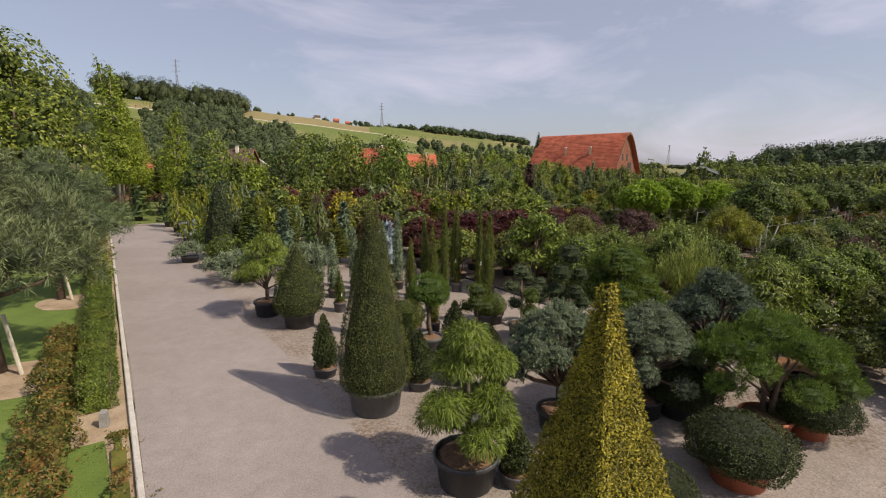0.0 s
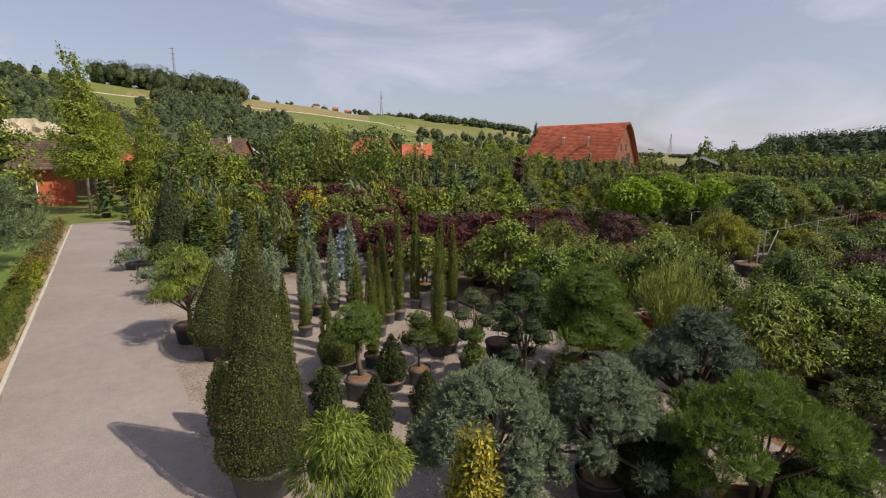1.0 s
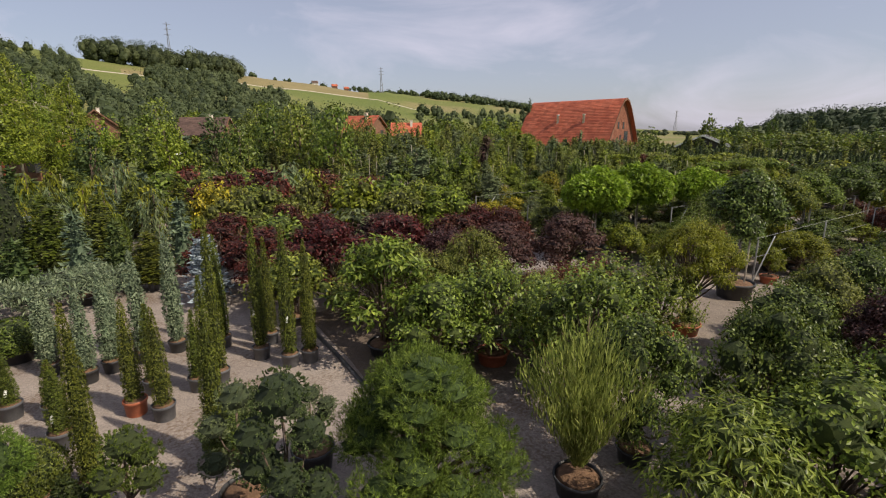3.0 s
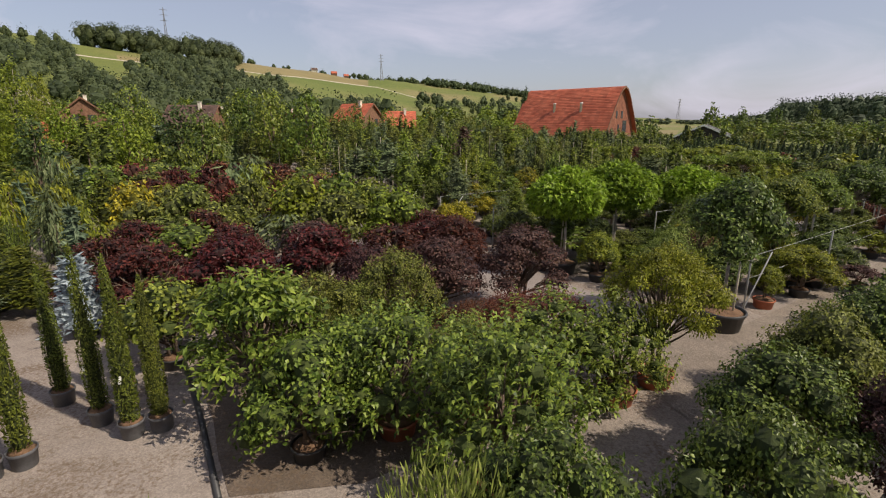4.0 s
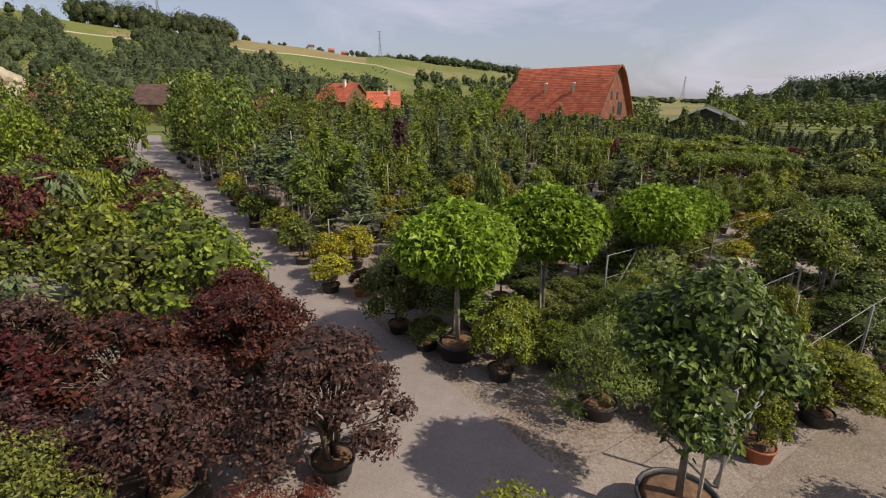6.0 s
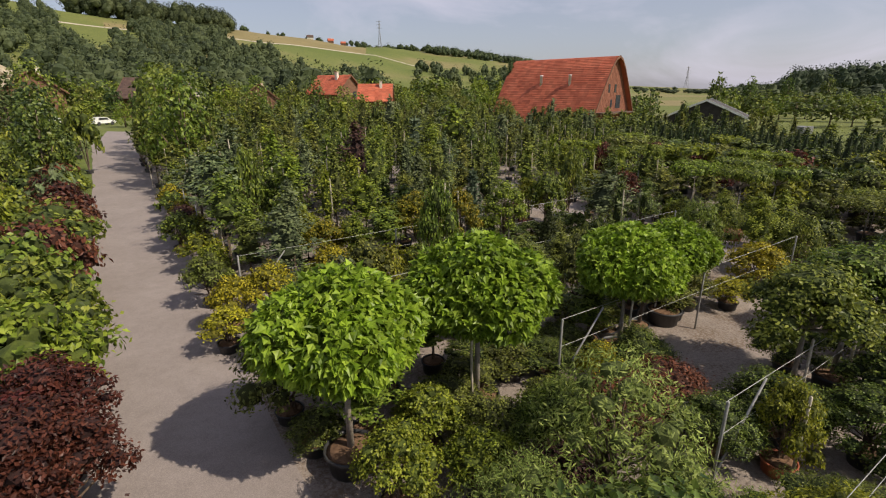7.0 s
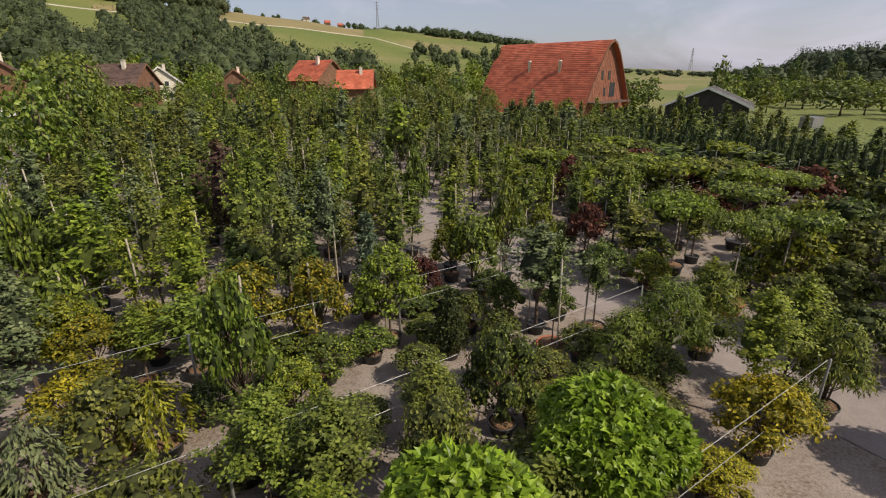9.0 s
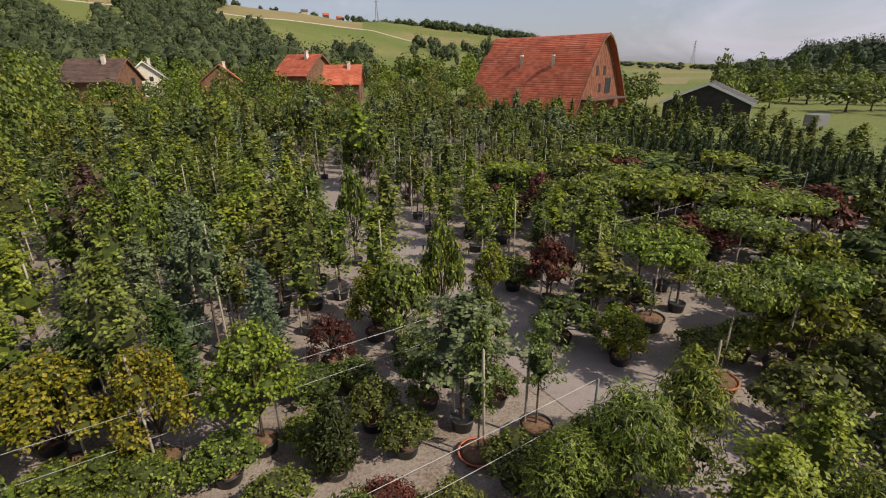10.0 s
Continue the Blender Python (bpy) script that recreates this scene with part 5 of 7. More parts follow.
for x, y, h in ((1.15, 12.95, 2.89), (1.19, 16.25, 3.01), (1.57, 16.45, 2.65), (0.0, 15.5, 3.26), (-0.28, 15.2, 1.6), (-0.4, 14.2, 2.0), (0.43, 16.6, 3.09), (-0.3, 12.3, 2.73),
                (-2.2, 12.2, 2.1), (-3.15, 14.2, 1.2), (-2.35, 14.2, 1.08), (-1.0, 14.35, 2.08), (-1.1, 15.1, 1.75), (0.35, 17.4, 2.5), (-1.6, 13.4, 1.3), (-0.7, 17.2, 2.6)):
    plant("column", x, y, h * 1.04, 0.33, pot="terracotta" if x == -1.0 else None, tag=True)
for x, y, h in ((-3.7, 15.8, 2.15), (-2.7, 15.5, 1.91), (-2.5, 15.95, 2.18), (-2.1, 16.4, 2.52), (-1.65, 16.95, 2.83), (-3.2, 17.0, 2.2), (-4.4, 16.6, 1.9)):
    plant("blue_column", x, y, h, 0.40)
plant("silver_spruce", -2.4, 20.1, 2.2, 1.5)
plant("spreading", -7.6, 18.1, 1.25, 3.1)
plant("spreading", -6.1, 20.2, 1.15, 3.3)
plant("dome_green", -5.0, 16.5, 0.94, 1.5)
plant("multi_stem", 3.2, 16.85, 2.9, 2.6)
plant("spreading", -11.6, 21.8, 1.0, 1.6)
plant("dome_green", -9.4, 20.6, 1.4, 1.7)
plant("dome_green", -12.3, 25.0, 1.3, 1.6)
plant("silver_spruce", -15.0, 28.6, 1.3, 1.3)
plant("shrub_yellow", -15.6, 31.2, 3.4, 1.5)

# ---- maples and shrubs before the second drive ----
for kind, x, y, h, w in (("red_maple", 1.3, 20.3, 2.6, 3.0), ("red_maple", -0.9, 20.6, 2.4, 2.8), ("red_maple", 3.1, 21.5, 2.6, 3.0), ("red_maple", 4.8, 22.5, 2.5, 2.8), ("red_maple", 6.6, 23.6, 2.5, 2.7), ("purple_maple", 6.2, 21.1, 2.5, 2.7),
                         ("purple_maple", 8.4, 21.7, 2.6, 2.9), ("rust_maple", 8.4, 18.9, 1.75, 3.4), ("purple_maple", 4.6, 20.3, 2.4, 2.4), ("red_maple", 0.4, 22.5, 2.5, 2.8), ("purple_maple", 2.4, 23.3, 2.4, 2.6), ("red_maple", -2.8, 21.6, 2.3, 2.4),
                         ("red_maple", 5.7, 25.0, 2.4, 2.4), ("red_maple", 5.8, 24.2, 2.3, 2.6), ("shrub_green", 3.5, 27.5, 3.3, 3.0), ("shrub_fresh", 4.6, 26.0, 3.1, 2.9), ("shrub_green", 2.0, 29.2, 3.4, 3.0), ("shrub_yellow", 0.7, 28.0, 3.2, 2.8), ("shrub_olive", 2.6, 26.0, 3.0, 2.8), ("shrub_rust", 0.6, 31.2, 3.0, 2.8), ("red_maple", -3.6, 37.6, 2.9, 2.8), ("shrub_green", -0.6, 33.2, 3.1, 3.0), ("shrub_rust", -2.2, 35.5, 2.9, 2.7)):
    plant(kind, x, y, h, w)
plant("big_leaf", 5.6, 16.4, 2.45, 2.7)
plant("big_leaf", 8.3, 17.1, 2.35, 2.7)
plant("big_leaf", 6.9, 17.0, 2.0, 2.0)
plant("tipped_shrub", 3.75, 18.5, 2.2, 2.5)
plant("big_leaf", 9.6, 17.4, 2.2, 2.0)
plant("big_leaf", 7.2, 15.0, 2.8, 2.5)
plant("lime_maple", 10.55, 18.0, 2.85, 2.6)
plant("tipped_shrub", 4.6, 18.8, 1.95, 1.8)
plant("tipped_shrub", 2.6, 19.2, 1.9, 2.3)
plant("rust_maple", 7.1, 18.9, 1.5, 2.3)
plant("shrub_green", 0.6, 18.6, 2.1, 2.2)

# ---- ball trees and catalpas beyond the cross lane ----
plant("dark_ball", 13.35, 20.8, 4.05, 2.6, stake=1.7)
plant("catalpa", 10.4, 25.4, 3.72, 2.9, variant=0, stake=1.7)
plant("catalpa", 12.6, 27.0, 3.79, 3.0, variant=1, stake=1.7)
plant("catalpa", 16.05, 28.95, 3.45, 2.55, variant=0, stake=1.6)
plant("catalpa", 17.95, 31.0, 3.0, 2.4, variant=1, stake=1.6)
plant("dark_ball", 20.2, 27.8, 3.5, 2.8, variant=1, stake=1.6, pot_size=(0.4, 0.38))
plant("shrub_yellow", 15.3, 22.2, 1.3, 0.9, pot="terracotta")
plant("fine_yellow", 16.9, 23.1, 1.75, 2.1)
plant("shrub_gold", 21.9, 30.0, 1.9, 1.6)
plant("shrub_fresh", 11.3, 24.5, 1.7, 1.4)
plant("shrub_deep", 14.6, 23.4, 1.4, 1.8)
plant("shrub_purple", 13.6, 24.3, 1.5, 1.5)
plant("shrub_gold", 6.3, 30.3, 1.75, 1.5)
plant("shrub_gold", 6.9, 31.5, 1.6, 1.6)
plant("shrub_gold", 8.3, 33.2, 1.6, 1.6)
plant("shrub_yellow", 4.2, 33.5, 1.5, 1.5)
plant("shrub_purple", 0.6, 38.5, 1.7, 1.5)
plant("shrub_red", 7.6, 29.0, 0.9, 0.9, pot="terracotta")

for x, y, h, w, k in ((18.9, 27.2, 3.3, 2.5, 1), (23.4, 29.6, 3.6, 2.6, 0), (26.2, 31.6, 3.7, 2.6, 0), (24.6, 27.0, 3.3, 2.3, 0)):
    plant("dark_ball", x, y, h, w, variant=k, stake=1.6, pot_size=(0.4, 0.38))
plant("olive_willow", 14.4, 24.4, 3.1, 2.9)
plant("olive_willow", 13.0, 23.3, 2.2, 2.0)
plant("shrub_fresh", 11.7, 25.7, 1.5, 1.5)
plant("shrub_fresh", 12.6, 24.9, 1.2, 1.4)
plant("weeping", 8.9, 31.6, 1.7, 1.4)
plant("weeping", 10.3, 32.8, 1.6, 1.3)
plant("fine_olive", 9.4, 29.8, 1.7, 1.8)
plant("fine_olive", 11.3, 30.6, 1.9, 1.8)

plant("lance_leaf", 20.9, 35.8, 2.6, 1.9)
plant("lance_leaf", 22.1, 36.4, 2.7, 1.7)
plant("lance_leaf", 19.8, 35.3, 2.0, 1.6)
plant("round_yellow", 6.9, 35.2, 2.3, 1.8)
plant("round_amber", 7.7, 34.7, 2.1, 1.8)
plant("fine_olive", 9.6, 32.6, 2.0, 1.9)
plant("shrub_gold", 21.5, 32.9, 1.9, 1.9)
plant("shrub_gold", 20.2, 31.9, 1.0, 1.3)
plant("shrub_gold", 15.1, 27.4, 1.5, 1.0)
plant("shrub_yellow", 17.6, 25.4, 1.9, 1.1, pot="terracotta", stake=1.6)
plant("fine_deep", 14.2, 28.2, 1.0, 1.5)
plant("round_yellow", 15.7, 41.2, 2.4, 1.7)
plant("shrub_red", 14.8, 39.8, 1.6, 1.3)
plant("round_fresh", 14.1, 36.9, 3.1, 2.1, stake=2.8)
plant("round_amber", 12.4, 36.4, 2.9, 1.7, stake=2.6)
plant("round_amber", 10.7, 36.2, 2.8, 2.2, stake=2.2)
plant("small_yew", 15.7, 36.3, 1.9, 0.9)
plant("shrub_deep", 18.6, 39.8, 2.6, 1.3)
plant("round_yellow", 19.0, 42.6, 2.6, 1.3)
plant("fine_deep", 20.9, 41.1, 1.6, 1.9)
plant("fine_olive", 24.9, 37.3, 2.1, 2.1)
plant("fine_deep", 25.6, 36.0, 1.9, 2.0)
plant("roof_tree", 25.9, 39.5, 3.0, 2.3, variant=0)
plant("fine_olive", 26.9, 38.3, 2.1, 2.1)

plant("sapling_fresh", 21.89, 33.99, 3.0, 1.5)
plant("sapling_fresh", 23.30, 35.00, 2.9, 1.4)
plant("lance_leaf", 23.59, 34.18, 2.4, 1.5)
plant("fine_olive", 20.33, 34.93, 1.3, 1.5)
plant("shrub_fresh", 12.48, 33.77, 1.6, 1.5)
plant("shrub_rust", 16.84, 35.01, 1.1, 1.2)
plant("shrub_fresh", 22.25, 40.55, 1.5, 1.4)
plant("sapling_fresh", 22.23, 36.73, 2.6, 1.1)

for x, y, h, w in ((17.9, 26.2, 1.5, 1.9), (19.7, 28.5, 1.4, 1.7), (20.6, 26.9, 1.6, 1.9), (19.2, 25.6, 1.6, 1.9), (21.6, 28.6, 1.6, 1.8), (16.6, 25.7, 1.4, 1.6)):
    plant("fine_deep", x, y, h, w)
for x, y, h, w, kind in ((17.3, 23.9, 1.2, 1.5, "fine_deep"), (18.0, 24.0, 1.0, 1.4, "fine_olive"), (19.3, 24.7, 1.2, 1.5, "fine_deep"), (19.0, 23.6, 0.9, 1.3, "shrub_purple"), (16.3, 23.7, 1.1, 1.3, "fine_green"), (15.4, 24.2, 1.1, 1.4, "fine_deep")):
    plant(kind, x, y, h, w)
for i, v in enumerate((17.6, 19.3, 20.9, 22.6, 24.3, 26.0)):
    plant(("fine_deep", "fine_olive", "fine_deep")[i % 3], *at(6.15 + 0.2 * (i % 2), v), 2.35 + 0.15 * (i % 3), 2.2)

plant("tipped_shrub", 5.35, 19.3, 2.55, 2.3)
for x, y, h, w, kind in ((12.8, 35.2, 1.3, 1.5, "fine_green"), (13.4, 38.2, 1.2, 1.4, "fine_deep"), (16.2, 37.6, 1.3, 1.3, "fine_olive"), (17.3, 38.3, 1.5, 1.2, "fine_green"), (15.0, 35.3, 1.0, 1.4, "fine_olive"), (17.9, 34.9, 1.1, 1.5, "fine_olive"),
                         (10.2, 37.6, 2.6, 1.6, "sapling_deep"), (11.6, 38.4, 2.9, 1.3, "spruce"), (13.0, 40.2, 3.0, 1.3, "spruce"), (9.2, 39.0, 2.8, 1.3, "spruce"), (10.8, 40.4, 3.1, 1.3, "spruce")):
    plant(kind, x, y, h, w)

# ---- pots on the far lanes ----
plant("shrub_yellow", 22.2, 40.1, 1.47, 1.35, variant=0)
plant("sapling_deep", 19.6, 37.3, 2.9, 0.95, pot_size=(0.4, 0.36), stake=2.4)
plant("sapling_deep", 18.4, 36.8, 3.2, 0.85, pot="terracotta", pot_size=(0.14, 0.4), stake=2.6)
plant("roof_tree", 23.6, 41.9, 2.85, 2.4, variant=1)
plant("roof_tree", 24.1, 38.9, 3.05, 2.1, variant=0, pot="terracotta", stake=1.4)
plant("shrub_deep", 23.2, 42.8, 1.4, 1.9)
plant("shrub_fresh", 25.3, 40.3, 1.4, 1.4)
plant("sapling_fresh", 12.1, 58.6, 5.1, 3.0)
plant("sapling_purple", 7.4, 42.6, 4.7, 2.2)

ROOM = {"roof_trained_tree": 0.7, "young_tree": 0.7, "ball_catalpa": 0.55, "ball_tree": 0.6, "japanese_maple": 1.35, "yew_cone": 1.2, "golden_yew_cone": 1.2}
TAKEN = [(e.location.x, e.location.y, ROOM.get(e.name.split(".")[0], 1.0)) for e in scene.objects if e.type == "EMPTY" and e.parent is None]


# bare gravel between the rows: the cross lane and the narrow aisle behind the ball trees (u0, u1, v0, v1)
AISLES = [(6.9, 10.2, 15.5, 24.5), (6.9, 9.6, 24.5, 30), (12.3, 14.6, 29.8, 42), (18.9, 20.1, 33.5, 38)]


def free(x, y, gap):
    u, v = -0.57 * x + 0.822 * y, 0.822 * x + 0.57 * y
    if any(u0 < u < u1 and v0 < v < v1 for u0, u1, v0, v1 in AISLES):
        return False
    return all((x - a) ** 2 + (y - b) ** 2 > (gap * k) ** 2 for a, b, k in TAKEN)


def fill(zone, step, kinds, heights, widths, seed, gap=0.9, far=False, jitter=0.35, stake=0.0, skip=0.0, grow=0.0, into=None, run=(1, 5)):
    """Rows of potted plants over a stretch (u0, u1, v0, v1) of the yard, leaving out places that are taken. grow: metres of added height from the row nearest to the farthest."""
    rand = random.Random(seed)
    u0, u1, v0, v1 = zone
    i, u = 0, u0
    while u <= u1:
        v = v0 + (step[1] * 0.5 if i % 2 else 0)
        kind, left = rand.choice(kinds), 0
        while v <= v1:
            if left <= 0:
                kind, left = rand.choice(kinds), rand.randint(*run)
            left -= 1
            x, y = at(u + rand.uniform(-jitter, jitter) * step[0], v + rand.uniform(-jitter, jitter) * step[1])
            if rand.random() >= skip and free(x, y, gap):
                TAKEN.append((x, y, 1.0))
                k = rand.uniform(0, 1)
                h = heights[0] + (heights[1] - heights[0]) * k + grow * (u - u0) / max(u1 - u0, 1)
                w = (widths[0] + (widths[1] - widths[0]) * rand.random()) * (1 + 0.12 * grow * (u - u0) / max(u1 - u0, 1))
                if into is not None:
                    h *= 1.0 + 0.55 * noise.noise((x * 0.13, y * 0.13, 7.0)) + 0.25 * noise.noise((x * 0.5, y * 0.5, 2.0))
                    into.plant(kind, x, y, h, w, rand.uniform(0, 360))
                else:
                    plant(kind, x, y, h, w, turn=rand.uniform(0, 360), far=far, stake=stake * h)
            v += step[1]
        u += step[0]
        i += 1


class Block:
    """A far block of plants too many to tell apart, joined in one object."""

    def __init__(self):
        self.by = {}
        self.n = 0

    def take(self, data, m):
        k = len(data.vertices)
        v = np.empty(k * 3)
        data.vertices.foreach_get("co", v)
        v = v.reshape(-1, 3) @ np.array(m.to_3x3()).T + np.array(m.translation)
        for slot, mat in enumerate(data.materials):
            mesh = self.by.setdefault(mat.name, Mesh())
            faces = [tuple(p.vertices) for p in data.polygons if p.material_index == slot]
            if faces:
                used = sorted({i for f in faces for i in f})
                place = {i: j for j, i in enumerate(used)}
                mesh.add(v[used], [tuple(place[i] for i in f) for f in faces])

    def plant(self, kind, x, y, h, w, turn):
        self.n += 1
        f = FORMS[kind]
        ph, pr = f["pot_size"]
        sx = w / f["width"]
        m = sized(x, y, ph * 0.9, sx, sx, (h - ph * 0.9) / f["height"], turn)
        near = y * 0.822 - x * 0.57 < 48 and x * 0.822 + y * 0.57 < 60
        self.take(thinned(f["foliage"][self.n % len(f["foliage"])], 0.17 if near else 0.07, 1.85 if near else 2.75), m)
        if f["name"] == "young_tree" and near:
            self.take(STAKE_DATA, sized(x - 0.25, y - 0.32, 0, 1.0, 1.0, min(0.9 * h, 3.3)))
        if f["trunk"]:
            self.take(f["trunk"] if near else FAR_TRUNK, m)
        self.take(POTS[f["pot"] + "_far"], sized(x, y, 0, pr, pr, ph))

    def done(self, name, label, category):
        verts, faces, slots, mats, n = [], [], [], [], 0
        for key, mesh in self.by.items():
            if not mesh.n:
                continue
            verts.append(np.concatenate(mesh.v))
            faces += [tuple(i + n for i in f) for f in mesh.f]
            slots += [len(mats)] * len(mesh.f)
            mats.append(bpy.data.materials[key])
            n += mesh.n
        me = bpy.data.meshes.new(name)
        me.from_pydata(np.concatenate(verts).tolist(), [], faces)
        for q in mats:
            me.materials.append(q)
        me.polygons.foreach_set("material_index", slots)
        tagged(new(name, me), label, category, kind="stuff")


# conifers, then mixed shrubs, between the first two drives
fill((20.0, 41, 3.9, 10.4), (1.7, 1.45), ["spruce", "weeping", "spruce", "column", "column", "weeping", "shrub_yellow", "spruce", "dome_green"], (1.7, 3.1), (0.9, 1.6), 3, 1.05)
fill((10.2, 16.0, 12.9, 18.4), (1.6, 1.6), ["shrub_green", "shrub_olive", "shrub_green", "fine_green", "multi_stem"], (1.7, 2.3), (1.9, 2.4), 31, 1.2)
fill((16.5, 42, 10.6, 18.5), (1.6, 1.6), ["shrub_green", "shrub_olive", "shrub_fresh", "shrub_green", "shrub_deep", "red_maple", "shrub_gold", "shrub_olive", "weeping", "shrub_green", "shrub_rust", "shrub_yellow"], (2.0, 3.1), (2.1, 2.8), 4, 1.15, True, run=(1, 4))
# shrubs on the near side of the cross lane
fill((-10, 2.2, 11.8, 19), (1.7, 1.6), ["fine_olive", "fine_deep", "fine_olive", "fine_green", "fine_deep"], (1.7, 2.4), (2.0, 2.6), 5, 1.2, skip=0.03)
fill((2.4, 6.8, 12.6, 24.5), (1.4, 1.5), ["fine_olive", "fine_deep", "fine_olive", "fine_green", "fine_deep"], (2.3, 2.85), (2.0, 2.6), 51, 1.05)
fill((-10, 2.2, 19, 48), (1.9, 1.8), ["shrub_olive", "shrub_deep", "shrub_green", "shrub_olive", "red_maple", "shrub_yellow", "shrub_olive"], (1.7, 2.4), (2.0, 2.7), 6, 1.25, True, skip=0.03)
fill((2.4, 7.0, 30, 48), (1.7, 1.7), ["shrub_olive", "shrub_deep", "shrub_yellow", "shrub_green"], (1.7, 2.4), (1.9, 2.5), 52, 1.2, True)
fill((2.4, 6.3, 25, 30), (1.5, 1.5), ["fine_olive", "fine_deep", "olive_willow", "fine_green"], (2.1, 2.8), (2.0, 2.6), 53, 1.05)
# beyond the cross lane
fill((9.7, 13.5, 24.0, 40), (1.5, 1.5), ["shrub_yellow", "shrub_green", "shrub_deep", "shrub_olive", "shrub_rust"], (1.2, 1.9), (1.4, 2.0), 71, 1.05, skip=0.03)
fill((13.5, 19.4, 22.9, 37.8), (1.5, 1.5), ["fine_olive", "shrub_green", "fine_green", "fine_deep", "sapling_green", "sapling_olive", "sapling_fresh", "sapling_green"], (1.7, 3.0), (1.4, 2.0), 7, 1.05, skip=0.05)
fill((14, 19.5, 22.8, 38), (1.3, 1.3), ["fine_olive", "fine_deep", "shrub_olive"], (0.8, 1.4), (1.1, 1.6), 72, 0.72)
fill((20.3, 38, 22.25, 22.9), (1.5, 0.8), ["shrub_gold", "shrub_green", "shrub_yellow", "shrub_olive"], (1.2, 1.9), (1.3, 1.8), 73, 0.9)
fill((9.5, 37, 60.2, 63.4), (1.25, 1.15), ["thuja"], (2.9, 3.5), (0.8, 1.0), 83, 0.8, True, jitter=0.12)
fill((11, 18.4, 42.4, 60), (1.8, 1.8), ["roof_tree", "shrub_deep", "shrub_yellow", "roof_tree", "roof_tree", "shrub_olive"], (2.1, 2.9), (2.2, 2.8), 8, 1.25)
fill((10.6, 18.6, 42.0, 60), (1.6, 1.5), ["shrub_deep", "shrub_fresh", "shrub_olive"], (0.9, 1.5), (1.3, 1.8), 81, 0.95, True)
fill((15.4, 23.5, 22.9, 37.5), (1.25, 1.2), ["fine_deep", "fine_green", "fine_olive", "fine_deep"], (0.7, 1.25), (1.1, 1.6), 74, 0.8, skip=0.25)
# gold and grey shrubs along the second drive, then close rows of young trees
fill((20.2, 27, 22.9, 31), (1.5, 1.4), ["shrub_gold", "sapling_green", "shrub_green", "sapling_olive", "shrub_yellow", "weeping"], (1.6, 2.5), (1.3, 1.9), 9, 1.0)
fill((19.5, 33, 23.4, 38.2), (1.6, 1.15), ["sapling_green", "sapling_fresh", "sapling_olive", "sapling_fresh", "sapling_deep", "shrub_green", "sapling_green", "sapling_grey"], (2.3, 4.0), (1.3, 2.1), 10, 0.85, True, stake=0.86, grow=0.9, run=(1, 2))
fill((21.3, 33, 42.2, 45.6), (1.5, 1.3), ["sapling_green", "sapling_olive", "sapling_fresh", "shrub_rust", "sapling_deep"], (2.4, 3.6), (1.2, 1.8), 122, 1.0, True, stake=0.8, run=(1, 2))
fill((21.3, 33, 45.6, 60), (1.9, 1.8), ["roof_tree", "roof_tree", "roof_tree", "shrub_rust", "sapling_deep", "shrub_deep", "roof_tree"], (2.2, 3.0), (2.5, 3.3), 12, 1.35, True, run=(1, 2))
fill((21.3, 33, 41.6, 56), (1.8, 1.7), ["shrub_deep", "shrub_olive", "shrub_purple"], (1.0, 1.6), (1.4, 2.0), 121, 0.95, True)
grove = Block()
fill((34, 68, 22.9, 39.2), (1.9, 1.5), ["sapling_green", "sapling_fresh", "sapling_olive", "sapling_green", "sapling_fresh", "sapling_grey", "spruce", "sapling_deep", "sapling_olive"], (2.5, 4.4), (1.3, 2.2), 11, 0.9, grow=0.7, into=grove, run=(1, 2))
fill((34, 68, 43.0, 66), (2.0, 1.8), ["sapling_green", "sapling_deep", "sapling_olive", "sapling_grey", "shrub_deep"], (2.6, 4.2), (1.4, 2.3), 13, 0.9, grow=0.5, into=grove, run=(1, 2))
fill((16, 60, 66, 80), (2.2, 1.9), ["sapling_deep", "sapling_green", "shrub_deep", "sapling_olive"], (2.0, 3.3), (1.6, 2.2), 14, 1.2, grow=0.6, into=grove)
fill((43, 74, 4, 17.5), (4.4, 3.8), ["sapling_green", "sapling_olive", "spruce", "shrub_green", "weeping", "sapling_deep"], (1.8, 4.2), (1.8, 3.2), 15, 1.5, grow=0.8, into=grove, run=(1, 2))
grove.done("young_tree_block", "close rows of leafy young nursery trees", "young trees")

# ---- supports ----
wire_mesh = Mesh()
wire_mesh.tube([(0, 0, 0), (0.5, 0, -0.012), (1, 0, 0)], [0.0058, 0.0058, 0.0058], 4)
WIRE_DATA = wire_mesh.mesh("wire", PALE_STEEL)
post_mesh = Mesh()
post_mesh.turned([(0.026, 0), (0.026, 0.985), (0.014, 1.0)], 8)
POST_DATA = post_mesh.mesh("post", PALE_STEEL, True)


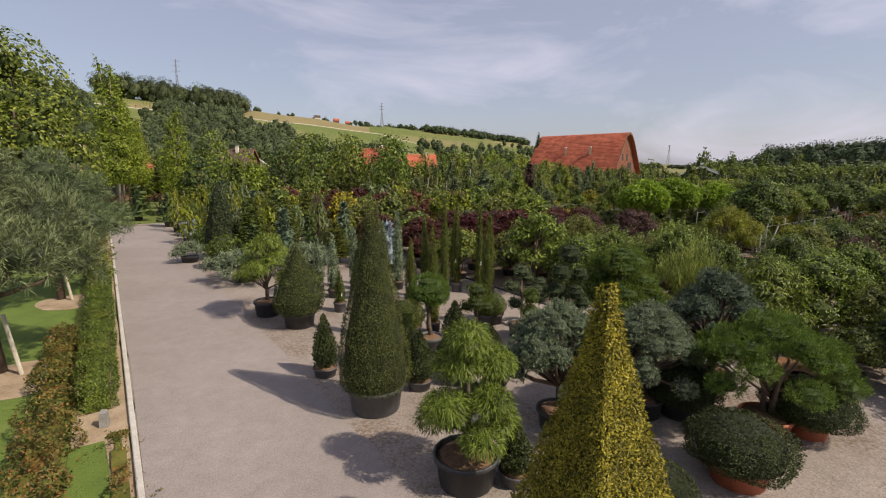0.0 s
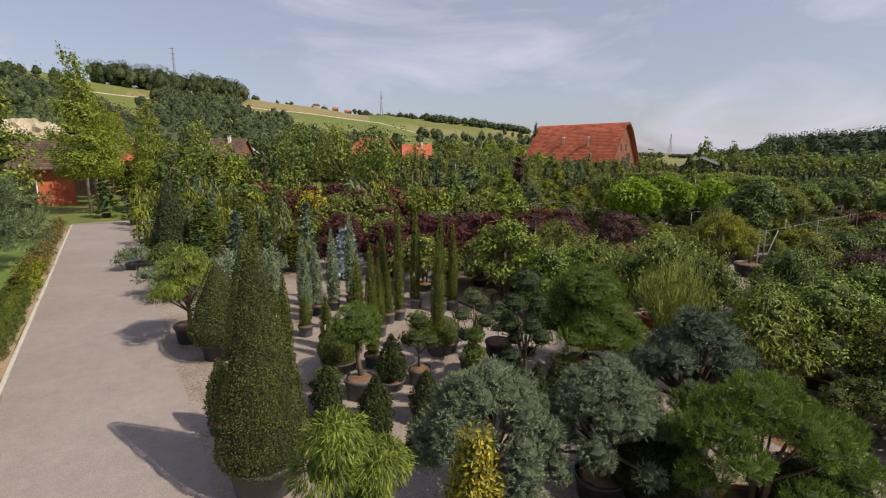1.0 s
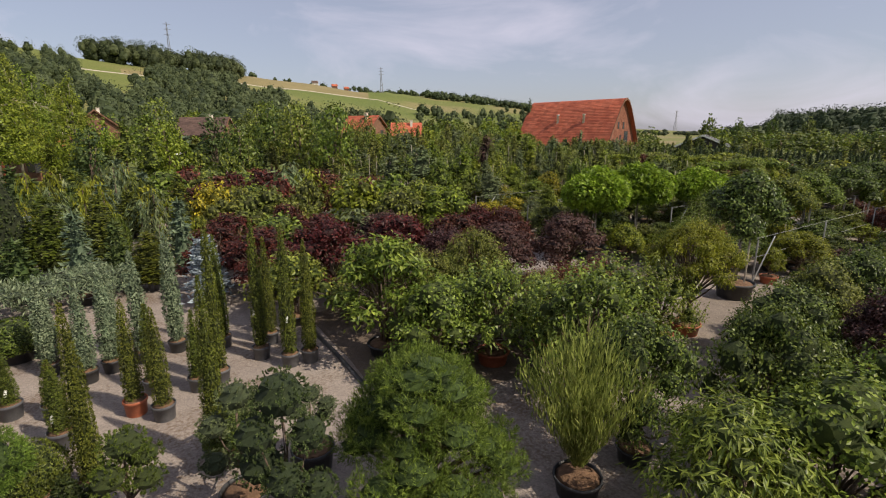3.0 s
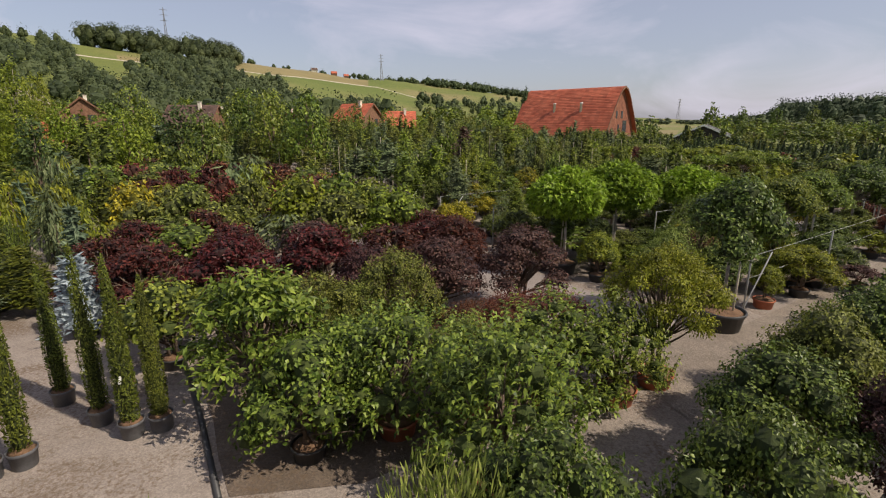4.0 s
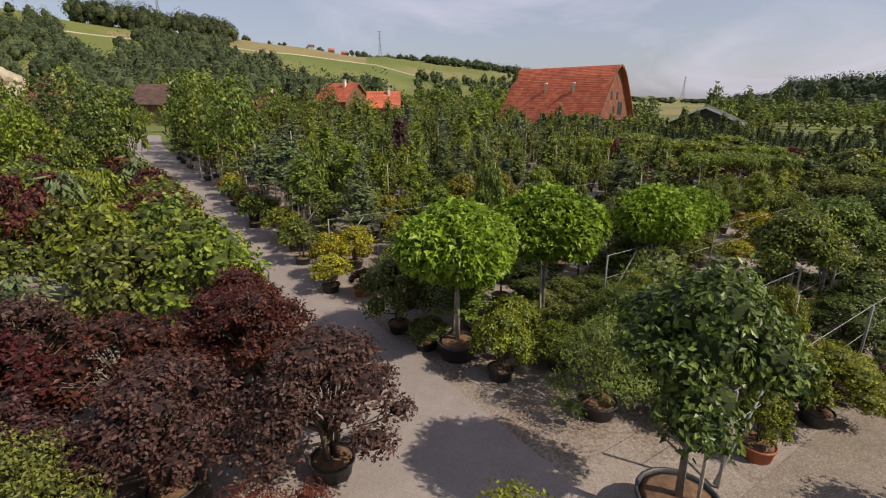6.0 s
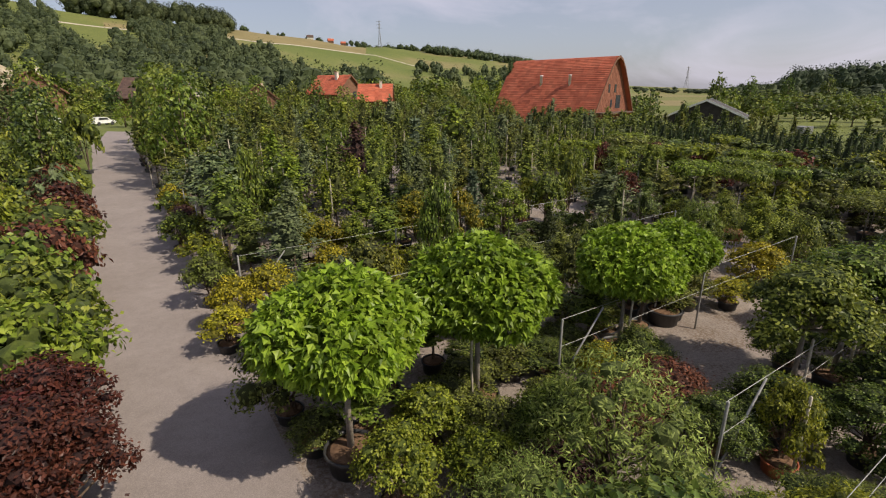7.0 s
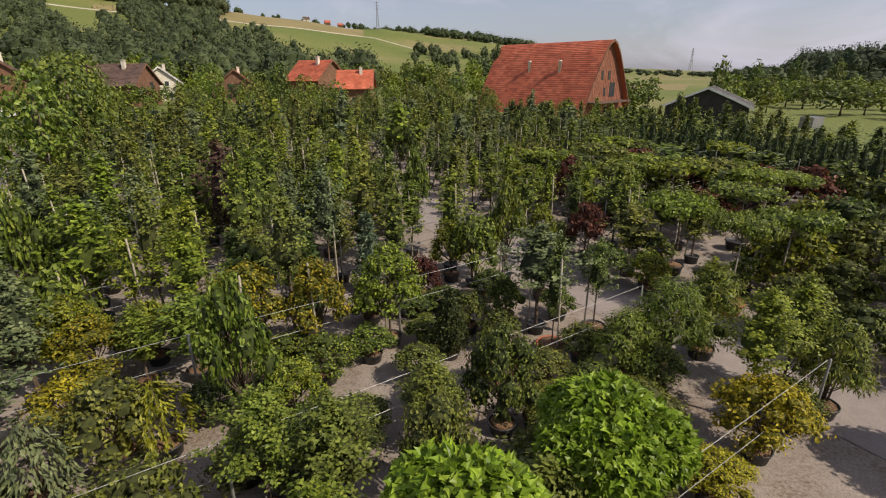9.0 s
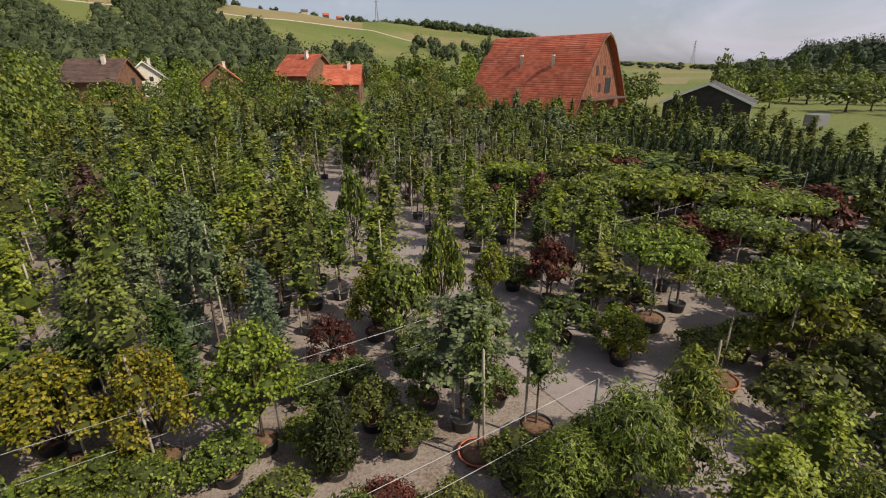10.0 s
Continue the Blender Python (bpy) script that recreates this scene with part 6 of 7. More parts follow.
def support(u, v0, v1, tall=1.75, every=4.8):
    """A wire support: steel posts with two cables and a slanting brace at its end."""
    x, y = at(u, v0)
    e = thing("wire_support", x, y, 0, ROW_TURN, "galvanised posts with stretched wires holding young trees", "plant support", "wire supports")
    n = max(1, round((v1 - v0) / every))
    gap = (v1 - v0) / n
    for i in range(n + 1):
        part("post", POST_DATA, e, sized(i * gap, 0, 0, 1, 1, tall))
        if i < n:
            for z in (0.62, 0.98):
                part("wire", WIRE_DATA, e, sized(i * gap, 0.035, z * tall, gap, 1, 1))
    brace = pose(0, 0, 0, 0, 40, 0) @ Matrix.Diagonal((0.8, 0.8, tall * 1.2, 1))
    part("brace", POST_DATA, e, Matrix.Translation((-0.02 + 0.0, 0.05, tall * 0.02)) @ brace)
    return e


for u in (11.2, 14.5, 18.6, 22.4, 26.4, 30.4, 34.4, 38.4, 42.4):
    support(u, 22.9 if u > 16 else 27.5, 38.0)
for u in (24, 28.8, 33.6, 38.4):
    support(u, 43.2, 60.0, 2.1)
support(9.5, 24.0, 40.0, 1.7)

m = Mesh()
m.tube([(0.69, 18.81, 0.012), (2.03, 16.82, 0.016), (3.27, 14.84, 0.012)], [0.05, 0.05, 0.05], 8)
tagged(new("water_hose", m.mesh("water_hose", POT, True)), "black watering hose lying on the gravel", "hose")

x, y = 3.34, 34.6
bol = thing("marker_post", x, y, 0, 0, "yellow painted hydrant post beside the drive", "post")
m = Mesh()
m.turned([(0.10, 0), (0.10, 0.1), (0.08, 0.12), (0.08, 1.0), (0.11, 1.02), (0.11, 1.16), (0.06, 1.24)], 14)
part("post", m.mesh("post", YELLOW, True), bol)

x, y = -5.76, 7.62
st = thing("marker_stone", x, y, 0, 20, "small grey stone post at the hedge's end", "marker stone")
m = Mesh()
m.add([(-.09, -.09, -.05), (.09, -.09, -.05), (.09, .09, -.05), (-.09, .09, -.05), (-.075, -.075, .26), (.075, -.075, .26), (.075, .075, .26), (-.075, .075, .26), (-.05, -.05, .29), (.05, -.05, .29), (.05, .05, .29), (-.05, .05, .29)],
      [(0, 1, 5, 4), (1, 2, 6, 5), (2, 3, 7, 6), (3, 0, 4, 7), (4, 5, 9, 8), (5, 6, 10, 9), (6, 7, 11, 10), (7, 4, 8, 11), (8, 9, 10, 11), (3, 2, 1, 0)])
part("block", m.mesh("block", GRANITE), st, Matrix.Diagonal((0.75, 0.75, 0.95, 1)))


# ---- hedges and lawn trees ----
def hedge(name, mat, u0, u1, v, w, h, count, size, label, wob=0.06):
    """A hedge along the drive: leaves over an uneven box."""
    bodies = []
    rand = r_(int(u0 * 10) + 500)
    steps = int((u1 - u0) / 0.5)
    for i in range(steps):
        a, b = u0 + i * (u1 - u0) / steps, u0 + (i + 1) * (u1 - u0) / steps
        ww, hh = w * (0.9 + 2 * wob * noise.noise((i, 3, v))), h * (0.86 + 3 * wob * noise.noise((i, 9, v)))
        cs = [at(a, v - ww * 0.36), at(a, v + ww * 0.36), at(b, v + ww * 0.36), at(b, v - ww * 0.36)]
        bodies.append((a, [(*c, -0.02) for c in cs] + [(*c, hh * 0.7) for c in cs]))
    uu = rand.uniform(u0, u1, count)
    face = rand.random(count)
    per = 2 * h + w
    s = face * per
    bump = np.array([noise.noise((a * 1.7, b * 2.1, 4.0)) for a, b in zip(uu, s)]) * wob * 1.6 + rand.normal(0, 0.02, count) + 0.07 * (np.abs(np.sin(uu * 3.3)) - 0.6)
    vv = np.where(s < h, -w / 2 - bump, np.where(s > h + w, w / 2 + bump, s - h - w / 2))
    zz = np.where(s < h, s, np.where(s > h + w, per - s, h + bump))
    nv = np.where(s < h, -1.0, np.where(s > h + w, 1.0, 0.0))
    nz = np.where((s >= h) & (s <= h + w), 1.0, 0.15)
    uvec, vvec = np.array(U), np.array(V)
    p = uu[:, None] * uvec + (v + vv)[:, None] * vvec
    p[:, 2] = zz
    n = nv[:, None] * vvec
    n[:, 2] = nz
    e = thing(name, 0, 0, 0, 0, label, "hedge")
    bushes = max(1, round((u1 - u0) / 1.3))
    ends = [u0 + (u1 - u0) * i / bushes for i in range(bushes + 1)]
    for i in range(bushes):
        m = Mesh()
        for a, corners in bodies:
            if ends[i] - 1e-6 <= a < ends[i + 1] - 1e-6:
                m.add(corners, [(0, 1, 5, 4), (1, 2, 6, 5), (2, 3, 7, 6), (3, 0, 4, 7), (4, 5, 6, 7)])
        here = (uu >= ends[i]) & (uu < ends[i + 1])
        leaves(m, p[here], n[here], size, size * 0.55, 0.6, 0.1, 0.15, rand, loose=0.35, flat=0.5)
        for end, way in ((0, -1.0), (bushes - 1, 1.0)):
            if i == end:
                k = 500
                q = (u0 if way < 0 else u1) + 0.05 * way * rand.random(k)
                q = q[:, None] * uvec + (v + rand.uniform(-w / 2, w / 2, k))[:, None] * vvec
                q[:, 2] = rand.uniform(0.02, h, k)
                leaves(m, q, np.tile(way * uvec, (k, 1)), size, size * 0.55, 0.6, 0.1, 0.15, rand, flat=0.5)
        part("bush", m.mesh("bush", mat), e)
    return e


hedge("clipped_hedge", BOX, 10.2, 21, -0.48, 0.55, 0.62, 24000, 0.046, "clipped green box hedge along the drive")
hedge("red_hedge", HEDGE_RED, 2, 14.5, -1.12, 0.5, 0.5, 17000, 0.062, "loose red-tipped hedge beside the lawn", 0.25)
hedge("autumn_hedge", HEDGE_RED, 22.5, 41, -0.6, 0.5, 0.55, 5000, 0.11, "red and yellow low hedge along the drive", 0.3)
hedge("yellow_hedge", YELLOW_GREEN, 20.8, 26, -0.45, 0.5, 0.5, 1800, 0.1, "yellow-green low hedge along the drive", 0.3)
hedge("ground_cover", HEDGE_RED, -8, 9.0, -0.22, 0.26, 0.05, 5000, 0.05, "low creeping plants between kerb and hedge", 0.5)


def lawn_tree(name, x, y, trunk_h, lobes, mat, count, length, width, r0, label, category, pads=False, bark=None, droop=0.2, core=0.55, turn=0):
    e = thing(name, x, y, height(x, y) - 0.03, turn, label, category)
    m = Mesh()
    limb_tree(m, trunk_h, lobes, r0, 8, fork=0.45)
    part("trunk", m.mesh("trunk", bark or BARK, True), e)
    data = needle_pads("crown", mat, lobes, count, length, width, 0.5, 0.5, 0.45) if pads else crown("crown", mat, lobes, count, length, width, droop, 0.5, core)
    part("crown", data, e)
    return e


pine_lobes = [(a, b, c + 0.1, d * 1.0, d, d * 0.8) for a, b, c, d in ((0, 0, 4.1, 0.8), (0.9, 0.2, 3.5, 0.8), (-0.9, 0.3, 3.4, 0.85), (0.2, -1.0, 3.2, 0.85), (0.1, 1.0, 3.3, 0.8), (1.5, -0.5, 2.6, 0.75), (-1.4, -0.6, 2.6, 0.8), (1.2, 0.9, 2.4, 0.75), (-1.0, 1.1, 2.4, 0.75), (0.3, -1.5, 2.1, 0.75), (-0.3, 0.2, 2.6, 0.9))]
lawn_tree("lawn_pine", -12.7, 15.6, 3.4, pine_lobes, PINE_GREY, 9000, 0.2, 0.022, 0.13, "long-needled blue-green pine on the lawn", "pine", True)
lawn_tree("lawn_pine", -9.5, 9.8, 3.6, pine_lobes, PINE_GREY, 9000, 0.2, 0.022, 0.14, "long-needled blue-green pine on the lawn", "pine", True, turn=130)
lawn_tree("lawn_pine", -17.5, 21.5, 3.0, pine_lobes, GREY_GREEN, 5000, 0.2, 0.03, 0.12, "grey-green pine on the lawn", "pine", True, turn=60)
for x, y in ((-12.6, 15.4), (-9.3, 9.6)):
    disc("tree_circle", x + 0.5, y - 0.1, 1.0, EARTH, "bare sandy earth round a lawn tree", "soil")
    s = thing("tree_prop", x + 0.35, y + 0.1, 0, 0, "rough wooden prop leaning on a pine trunk", "stake")
    m = Mesh()
    m.tube([(0, 0, -0.05), (-0.22, 0, 1.3)], [0.045, 0.04], 7)
    part("pole", m.mesh("pole", STAKE), s)
leafy = scatter_lobes(24, 2.1, 3.2, 8.6, 0.9, 1.4, r_(91), 0.9)
lawn_tree("tall_lawn_tree", -16.9, 19.6, 8.0, leafy, GREEN, 13000, 0.17, 0.11, 0.16, "tall leafy tree standing on the lawn", "tree", core=0.4)
tall = [(0.5 * math.sin(i * 2.1), 0.5 * math.cos(i * 2.1), 3.5 + i * 0.62, 2.5 - 0.155 * i, 2.5 - 0.155 * i, 0.95) for i in range(15)]
avenue = lawn_tree("avenue_tree", *at(50, 1.0), 11, tall, GREEN_FRESH, 8600, 0.2, 0.125, 0.14, "tall slim bright green avenue tree with a pale trunk", "tree", bark=BARK_PALE, core=0.45)
for i, (u, v, k) in enumerate(((57, 1.5, 0.9), (64, 2.2, 0.85), (71, 3.0, 0.8), (50, 5.6, 0.72), (78, 4.0, 0.8), (86, 4.5, 0.85))):
    x, y = at(u, v)
    tagged(copy_thing(avenue, sized(x, y, 0, k, k, k, 50 * i)), group="avenue trees")
for i, (u, v, k) in enumerate(((30, -4.5, 1), (33, -8, 1.2), (36, -4, 0.8), (26, -6.5, 0.9), (40, -3.2, 0.9))):
    x, y = at(u, v)
    plant("spreading", x, y, 1.3 * k, 2.4 * k, label="low spreading silvery conifer on the lawn bed")
for u, v, kind, h, w in ((46, 2.0, "spruce", 3.0, 2.0), (44.5, 8, "spruce", 3.4, 1.9), (46, 13, "red_maple", 2.6, 2.8), (38, 17.5, "red_maple", 2.6, 2.6), (45, 17.4, "shrub_rust", 2.4, 2.6), (55, 15.5, "spruce", 4.5, 2.6), (62, 15, "spruce", 4.2, 2.8), (68, 15.5, "spruce", 5.0, 2.8), (49, 10.5, "sapling_green", 5.0, 2.2), (58, 9, "sapling_green", 6.0, 2.6)):
    x, y = at(u, v)
    plant(kind, x, y, h, w)


# ---- buildings ----
def gable_house(name, x, y, turn, length, half, profile, wall_mat, roof_mat, label, category, base=None, windows=(), storeys=1, eave=0.6, chimney=True, boards=0.0):
    """A house with its ridge along local x. profile: (distance from the ridge line, height) from ridge to eave."""
    z = (height(x, y) - 0.4) if base is None else base
    e = thing(name, x, y, z, turn, label, category)
    m = Mesh()
    inner = [(min(d, half), h - 0.12) for d, h in profile if d <= half]
    if inner[-1][0] < half:
        inner.append((half, float(np.interp(half, [d for d, h in profile], [h for d, h in profile])) - 0.12))
    outline = [(-d, h) for d, h in reversed(inner)] + [(d, h) for d, h in inner[1:]]
    outline = [(-half, 0)] + outline + [(half, 0)]
    n = len(outline)
    front = [(-length / 2, a, b) for a, b in outline]
    rear = [(length / 2, a, b) for a, b in outline]
    m.add(front + rear, [tuple(range(n)), tuple(reversed(range(n, 2 * n)))] + [(i, n + i, n + (i + 1) % n, (i + 1) % n) for i in range(n)])
    part("wall", m.mesh("wall", wall_mat), e)
    if boards:
        bm = Mesh()
        k = int(2 * half / boards)
        for i in range(k):
            a = -half + (i + 0.5) * boards
            top = float(np.interp(abs(a), [d for d, h in profile], [h for d, h in profile])) - 0.25
            for sx in (-1, 1):
                bm.box((sx * length / 2 - 0.03, a - 0.04, 0.1), (sx * length / 2 + 0.03, a + 0.04, top))
        tagged(part("cover_strip", bm.mesh("cover_strip", wall_mat), e, label="vertical cover strips of weathered board"), kind="stuff")
    for side in (-1, 1):
        rm = Mesh()
        lo, hi = -length / 2 - eave, length / 2 + eave
        path = []
        for (d0, h0), (d1, h1) in zip(profile, profile[1:]):
            k = max(1, int(math.hypot(d1 - d0, h1 - h0) / 0.36))
            path += [(d0 + (d1 - d0) * j / k, h0 + (h1 - h0) * j / k) for j in range(k)]
        path.append(profile[-1])
        cols = max(2, int((hi - lo) / 0.9))
        for j in range(len(path) - 1):
            (d0, h0), (d1, h1) = path[j], path[j + 1]
            for c in range(cols):
                a, b = lo + (hi - lo) * c / cols, lo + (hi - lo) * (c + 1) / cols
                w = 0.012 * noise.noise((c * 0.7, j * 0.9, side))
                rm.add([(a, side * d0, h0 + w), (b, side * d0, h0 + w), (b, side * d1, h1 + 0.06 + w), (a, side * d1, h1 + 0.06 + w), (a, side * d1, h1 - 0.02), (b, side * d1, h1 - 0.02)], [(0, 1, 2, 3), (3, 2, 5, 4)])
        rm.add([(lo, side * d, h - 0.08) for d, h in profile] + [(hi, side * d, h - 0.08) for d, h in profile], [(i, i + 1, len(profile) + i + 1, len(profile) + i) for i in range(len(profile) - 1)])
        part("roof", rm.mesh("roof", roof_mat), e)
    for sx in (-1, 1):
        xx = sx * (length / 2 + eave)
        for side in (-1, 1):
            bm = Mesh()
            k = len(profile)
            bm.add([(xx + dx, side * d, h + dz) for d, h in profile for dx, dz in ((-.05, -.3), (.05, -.3), (.05, .07), (-.05, .07))],
                   [(4 * i + a, 4 * i + (a + 1) % 4, 4 * i + 4 + (a + 1) % 4, 4 * i + 4 + a) for i in range(k - 1) for a in range(4)] + [(3, 2, 1, 0), tuple(4 * (k - 1) + a for a in range(4))])
            part("verge_board", bm.mesh("verge_board", WHITE if wall_mat not in (TIMBER, BARN_WOOD) else TIMBER), e)
    for face, a, h, w, t in windows:
        wm, gm = Mesh(), Mesh()
        if face in ("l", "r"):
            s = -1 if face == "l" else 1
            X = s * length / 2
            wm.box((X - .05, a - w / 2 - .1, h - .1), (X + .05, a + w / 2 + .1, h + t + .1))
            gm.box((X - .065, a - w / 2, h), (X + .065, a + w / 2, h + t))
        else:
            s = -1 if face == "f" else 1
            Y = s * half
            wm.box((a - w / 2 - .1, Y - .05, h - .1), (a + w / 2 + .1, Y + .05, h + t + .1))
            gm.box((a - w / 2, Y - .065, h), (a + w / 2, Y + .065, h + t))
        win = part("window", wm.mesh("window", WHITE if wall_mat not in (TIMBER, BARN_WOOD) else TIMBER_BLACK), e)
        part("pane", gm.mesh("pane", GLASS), win)
    if chimney:
        cm = Mesh()
        h = profile[0][1]
        cm.box((length * 0.18 - .35, -1.5, h - 2.2), (length * 0.18 + .35, -0.8, h + 0.6))
        cm.box((length * 0.18 - .45, -1.6, h + 0.6), (length * 0.18 + .45, -0.7, h + 0.72))
        part("chimney", cm.mesh("chimney", RENDER), e)
    return e


BARN_PROFILE = [(0, 13.4), (1.1, 12.9), (2.4, 11.5), (3.9, 9.2), (5.6, 6.4), (7.0, 3.9), (8.3, 1.6)]
# ridge from its gable at (41.8, 113) back to (25.7, 128.9)
barn = gable_house("barn", 33.75, 120.95, math.degrees(math.atan2(-15.9, 16.1)), 21.4, 6.9, BARN_PROFILE, BARN_WOOD, ROOF_RED, "great timber barn under a steep curved red tiled roof", "barn", -1.6,
                   [("r", -1.3, 7.2, 0.5, 1.3), ("r", 1.0, 7.2, 0.5, 1.3), ("r", -0.2, 4.6, 0.5, 1.2), ("r", 2.4, 4.4, 1.6, 2.2), ("r", 0.8, 1.6, 1.0, 1.0), ("r", -2.8, 1.6, 1.0, 1.0)], chimney=False, boards=0.55, eave=0.9)
for a in (-2.2, 4.2):
    m = Mesh()
    m.turned([(0.26, -1.2), (0.26, 0.7), (0.32, 0.72), (0.32, 0.9)], 12)
    part("roof_pipe", m.mesh("roof_pipe", WHITE, True), barn, pose(a, -4.2, 9.4), "white vent pipe")
m = Mesh()
m.box((10.8, -6.5, 3.5), (12.9, 5.5, 3.72))
part("canopy", m.mesh("canopy", ROOF_BROWN), barn, pose(0, 0, 0), "lean-to canopy over the barn's gable door")
gable_house("shed", 61.3, 117.5, 60, 11.0, 6.4, [(0, 6.55), (3.6, 5.0), (7.0, 3.4)], TIMBER_BLACK, ROOF_GREY, "black-stained timber shed with a low grey roof", "shed", -2.3, chimney=False, boards=0.6, eave=0.5)


def along(t_bearing, dist):
    a = radians(t_bearing)
    return 12 + dist * math.sin(a), 20 + dist * math.cos(a)


HOUSE = [(0, 9.2), (3.2, 6.6), (5.6, 4.6)]
HW = [("l", -2, 1.2, 1.1, 1.3), ("l", 2, 1.2, 1.1, 1.3), ("l", -1.4, 4.2, 1.0, 1.2), ("l", 1.4, 4.2, 1.0, 1.2), ("f", -3, 1.2, 1.2, 1.3), ("f", 0, 1.2, 1.2, 1.3), ("f", 3, 1.2, 1.2, 1.3), ("r", -1.6, 1.2, 1.1, 1.3), ("r", 1.6, 4.0, 1.1, 1.2)]
HOMES = (
    (-61.0, 142.0, 2, 11.5, TIMBER, ROOF_BROWN, "dark timber chalet under a wide brown tiled roof", 1.04),
    (-66.0, 167.0, 118, 10.5, RENDER, ROOF_BROWN, "cream-gabled house under a brown tiled roof", 1.0),
    (-22.0, 166.0, -28, 9.5, TIMBER, ROOF_RED, "tall house with a steep orange-red tiled roof", 1.15),
    (-6.5, 141.0, 4, 8.5, TIMBER, ROOF_RED, "low house with an orange-red tiled roof", 0.86),
    (-97.0, 150.0, 128, 12.0, TIMBER, ROOF_BROWN, "broad brown chalet with its gable to the valley", 1.25),
    (-40.5, 156.0, 112, 9.0, TIMBER, ROOF_RED, "small timber house under an orange-brown roof", 0.9),
    (-84.0, 118.0, 20, 9.0, TIMBER, ROOF_GREY, "low dark garage building among gardens", 0.62))
for x, y, turn, long, wall, roof_m, label, k in HOMES:
    e = gable_house("house", x, y, turn, long, 4.8, HOUSE, wall, roof_m, label, "house", None, HW)
    e.scale = (k, k, k)
gable_house("red_house", -41.5, 47.5, 40, 13.0, 3.4, [(0, 6.2), (2.2, 4.9), (4.4, 3.6)], REDWALL, ROOF_BROWN, "red boarded building under a brown tiled roof", "house", -0.2, HW[4:7], chimney=False)
gable_house("tile_house", -41.0, 62.5, 75, 6.5, 3.0, [(0, 5.2), (2.2, 3.9), (3.6, 2.9)], TIMBER, ROOF_RED, "small house with orange tiled roof behind the pines", "house", -0.2, HW)
for b, d, k in ((-15.3, 860, 0.85), (-13.2, 880, 0.8), (-11.9, 900, 0.7), (-45.0, 690, 1.3), (-48.5, 700, 1.3)):
    x, y = along(b, d)
    e = gable_house("farmhouse", x, y, 8 - b, 11, 4.8, HOUSE, RENDER if b < -14 else TIMBER, ROOF_BROWN if b < -13.5 else ROOF_RED, "far farmhouse on the hill's crest", "house", None, HW[4:7])
    e.scale = (k, k, k)


def car(x, y, turn, label):
    e = thing("car", x, y, height(x, y), turn, label, "car")
    m = Mesh()
    prof = [(-2.1, 0.35), (2.1, 0.35), (2.15, 0.75), (1.1, 0.92), (0.45, 1.42), (-1.35, 1.45), (-2.05, 0.95)]
    k = len(prof)
    m.add([(a, -0.82, b) for a, b in prof] + [(a, 0.82, b) for a, b in prof], [tuple(range(k)), tuple(reversed(range(k, 2 * k)))] + [(i, k + i, k + (i + 1) % k, (i + 1) % k) for i in range(k)])
    part("body", m.mesh("body", WHITE), e)
    for s in (-1, 1):
        g = Mesh()
        g.add([(-1.3, s * 0.83, 0.95), (0.75, s * 0.83, 0.95), (0.35, s * 0.83, 1.34), (-1.15, s * 0.83, 1.36)], [(0, 1, 2, 3)])
        part("side_window", g.mesh("side_window", GLASS), e)
        for a in (-1.3, 1.3):
            w = Mesh()
            w.tube([(a, s * 0.68, 0.32), (a, s * 0.86, 0.32)], [0.32, 0.32], 14)
            part("wheel", w.mesh("wheel", POT), e)
    return e


for x, y, turn in ((-58.5, 108.5, 40), (-54.0, 112.0, 70), (-64.0, 112.5, 20)):
    car(x, y, turn, "white parked car by the houses")
x, y = 72.5, 106.5
tr = thing("farm_trailer", x, y, height(x, y), 30, "boxy pale farm trailer standing in the meadow", "trailer")
m = Mesh()
m.box((-1.6, -1.0, 0.6), (1.6, 1.0, 2.3))
part("body", m.mesh("body", STEEL), tr)
for a in (-0.9, 0.9):
    w = Mesh()
    w.tube([(0, a - .1, 0.35), (0, a + .1, 0.35)], [0.35, 0.35], 12)
    part("wheel", w.mesh("wheel", POT), tr)
m = Mesh()
m.tube([(1.6, 0, 0.65), (3.0, 0, 0.55)], [0.06, 0.05], 6)
part("drawbar", m.mesh("drawbar", STEEL), tr)


def pylon(x, y, tall, label):
    e = thing("power_pylon", x, y, height(x, y), 20, label, "pylon")
    m = Mesh()
    for sx, sy in ((-1, -1), (1, -1), (1, 1), (-1, 1)):
        m.tube([(sx * 2.6, sy * 2.6, 0), (sx * 0.9, sy * 0.9, tall * 0.55), (sx * 0.3, sy * 0.3, tall)], [0.3, 0.25, 0.2], 4)
    for i in range(9):
        z0, z1 = tall * i / 9, tall * (i + 1) / 9
        a, b = 2.6 - 2.3 * min(1, z0 / tall * 1.15), 2.6 - 2.3 * min(1, z1 / tall * 1.15)
        for s in (-1, 1):
            m.tube([(-a, s * a, z0), (b, s * b, z1)], [0.12, 0.12], 4)
            m.tube([(s * a, a, z0), (s * b, -b, z1)], [0.12, 0.12], 4)
    part("lattice", m.mesh("lattice", STEEL), e)
    for z in (0.72, 0.84, 0.95):
        m = Mesh()
        m.tube([(-4.5, 0, tall * z), (0, 0, tall * z + 0.5), (4.5, 0, tall * z)], [0.15, 0.3, 0.15], 4)
        part("cross_arm", m.mesh("cross_arm", STEEL), e)
    return e


pylon(*along(-8.0, 905), 44, "steel lattice pylon on the ridge")
pylon(*along(-29.3, 745), 55, "steel lattice pylon behind the hilltop wood")
pylon(*along(24.2, 1000), 38, "steel lattice pylon in the far plain")


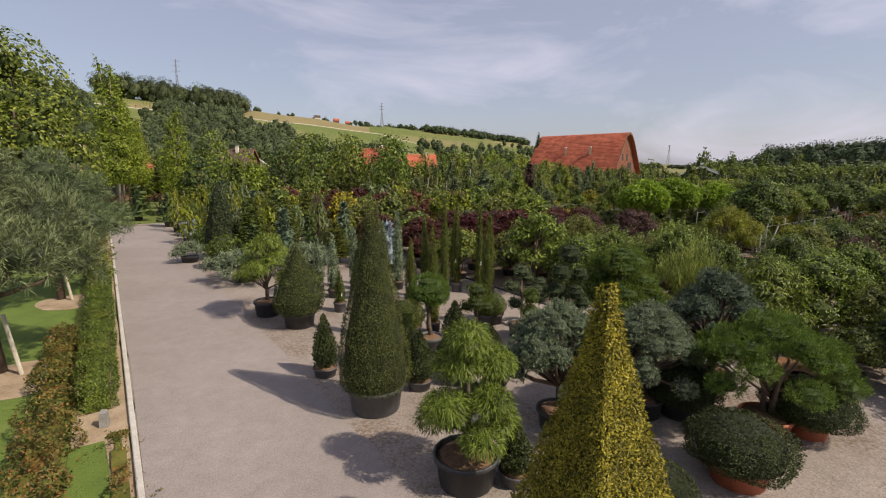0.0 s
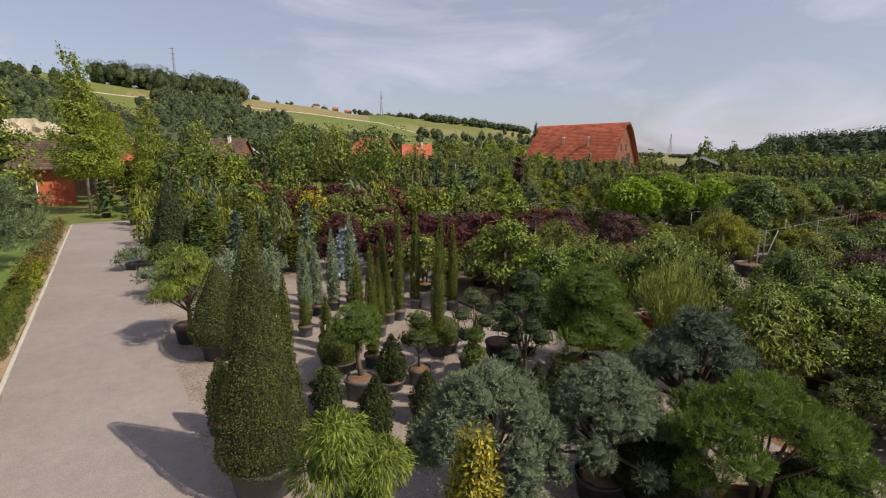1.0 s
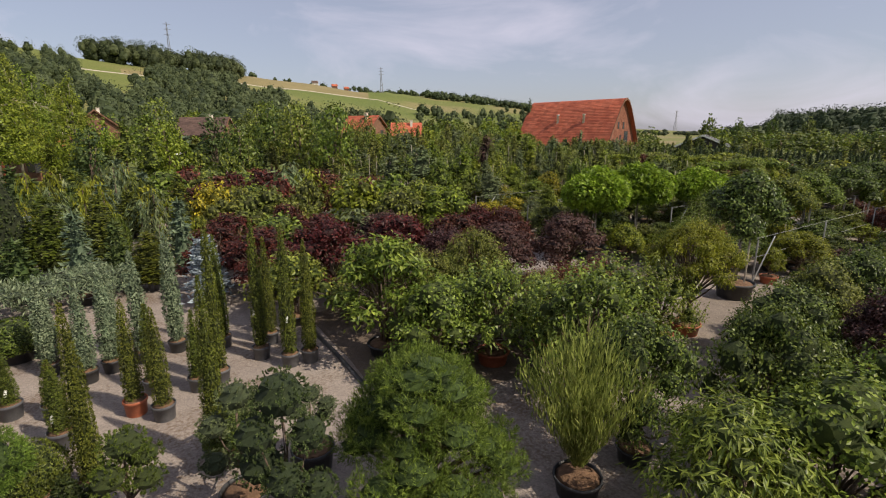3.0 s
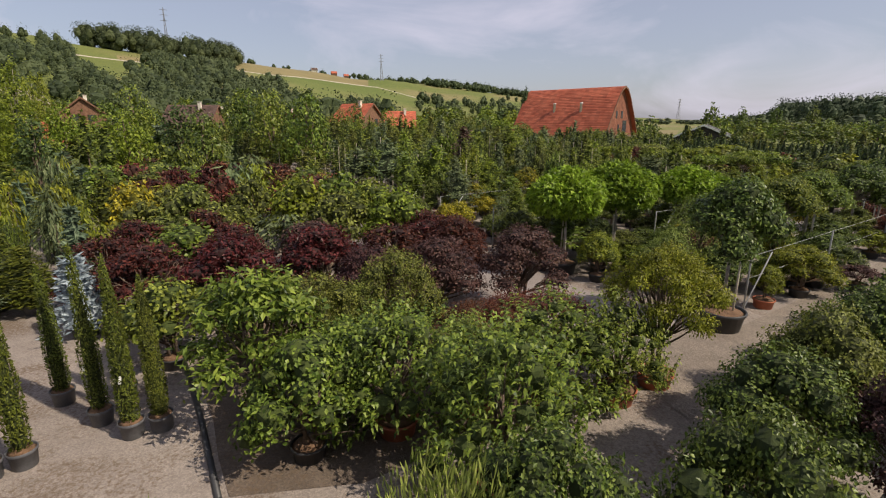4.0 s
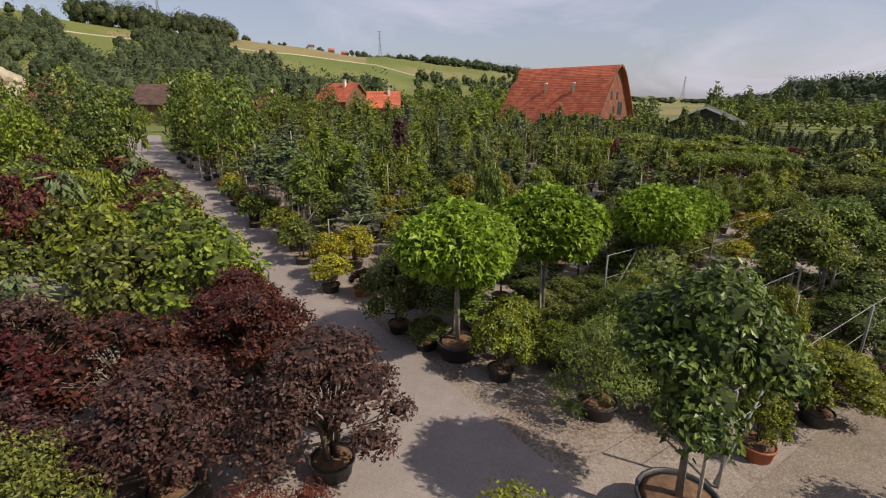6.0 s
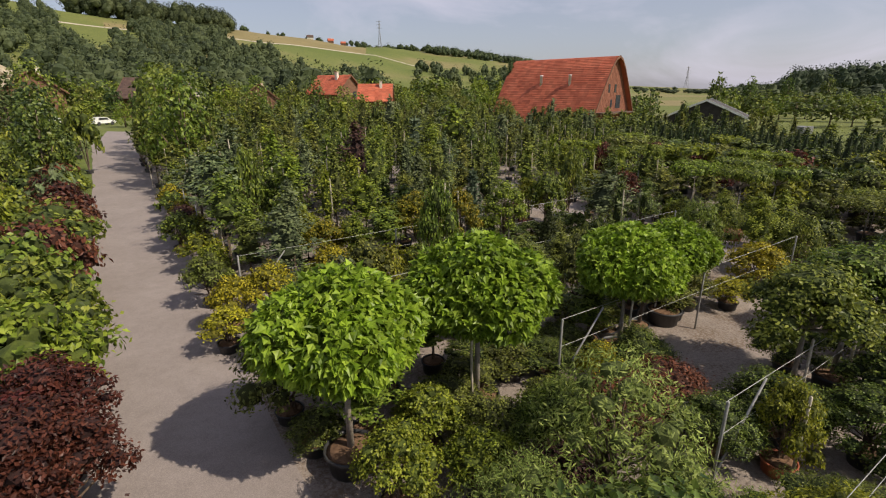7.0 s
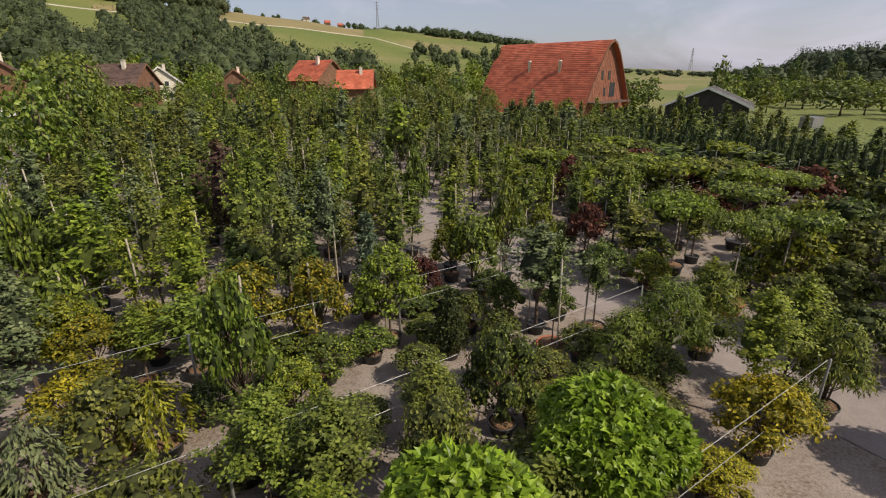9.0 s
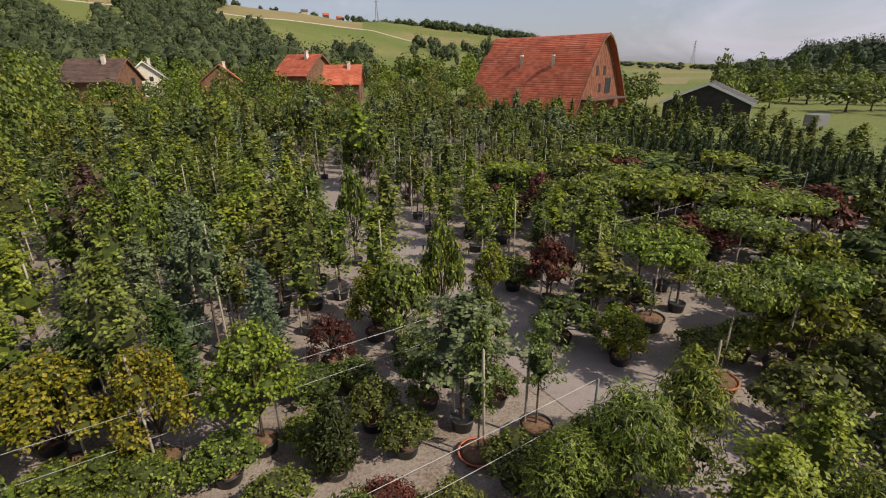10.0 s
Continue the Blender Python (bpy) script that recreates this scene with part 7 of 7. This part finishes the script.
# ---- trees of the middle distance ----
def clump_tree(name, mat, h, r, seed, count, leaf, slim=1.0):
    rand = r_(seed)
    lobes = scatter_lobes(20, r * 0.75, h * 0.28, h * 0.86, r * 0.3, r * 0.46, rand, 0.95)
    t = Mesh()
    limb_tree(t, h * 0.7, lobes[::5], 0.03 * h, 6)
    return crown(name, mat, lobes, count, leaf, leaf * 0.7, 0.2, 0.4, 0.0), t.mesh("trunk", BARK, True)


MID = [(GREEN, 10, 3.6, 101), (GREEN_DEEP, 11, 3.4, 102), (OLIVE, 10, 3.8, 103), (CONIFER, 12, 2.8, 104), (GREEN_FRESH, 10, 3.5, 105)]
MID_NEAR = [clump_tree("crown", mat, h, r, s, 1300, 0.5) for mat, h, r, s in MID]
MID_FAR = [clump_tree("crown", mat, h, r, s, 360, 1.1) for mat, h, r, s in MID]


def mid_tree(x, y, h, w, k, label="leafy tree among the houses", group="trees round the houses"):
    e = thing("tree", x, y, height(x, y) - 0.1, (x * 37 + y * 11) % 360, label, "tree", group)
    c, t = (MID_NEAR if math.hypot(x - 12, y - 20) < 105 else MID_FAR)[k]
    s = h / MID[k][1]
    part("trunk", t, e, sized(0, 0, 0, w, w, s))
    part("crown", c, e, sized(0, 0, 0, w, w, s))


rand = random.Random(21)
SPOTS = [h[:2] for h in HOMES] + [(-58.5, 108.5), (-54, 112), (-64, 112.5)]


def hides(x, y):
    """Whether a tree at x, y would stand before one of the houses, as seen from two points of the camera's path."""
    for hx, hy in SPOTS:
        for ex, ey in ((9, 14), (17, 28)):
            dx, dy = hx - ex, hy - ey
            far = math.hypot(dx, dy)
            along_it = ((x - ex) * dx + (y - ey) * dy) / far
            if 30 < along_it < far + 3 and abs((x - ex) * dy - (y - ey) * dx) / far < 6.5:
                return True
    return False


for i in range(250):
    b, d = rand.uniform(-58, 12), rand.uniform(78, 225)
    x, y = along(b, d)
    u, v = -0.57 * x + 0.822 * y, 0.822 * x + 0.57 * y
    if (17 < v < 26 and u < 106) or abs(x - 36) + abs(y - 118) < 24 or any((x - p) ** 2 + (y - q) ** 2 < 75 for p, q in SPOTS):
        continue
    h = (4.2 + 0.052 * (d - 78)) * rand.uniform(0.7, 1.12)
    # kept low to fit the camera's view of the houses
    if hides(x, y):
        h = min(h, 4.4 + 0.012 * d) * rand.uniform(0.8, 1.0)
    mid_tree(x, y, h, h * rand.uniform(0.085, 0.12), rand.choice((0, 0, 1, 4, 2, 3)))
# tall trees along the second drive, lower ones among the rows
for u, v, h, k in ((46, 6.5, 6.0, 3), (52, 12, 6.5, 4), (44, 24.2, 7.4, 0), (48, 25.5, 8.2, 1), (53, 24.0, 8.0, 0), (58, 25.2, 8.6, 0), (64, 24.5, 9.0, 1), (70, 25.5, 9.2, 0), (54, 16.2, 7.5, 3), (47, 16.8, 6.4, 1), (61, 11, 7, 0), (69, 7, 7.5, 4), (76, 12, 9, 3), (82, 14, 10, 0), (78, 26, 9.6, 2),
                   (57, 33, 5.2, 1), (66, 35, 5.4, 1), (72, 41, 5.2, 0), (79, 36, 6.0, 1), (64, 48, 5.2, 0), (70, 55, 5.6, 1), (77, 49, 7.0, 0), (84, 44, 7.6, 2), (90, 40, 8.6, 0), (92, 50, 8.8, 1)):
    mid_tree(*at(u, v), h, h * 0.078, k, "taller leafy tree among the nursery rows", "taller trees in the rows")
for b, d, h in ((-1.8, 108, 13), ):
    x, y = along(b + 8.2, d)
    e = thing("poplar", x, y, height(x, y), 0, "slim dark columnar poplar beside the barn", "tree")
    part("crown", clipped("crown", CONIFER, [(0.5, 0.4), (2, 1.1), (6, 1.2), (10, 0.7), (12.6, 0.05)], 2200, 0.35, 0.3, 0.1, 0.75), e)
    m = Mesh()
    m.tube([(0, 0, 0), (0, 0, 3)], [0.2, 0.15], 8)
    part("trunk", m.mesh("trunk", BARK), e)
for i in range(46):
    b, d = rand.uniform(27, 47), rand.uniform(140, 250)
    x, y = along(b, d)
    mid_tree(x, y, rand.uniform(6, 8.5), rand.uniform(0.75, 1.1), rand.choice((0, 1, 2)), "round orchard tree in the meadow", "orchard trees")
for b, d, h in ((15.8, 128, 8), (16.8, 120, 7.5), (17.6, 133, 9), (19.2, 120, 6.5), (18.4, 142, 9), (20.0, 135, 8), (21.3, 140, 9), (18.6, 150, 8), (27.3, 190, 14), (28.2, 196, 10), (17.8, 160, 9), (30, 260, 14), (33, 270, 15), (36, 260, 14)):
    mid_tree(*along(b, d), h, 0.8, 1, "dark tree beyond the meadow", "trees beyond the meadow")


# ---- far woods ----
def wood(name, mat, stretches, seed, label, tall=(18, 27), sprays=70, fine=0.085, wide=(0.45, 0.7)):
    """A wood of many rounded crowns over stretches (bearing from, to, distance from, to, count[, least and greatest height])."""
    rand = r_(seed)
    m = Mesh()
    lobes = [(0, 0, 0.64, 0.4, 0.4, 0.36), (0.24, 0.12, 0.5, 0.32, 0.32, 0.3), (-0.22, 0.16, 0.54, 0.32, 0.32, 0.3), (0.03, -0.27, 0.48, 0.33, 0.33, 0.3), (-0.2, -0.18, 0.36, 0.34, 0.34, 0.3), (0.08, 0.05, 0.2, 0.36, 0.36, 0.26)]
    t = Mesh()
    for q in lobes:
        lump(t, q, 0.64, 6, 4)
    tv = np.concatenate(t.v)
    for b0, b1, d0, d1, n, *size in stretches:
        for i in range(n):
            b, d = rand.uniform(b0, b1), math.sqrt(rand.uniform(d0 * d0, d1 * d1))
            x, y = along(b, d)
            h = rand.uniform(*(size or tall))
            w = h * rand.uniform(*wide)
            a = rand.uniform(0, 6.28)
            turn = np.array([[math.cos(a), math.sin(a), 0], [-math.sin(a), math.cos(a), 0], [0, 0, 1]])
            foot = np.array([x, y, height(x, y) - 0.1 * h])
            jig = np.array(lobes) + rand.normal(0, 0.035, (len(lobes), 6))
            q = tv * (1 + rand.normal(0, 0.04, (len(tv), 1)))
            m.add((q * np.array([w, w, h])) @ turn + foot, t.f)
            p, nn = on_lobes(jig, sprays, 0.15, rand, -0.4)
            leaves(m, (p * np.array([w * 1.04, w * 1.04, h * 1.02])) @ turn + foot, nn @ turn, h * fine, h * fine * 0.8, 0.7, 0.1, 0.2, rand)
    return tagged(new(name, m.mesh(name, mat)), label, "wood", kind="stuff")


wood("hillside_wood", FOREST, [(-62, -46.5, 200, 690, 150), (-46.5, -38.8, 262, 700, 120), (-38.8, -37.2, 200, 700, 40), (-37.2, -33.0, 200, 420, 62), (-37.0, -36.0, 470, 520, 5), (-33.0, -31.5, 200, 560, 34), (-31.5, -23.2, 200, 690, 220),
     (-23.2, -8, 190, 330, 130), (-23.2, -19, 330, 580, 44), (-19, -15.5, 330, 470, 22), (-12, -8, 420, 560, 10), (-4, 3, 470, 700, 26), (3, 12, 560, 860, 40)], 201, "mixed wood climbing the hillside", (10, 19), 100, 0.066, (0.5, 0.85))
wood("hilltop_wood", FOREST, [(-36.3, -35.4, 735, 755, 4, 24, 31), (-34.7, -29.4, 725, 775, 44, 25, 33), (-30, -28.4, 730, 770, 10, 20, 26), (-27.9, -23.2, 725, 775, 36, 22, 30), (-23.4, -22.6, 730, 760, 5, 16, 22)], 202, "beech wood on the hill's crest", (24, 32), 460, 0.05, (0.55, 0.8))
wood("ridge_wood", FOREST, [(-22.0, -21.4, 800, 815, 2, 10, 14), (-19.5, -17.6, 815, 840, 6, 5, 8), (-15.8, -9.5, 880, 930, 14, 7, 13), (-10.5, -3.5, 975, 1060, 90, 9, 15), (-3.5, 9, 940, 1060, 170, 12, 18)], 203, "hazy wood along the far ridge", (12, 20), 90, 0.07, (0.7, 1.1))
wood("valley_wood", FOREST_DARK, [(28, 32.6, 560, 680, 70, 8, 11), (32.2, 33.2, 520, 640, 26, 12, 17), (33.0, 36, 520, 640, 80, 18, 25), (36, 54, 520, 640, 210, 21, 27)], 204, "dark wood rising at the valley's edge", (18, 28), 120, 0.06, (0.5, 0.8))
wood("field_trees", FOREST, [(29, 52, 290, 420, 110, 8, 14)], 206, "light green trees along the meadow's edge", (7, 12), 110, 0.06, (0.7, 1.0))
wood("plain_hedges", FOREST_DARK, [(12, 33, 640, 760, 90)], 205, "low dark tree lines across the plain", (4, 6.5), 60, 0.085, (1.3, 2.2))


def sand_face(b0, b1, d, low, high):
    """An old sand quarry: a pale broken face cut into the slope."""
    m = Mesh()
    rows, cols = 9, 40
    verts = []
    for j in range(rows + 1):
        for i in range(cols + 1):
            b = b0 + (b1 - b0) * i / cols
            end = math.sin(math.pi * i / cols) ** 0.6
            x, y = along(b, d + 1.6 * j + 5 * noise.noise((i * 0.35, j * 0.5, 4.0)))
            z = height(*along(b, d)) + low + (high - low) * end * j / rows + 1.2 * noise.noise((i * 0.6, j * 0.8, 1.0))
            verts.append((x, y, z))
    m.add(verts, [(k, k + 1, k + cols + 2, k + cols + 1) for j in range(rows) for k in range(j * (cols + 1), j * (cols + 1) + cols)])
    tagged(new("sand_quarry", m.mesh("sand_quarry", SAND)), "pale sandstone face of an old quarry on the slope", "quarry", kind="structure")


sand_face(-49.5, -39.2, 240, -2, 14)
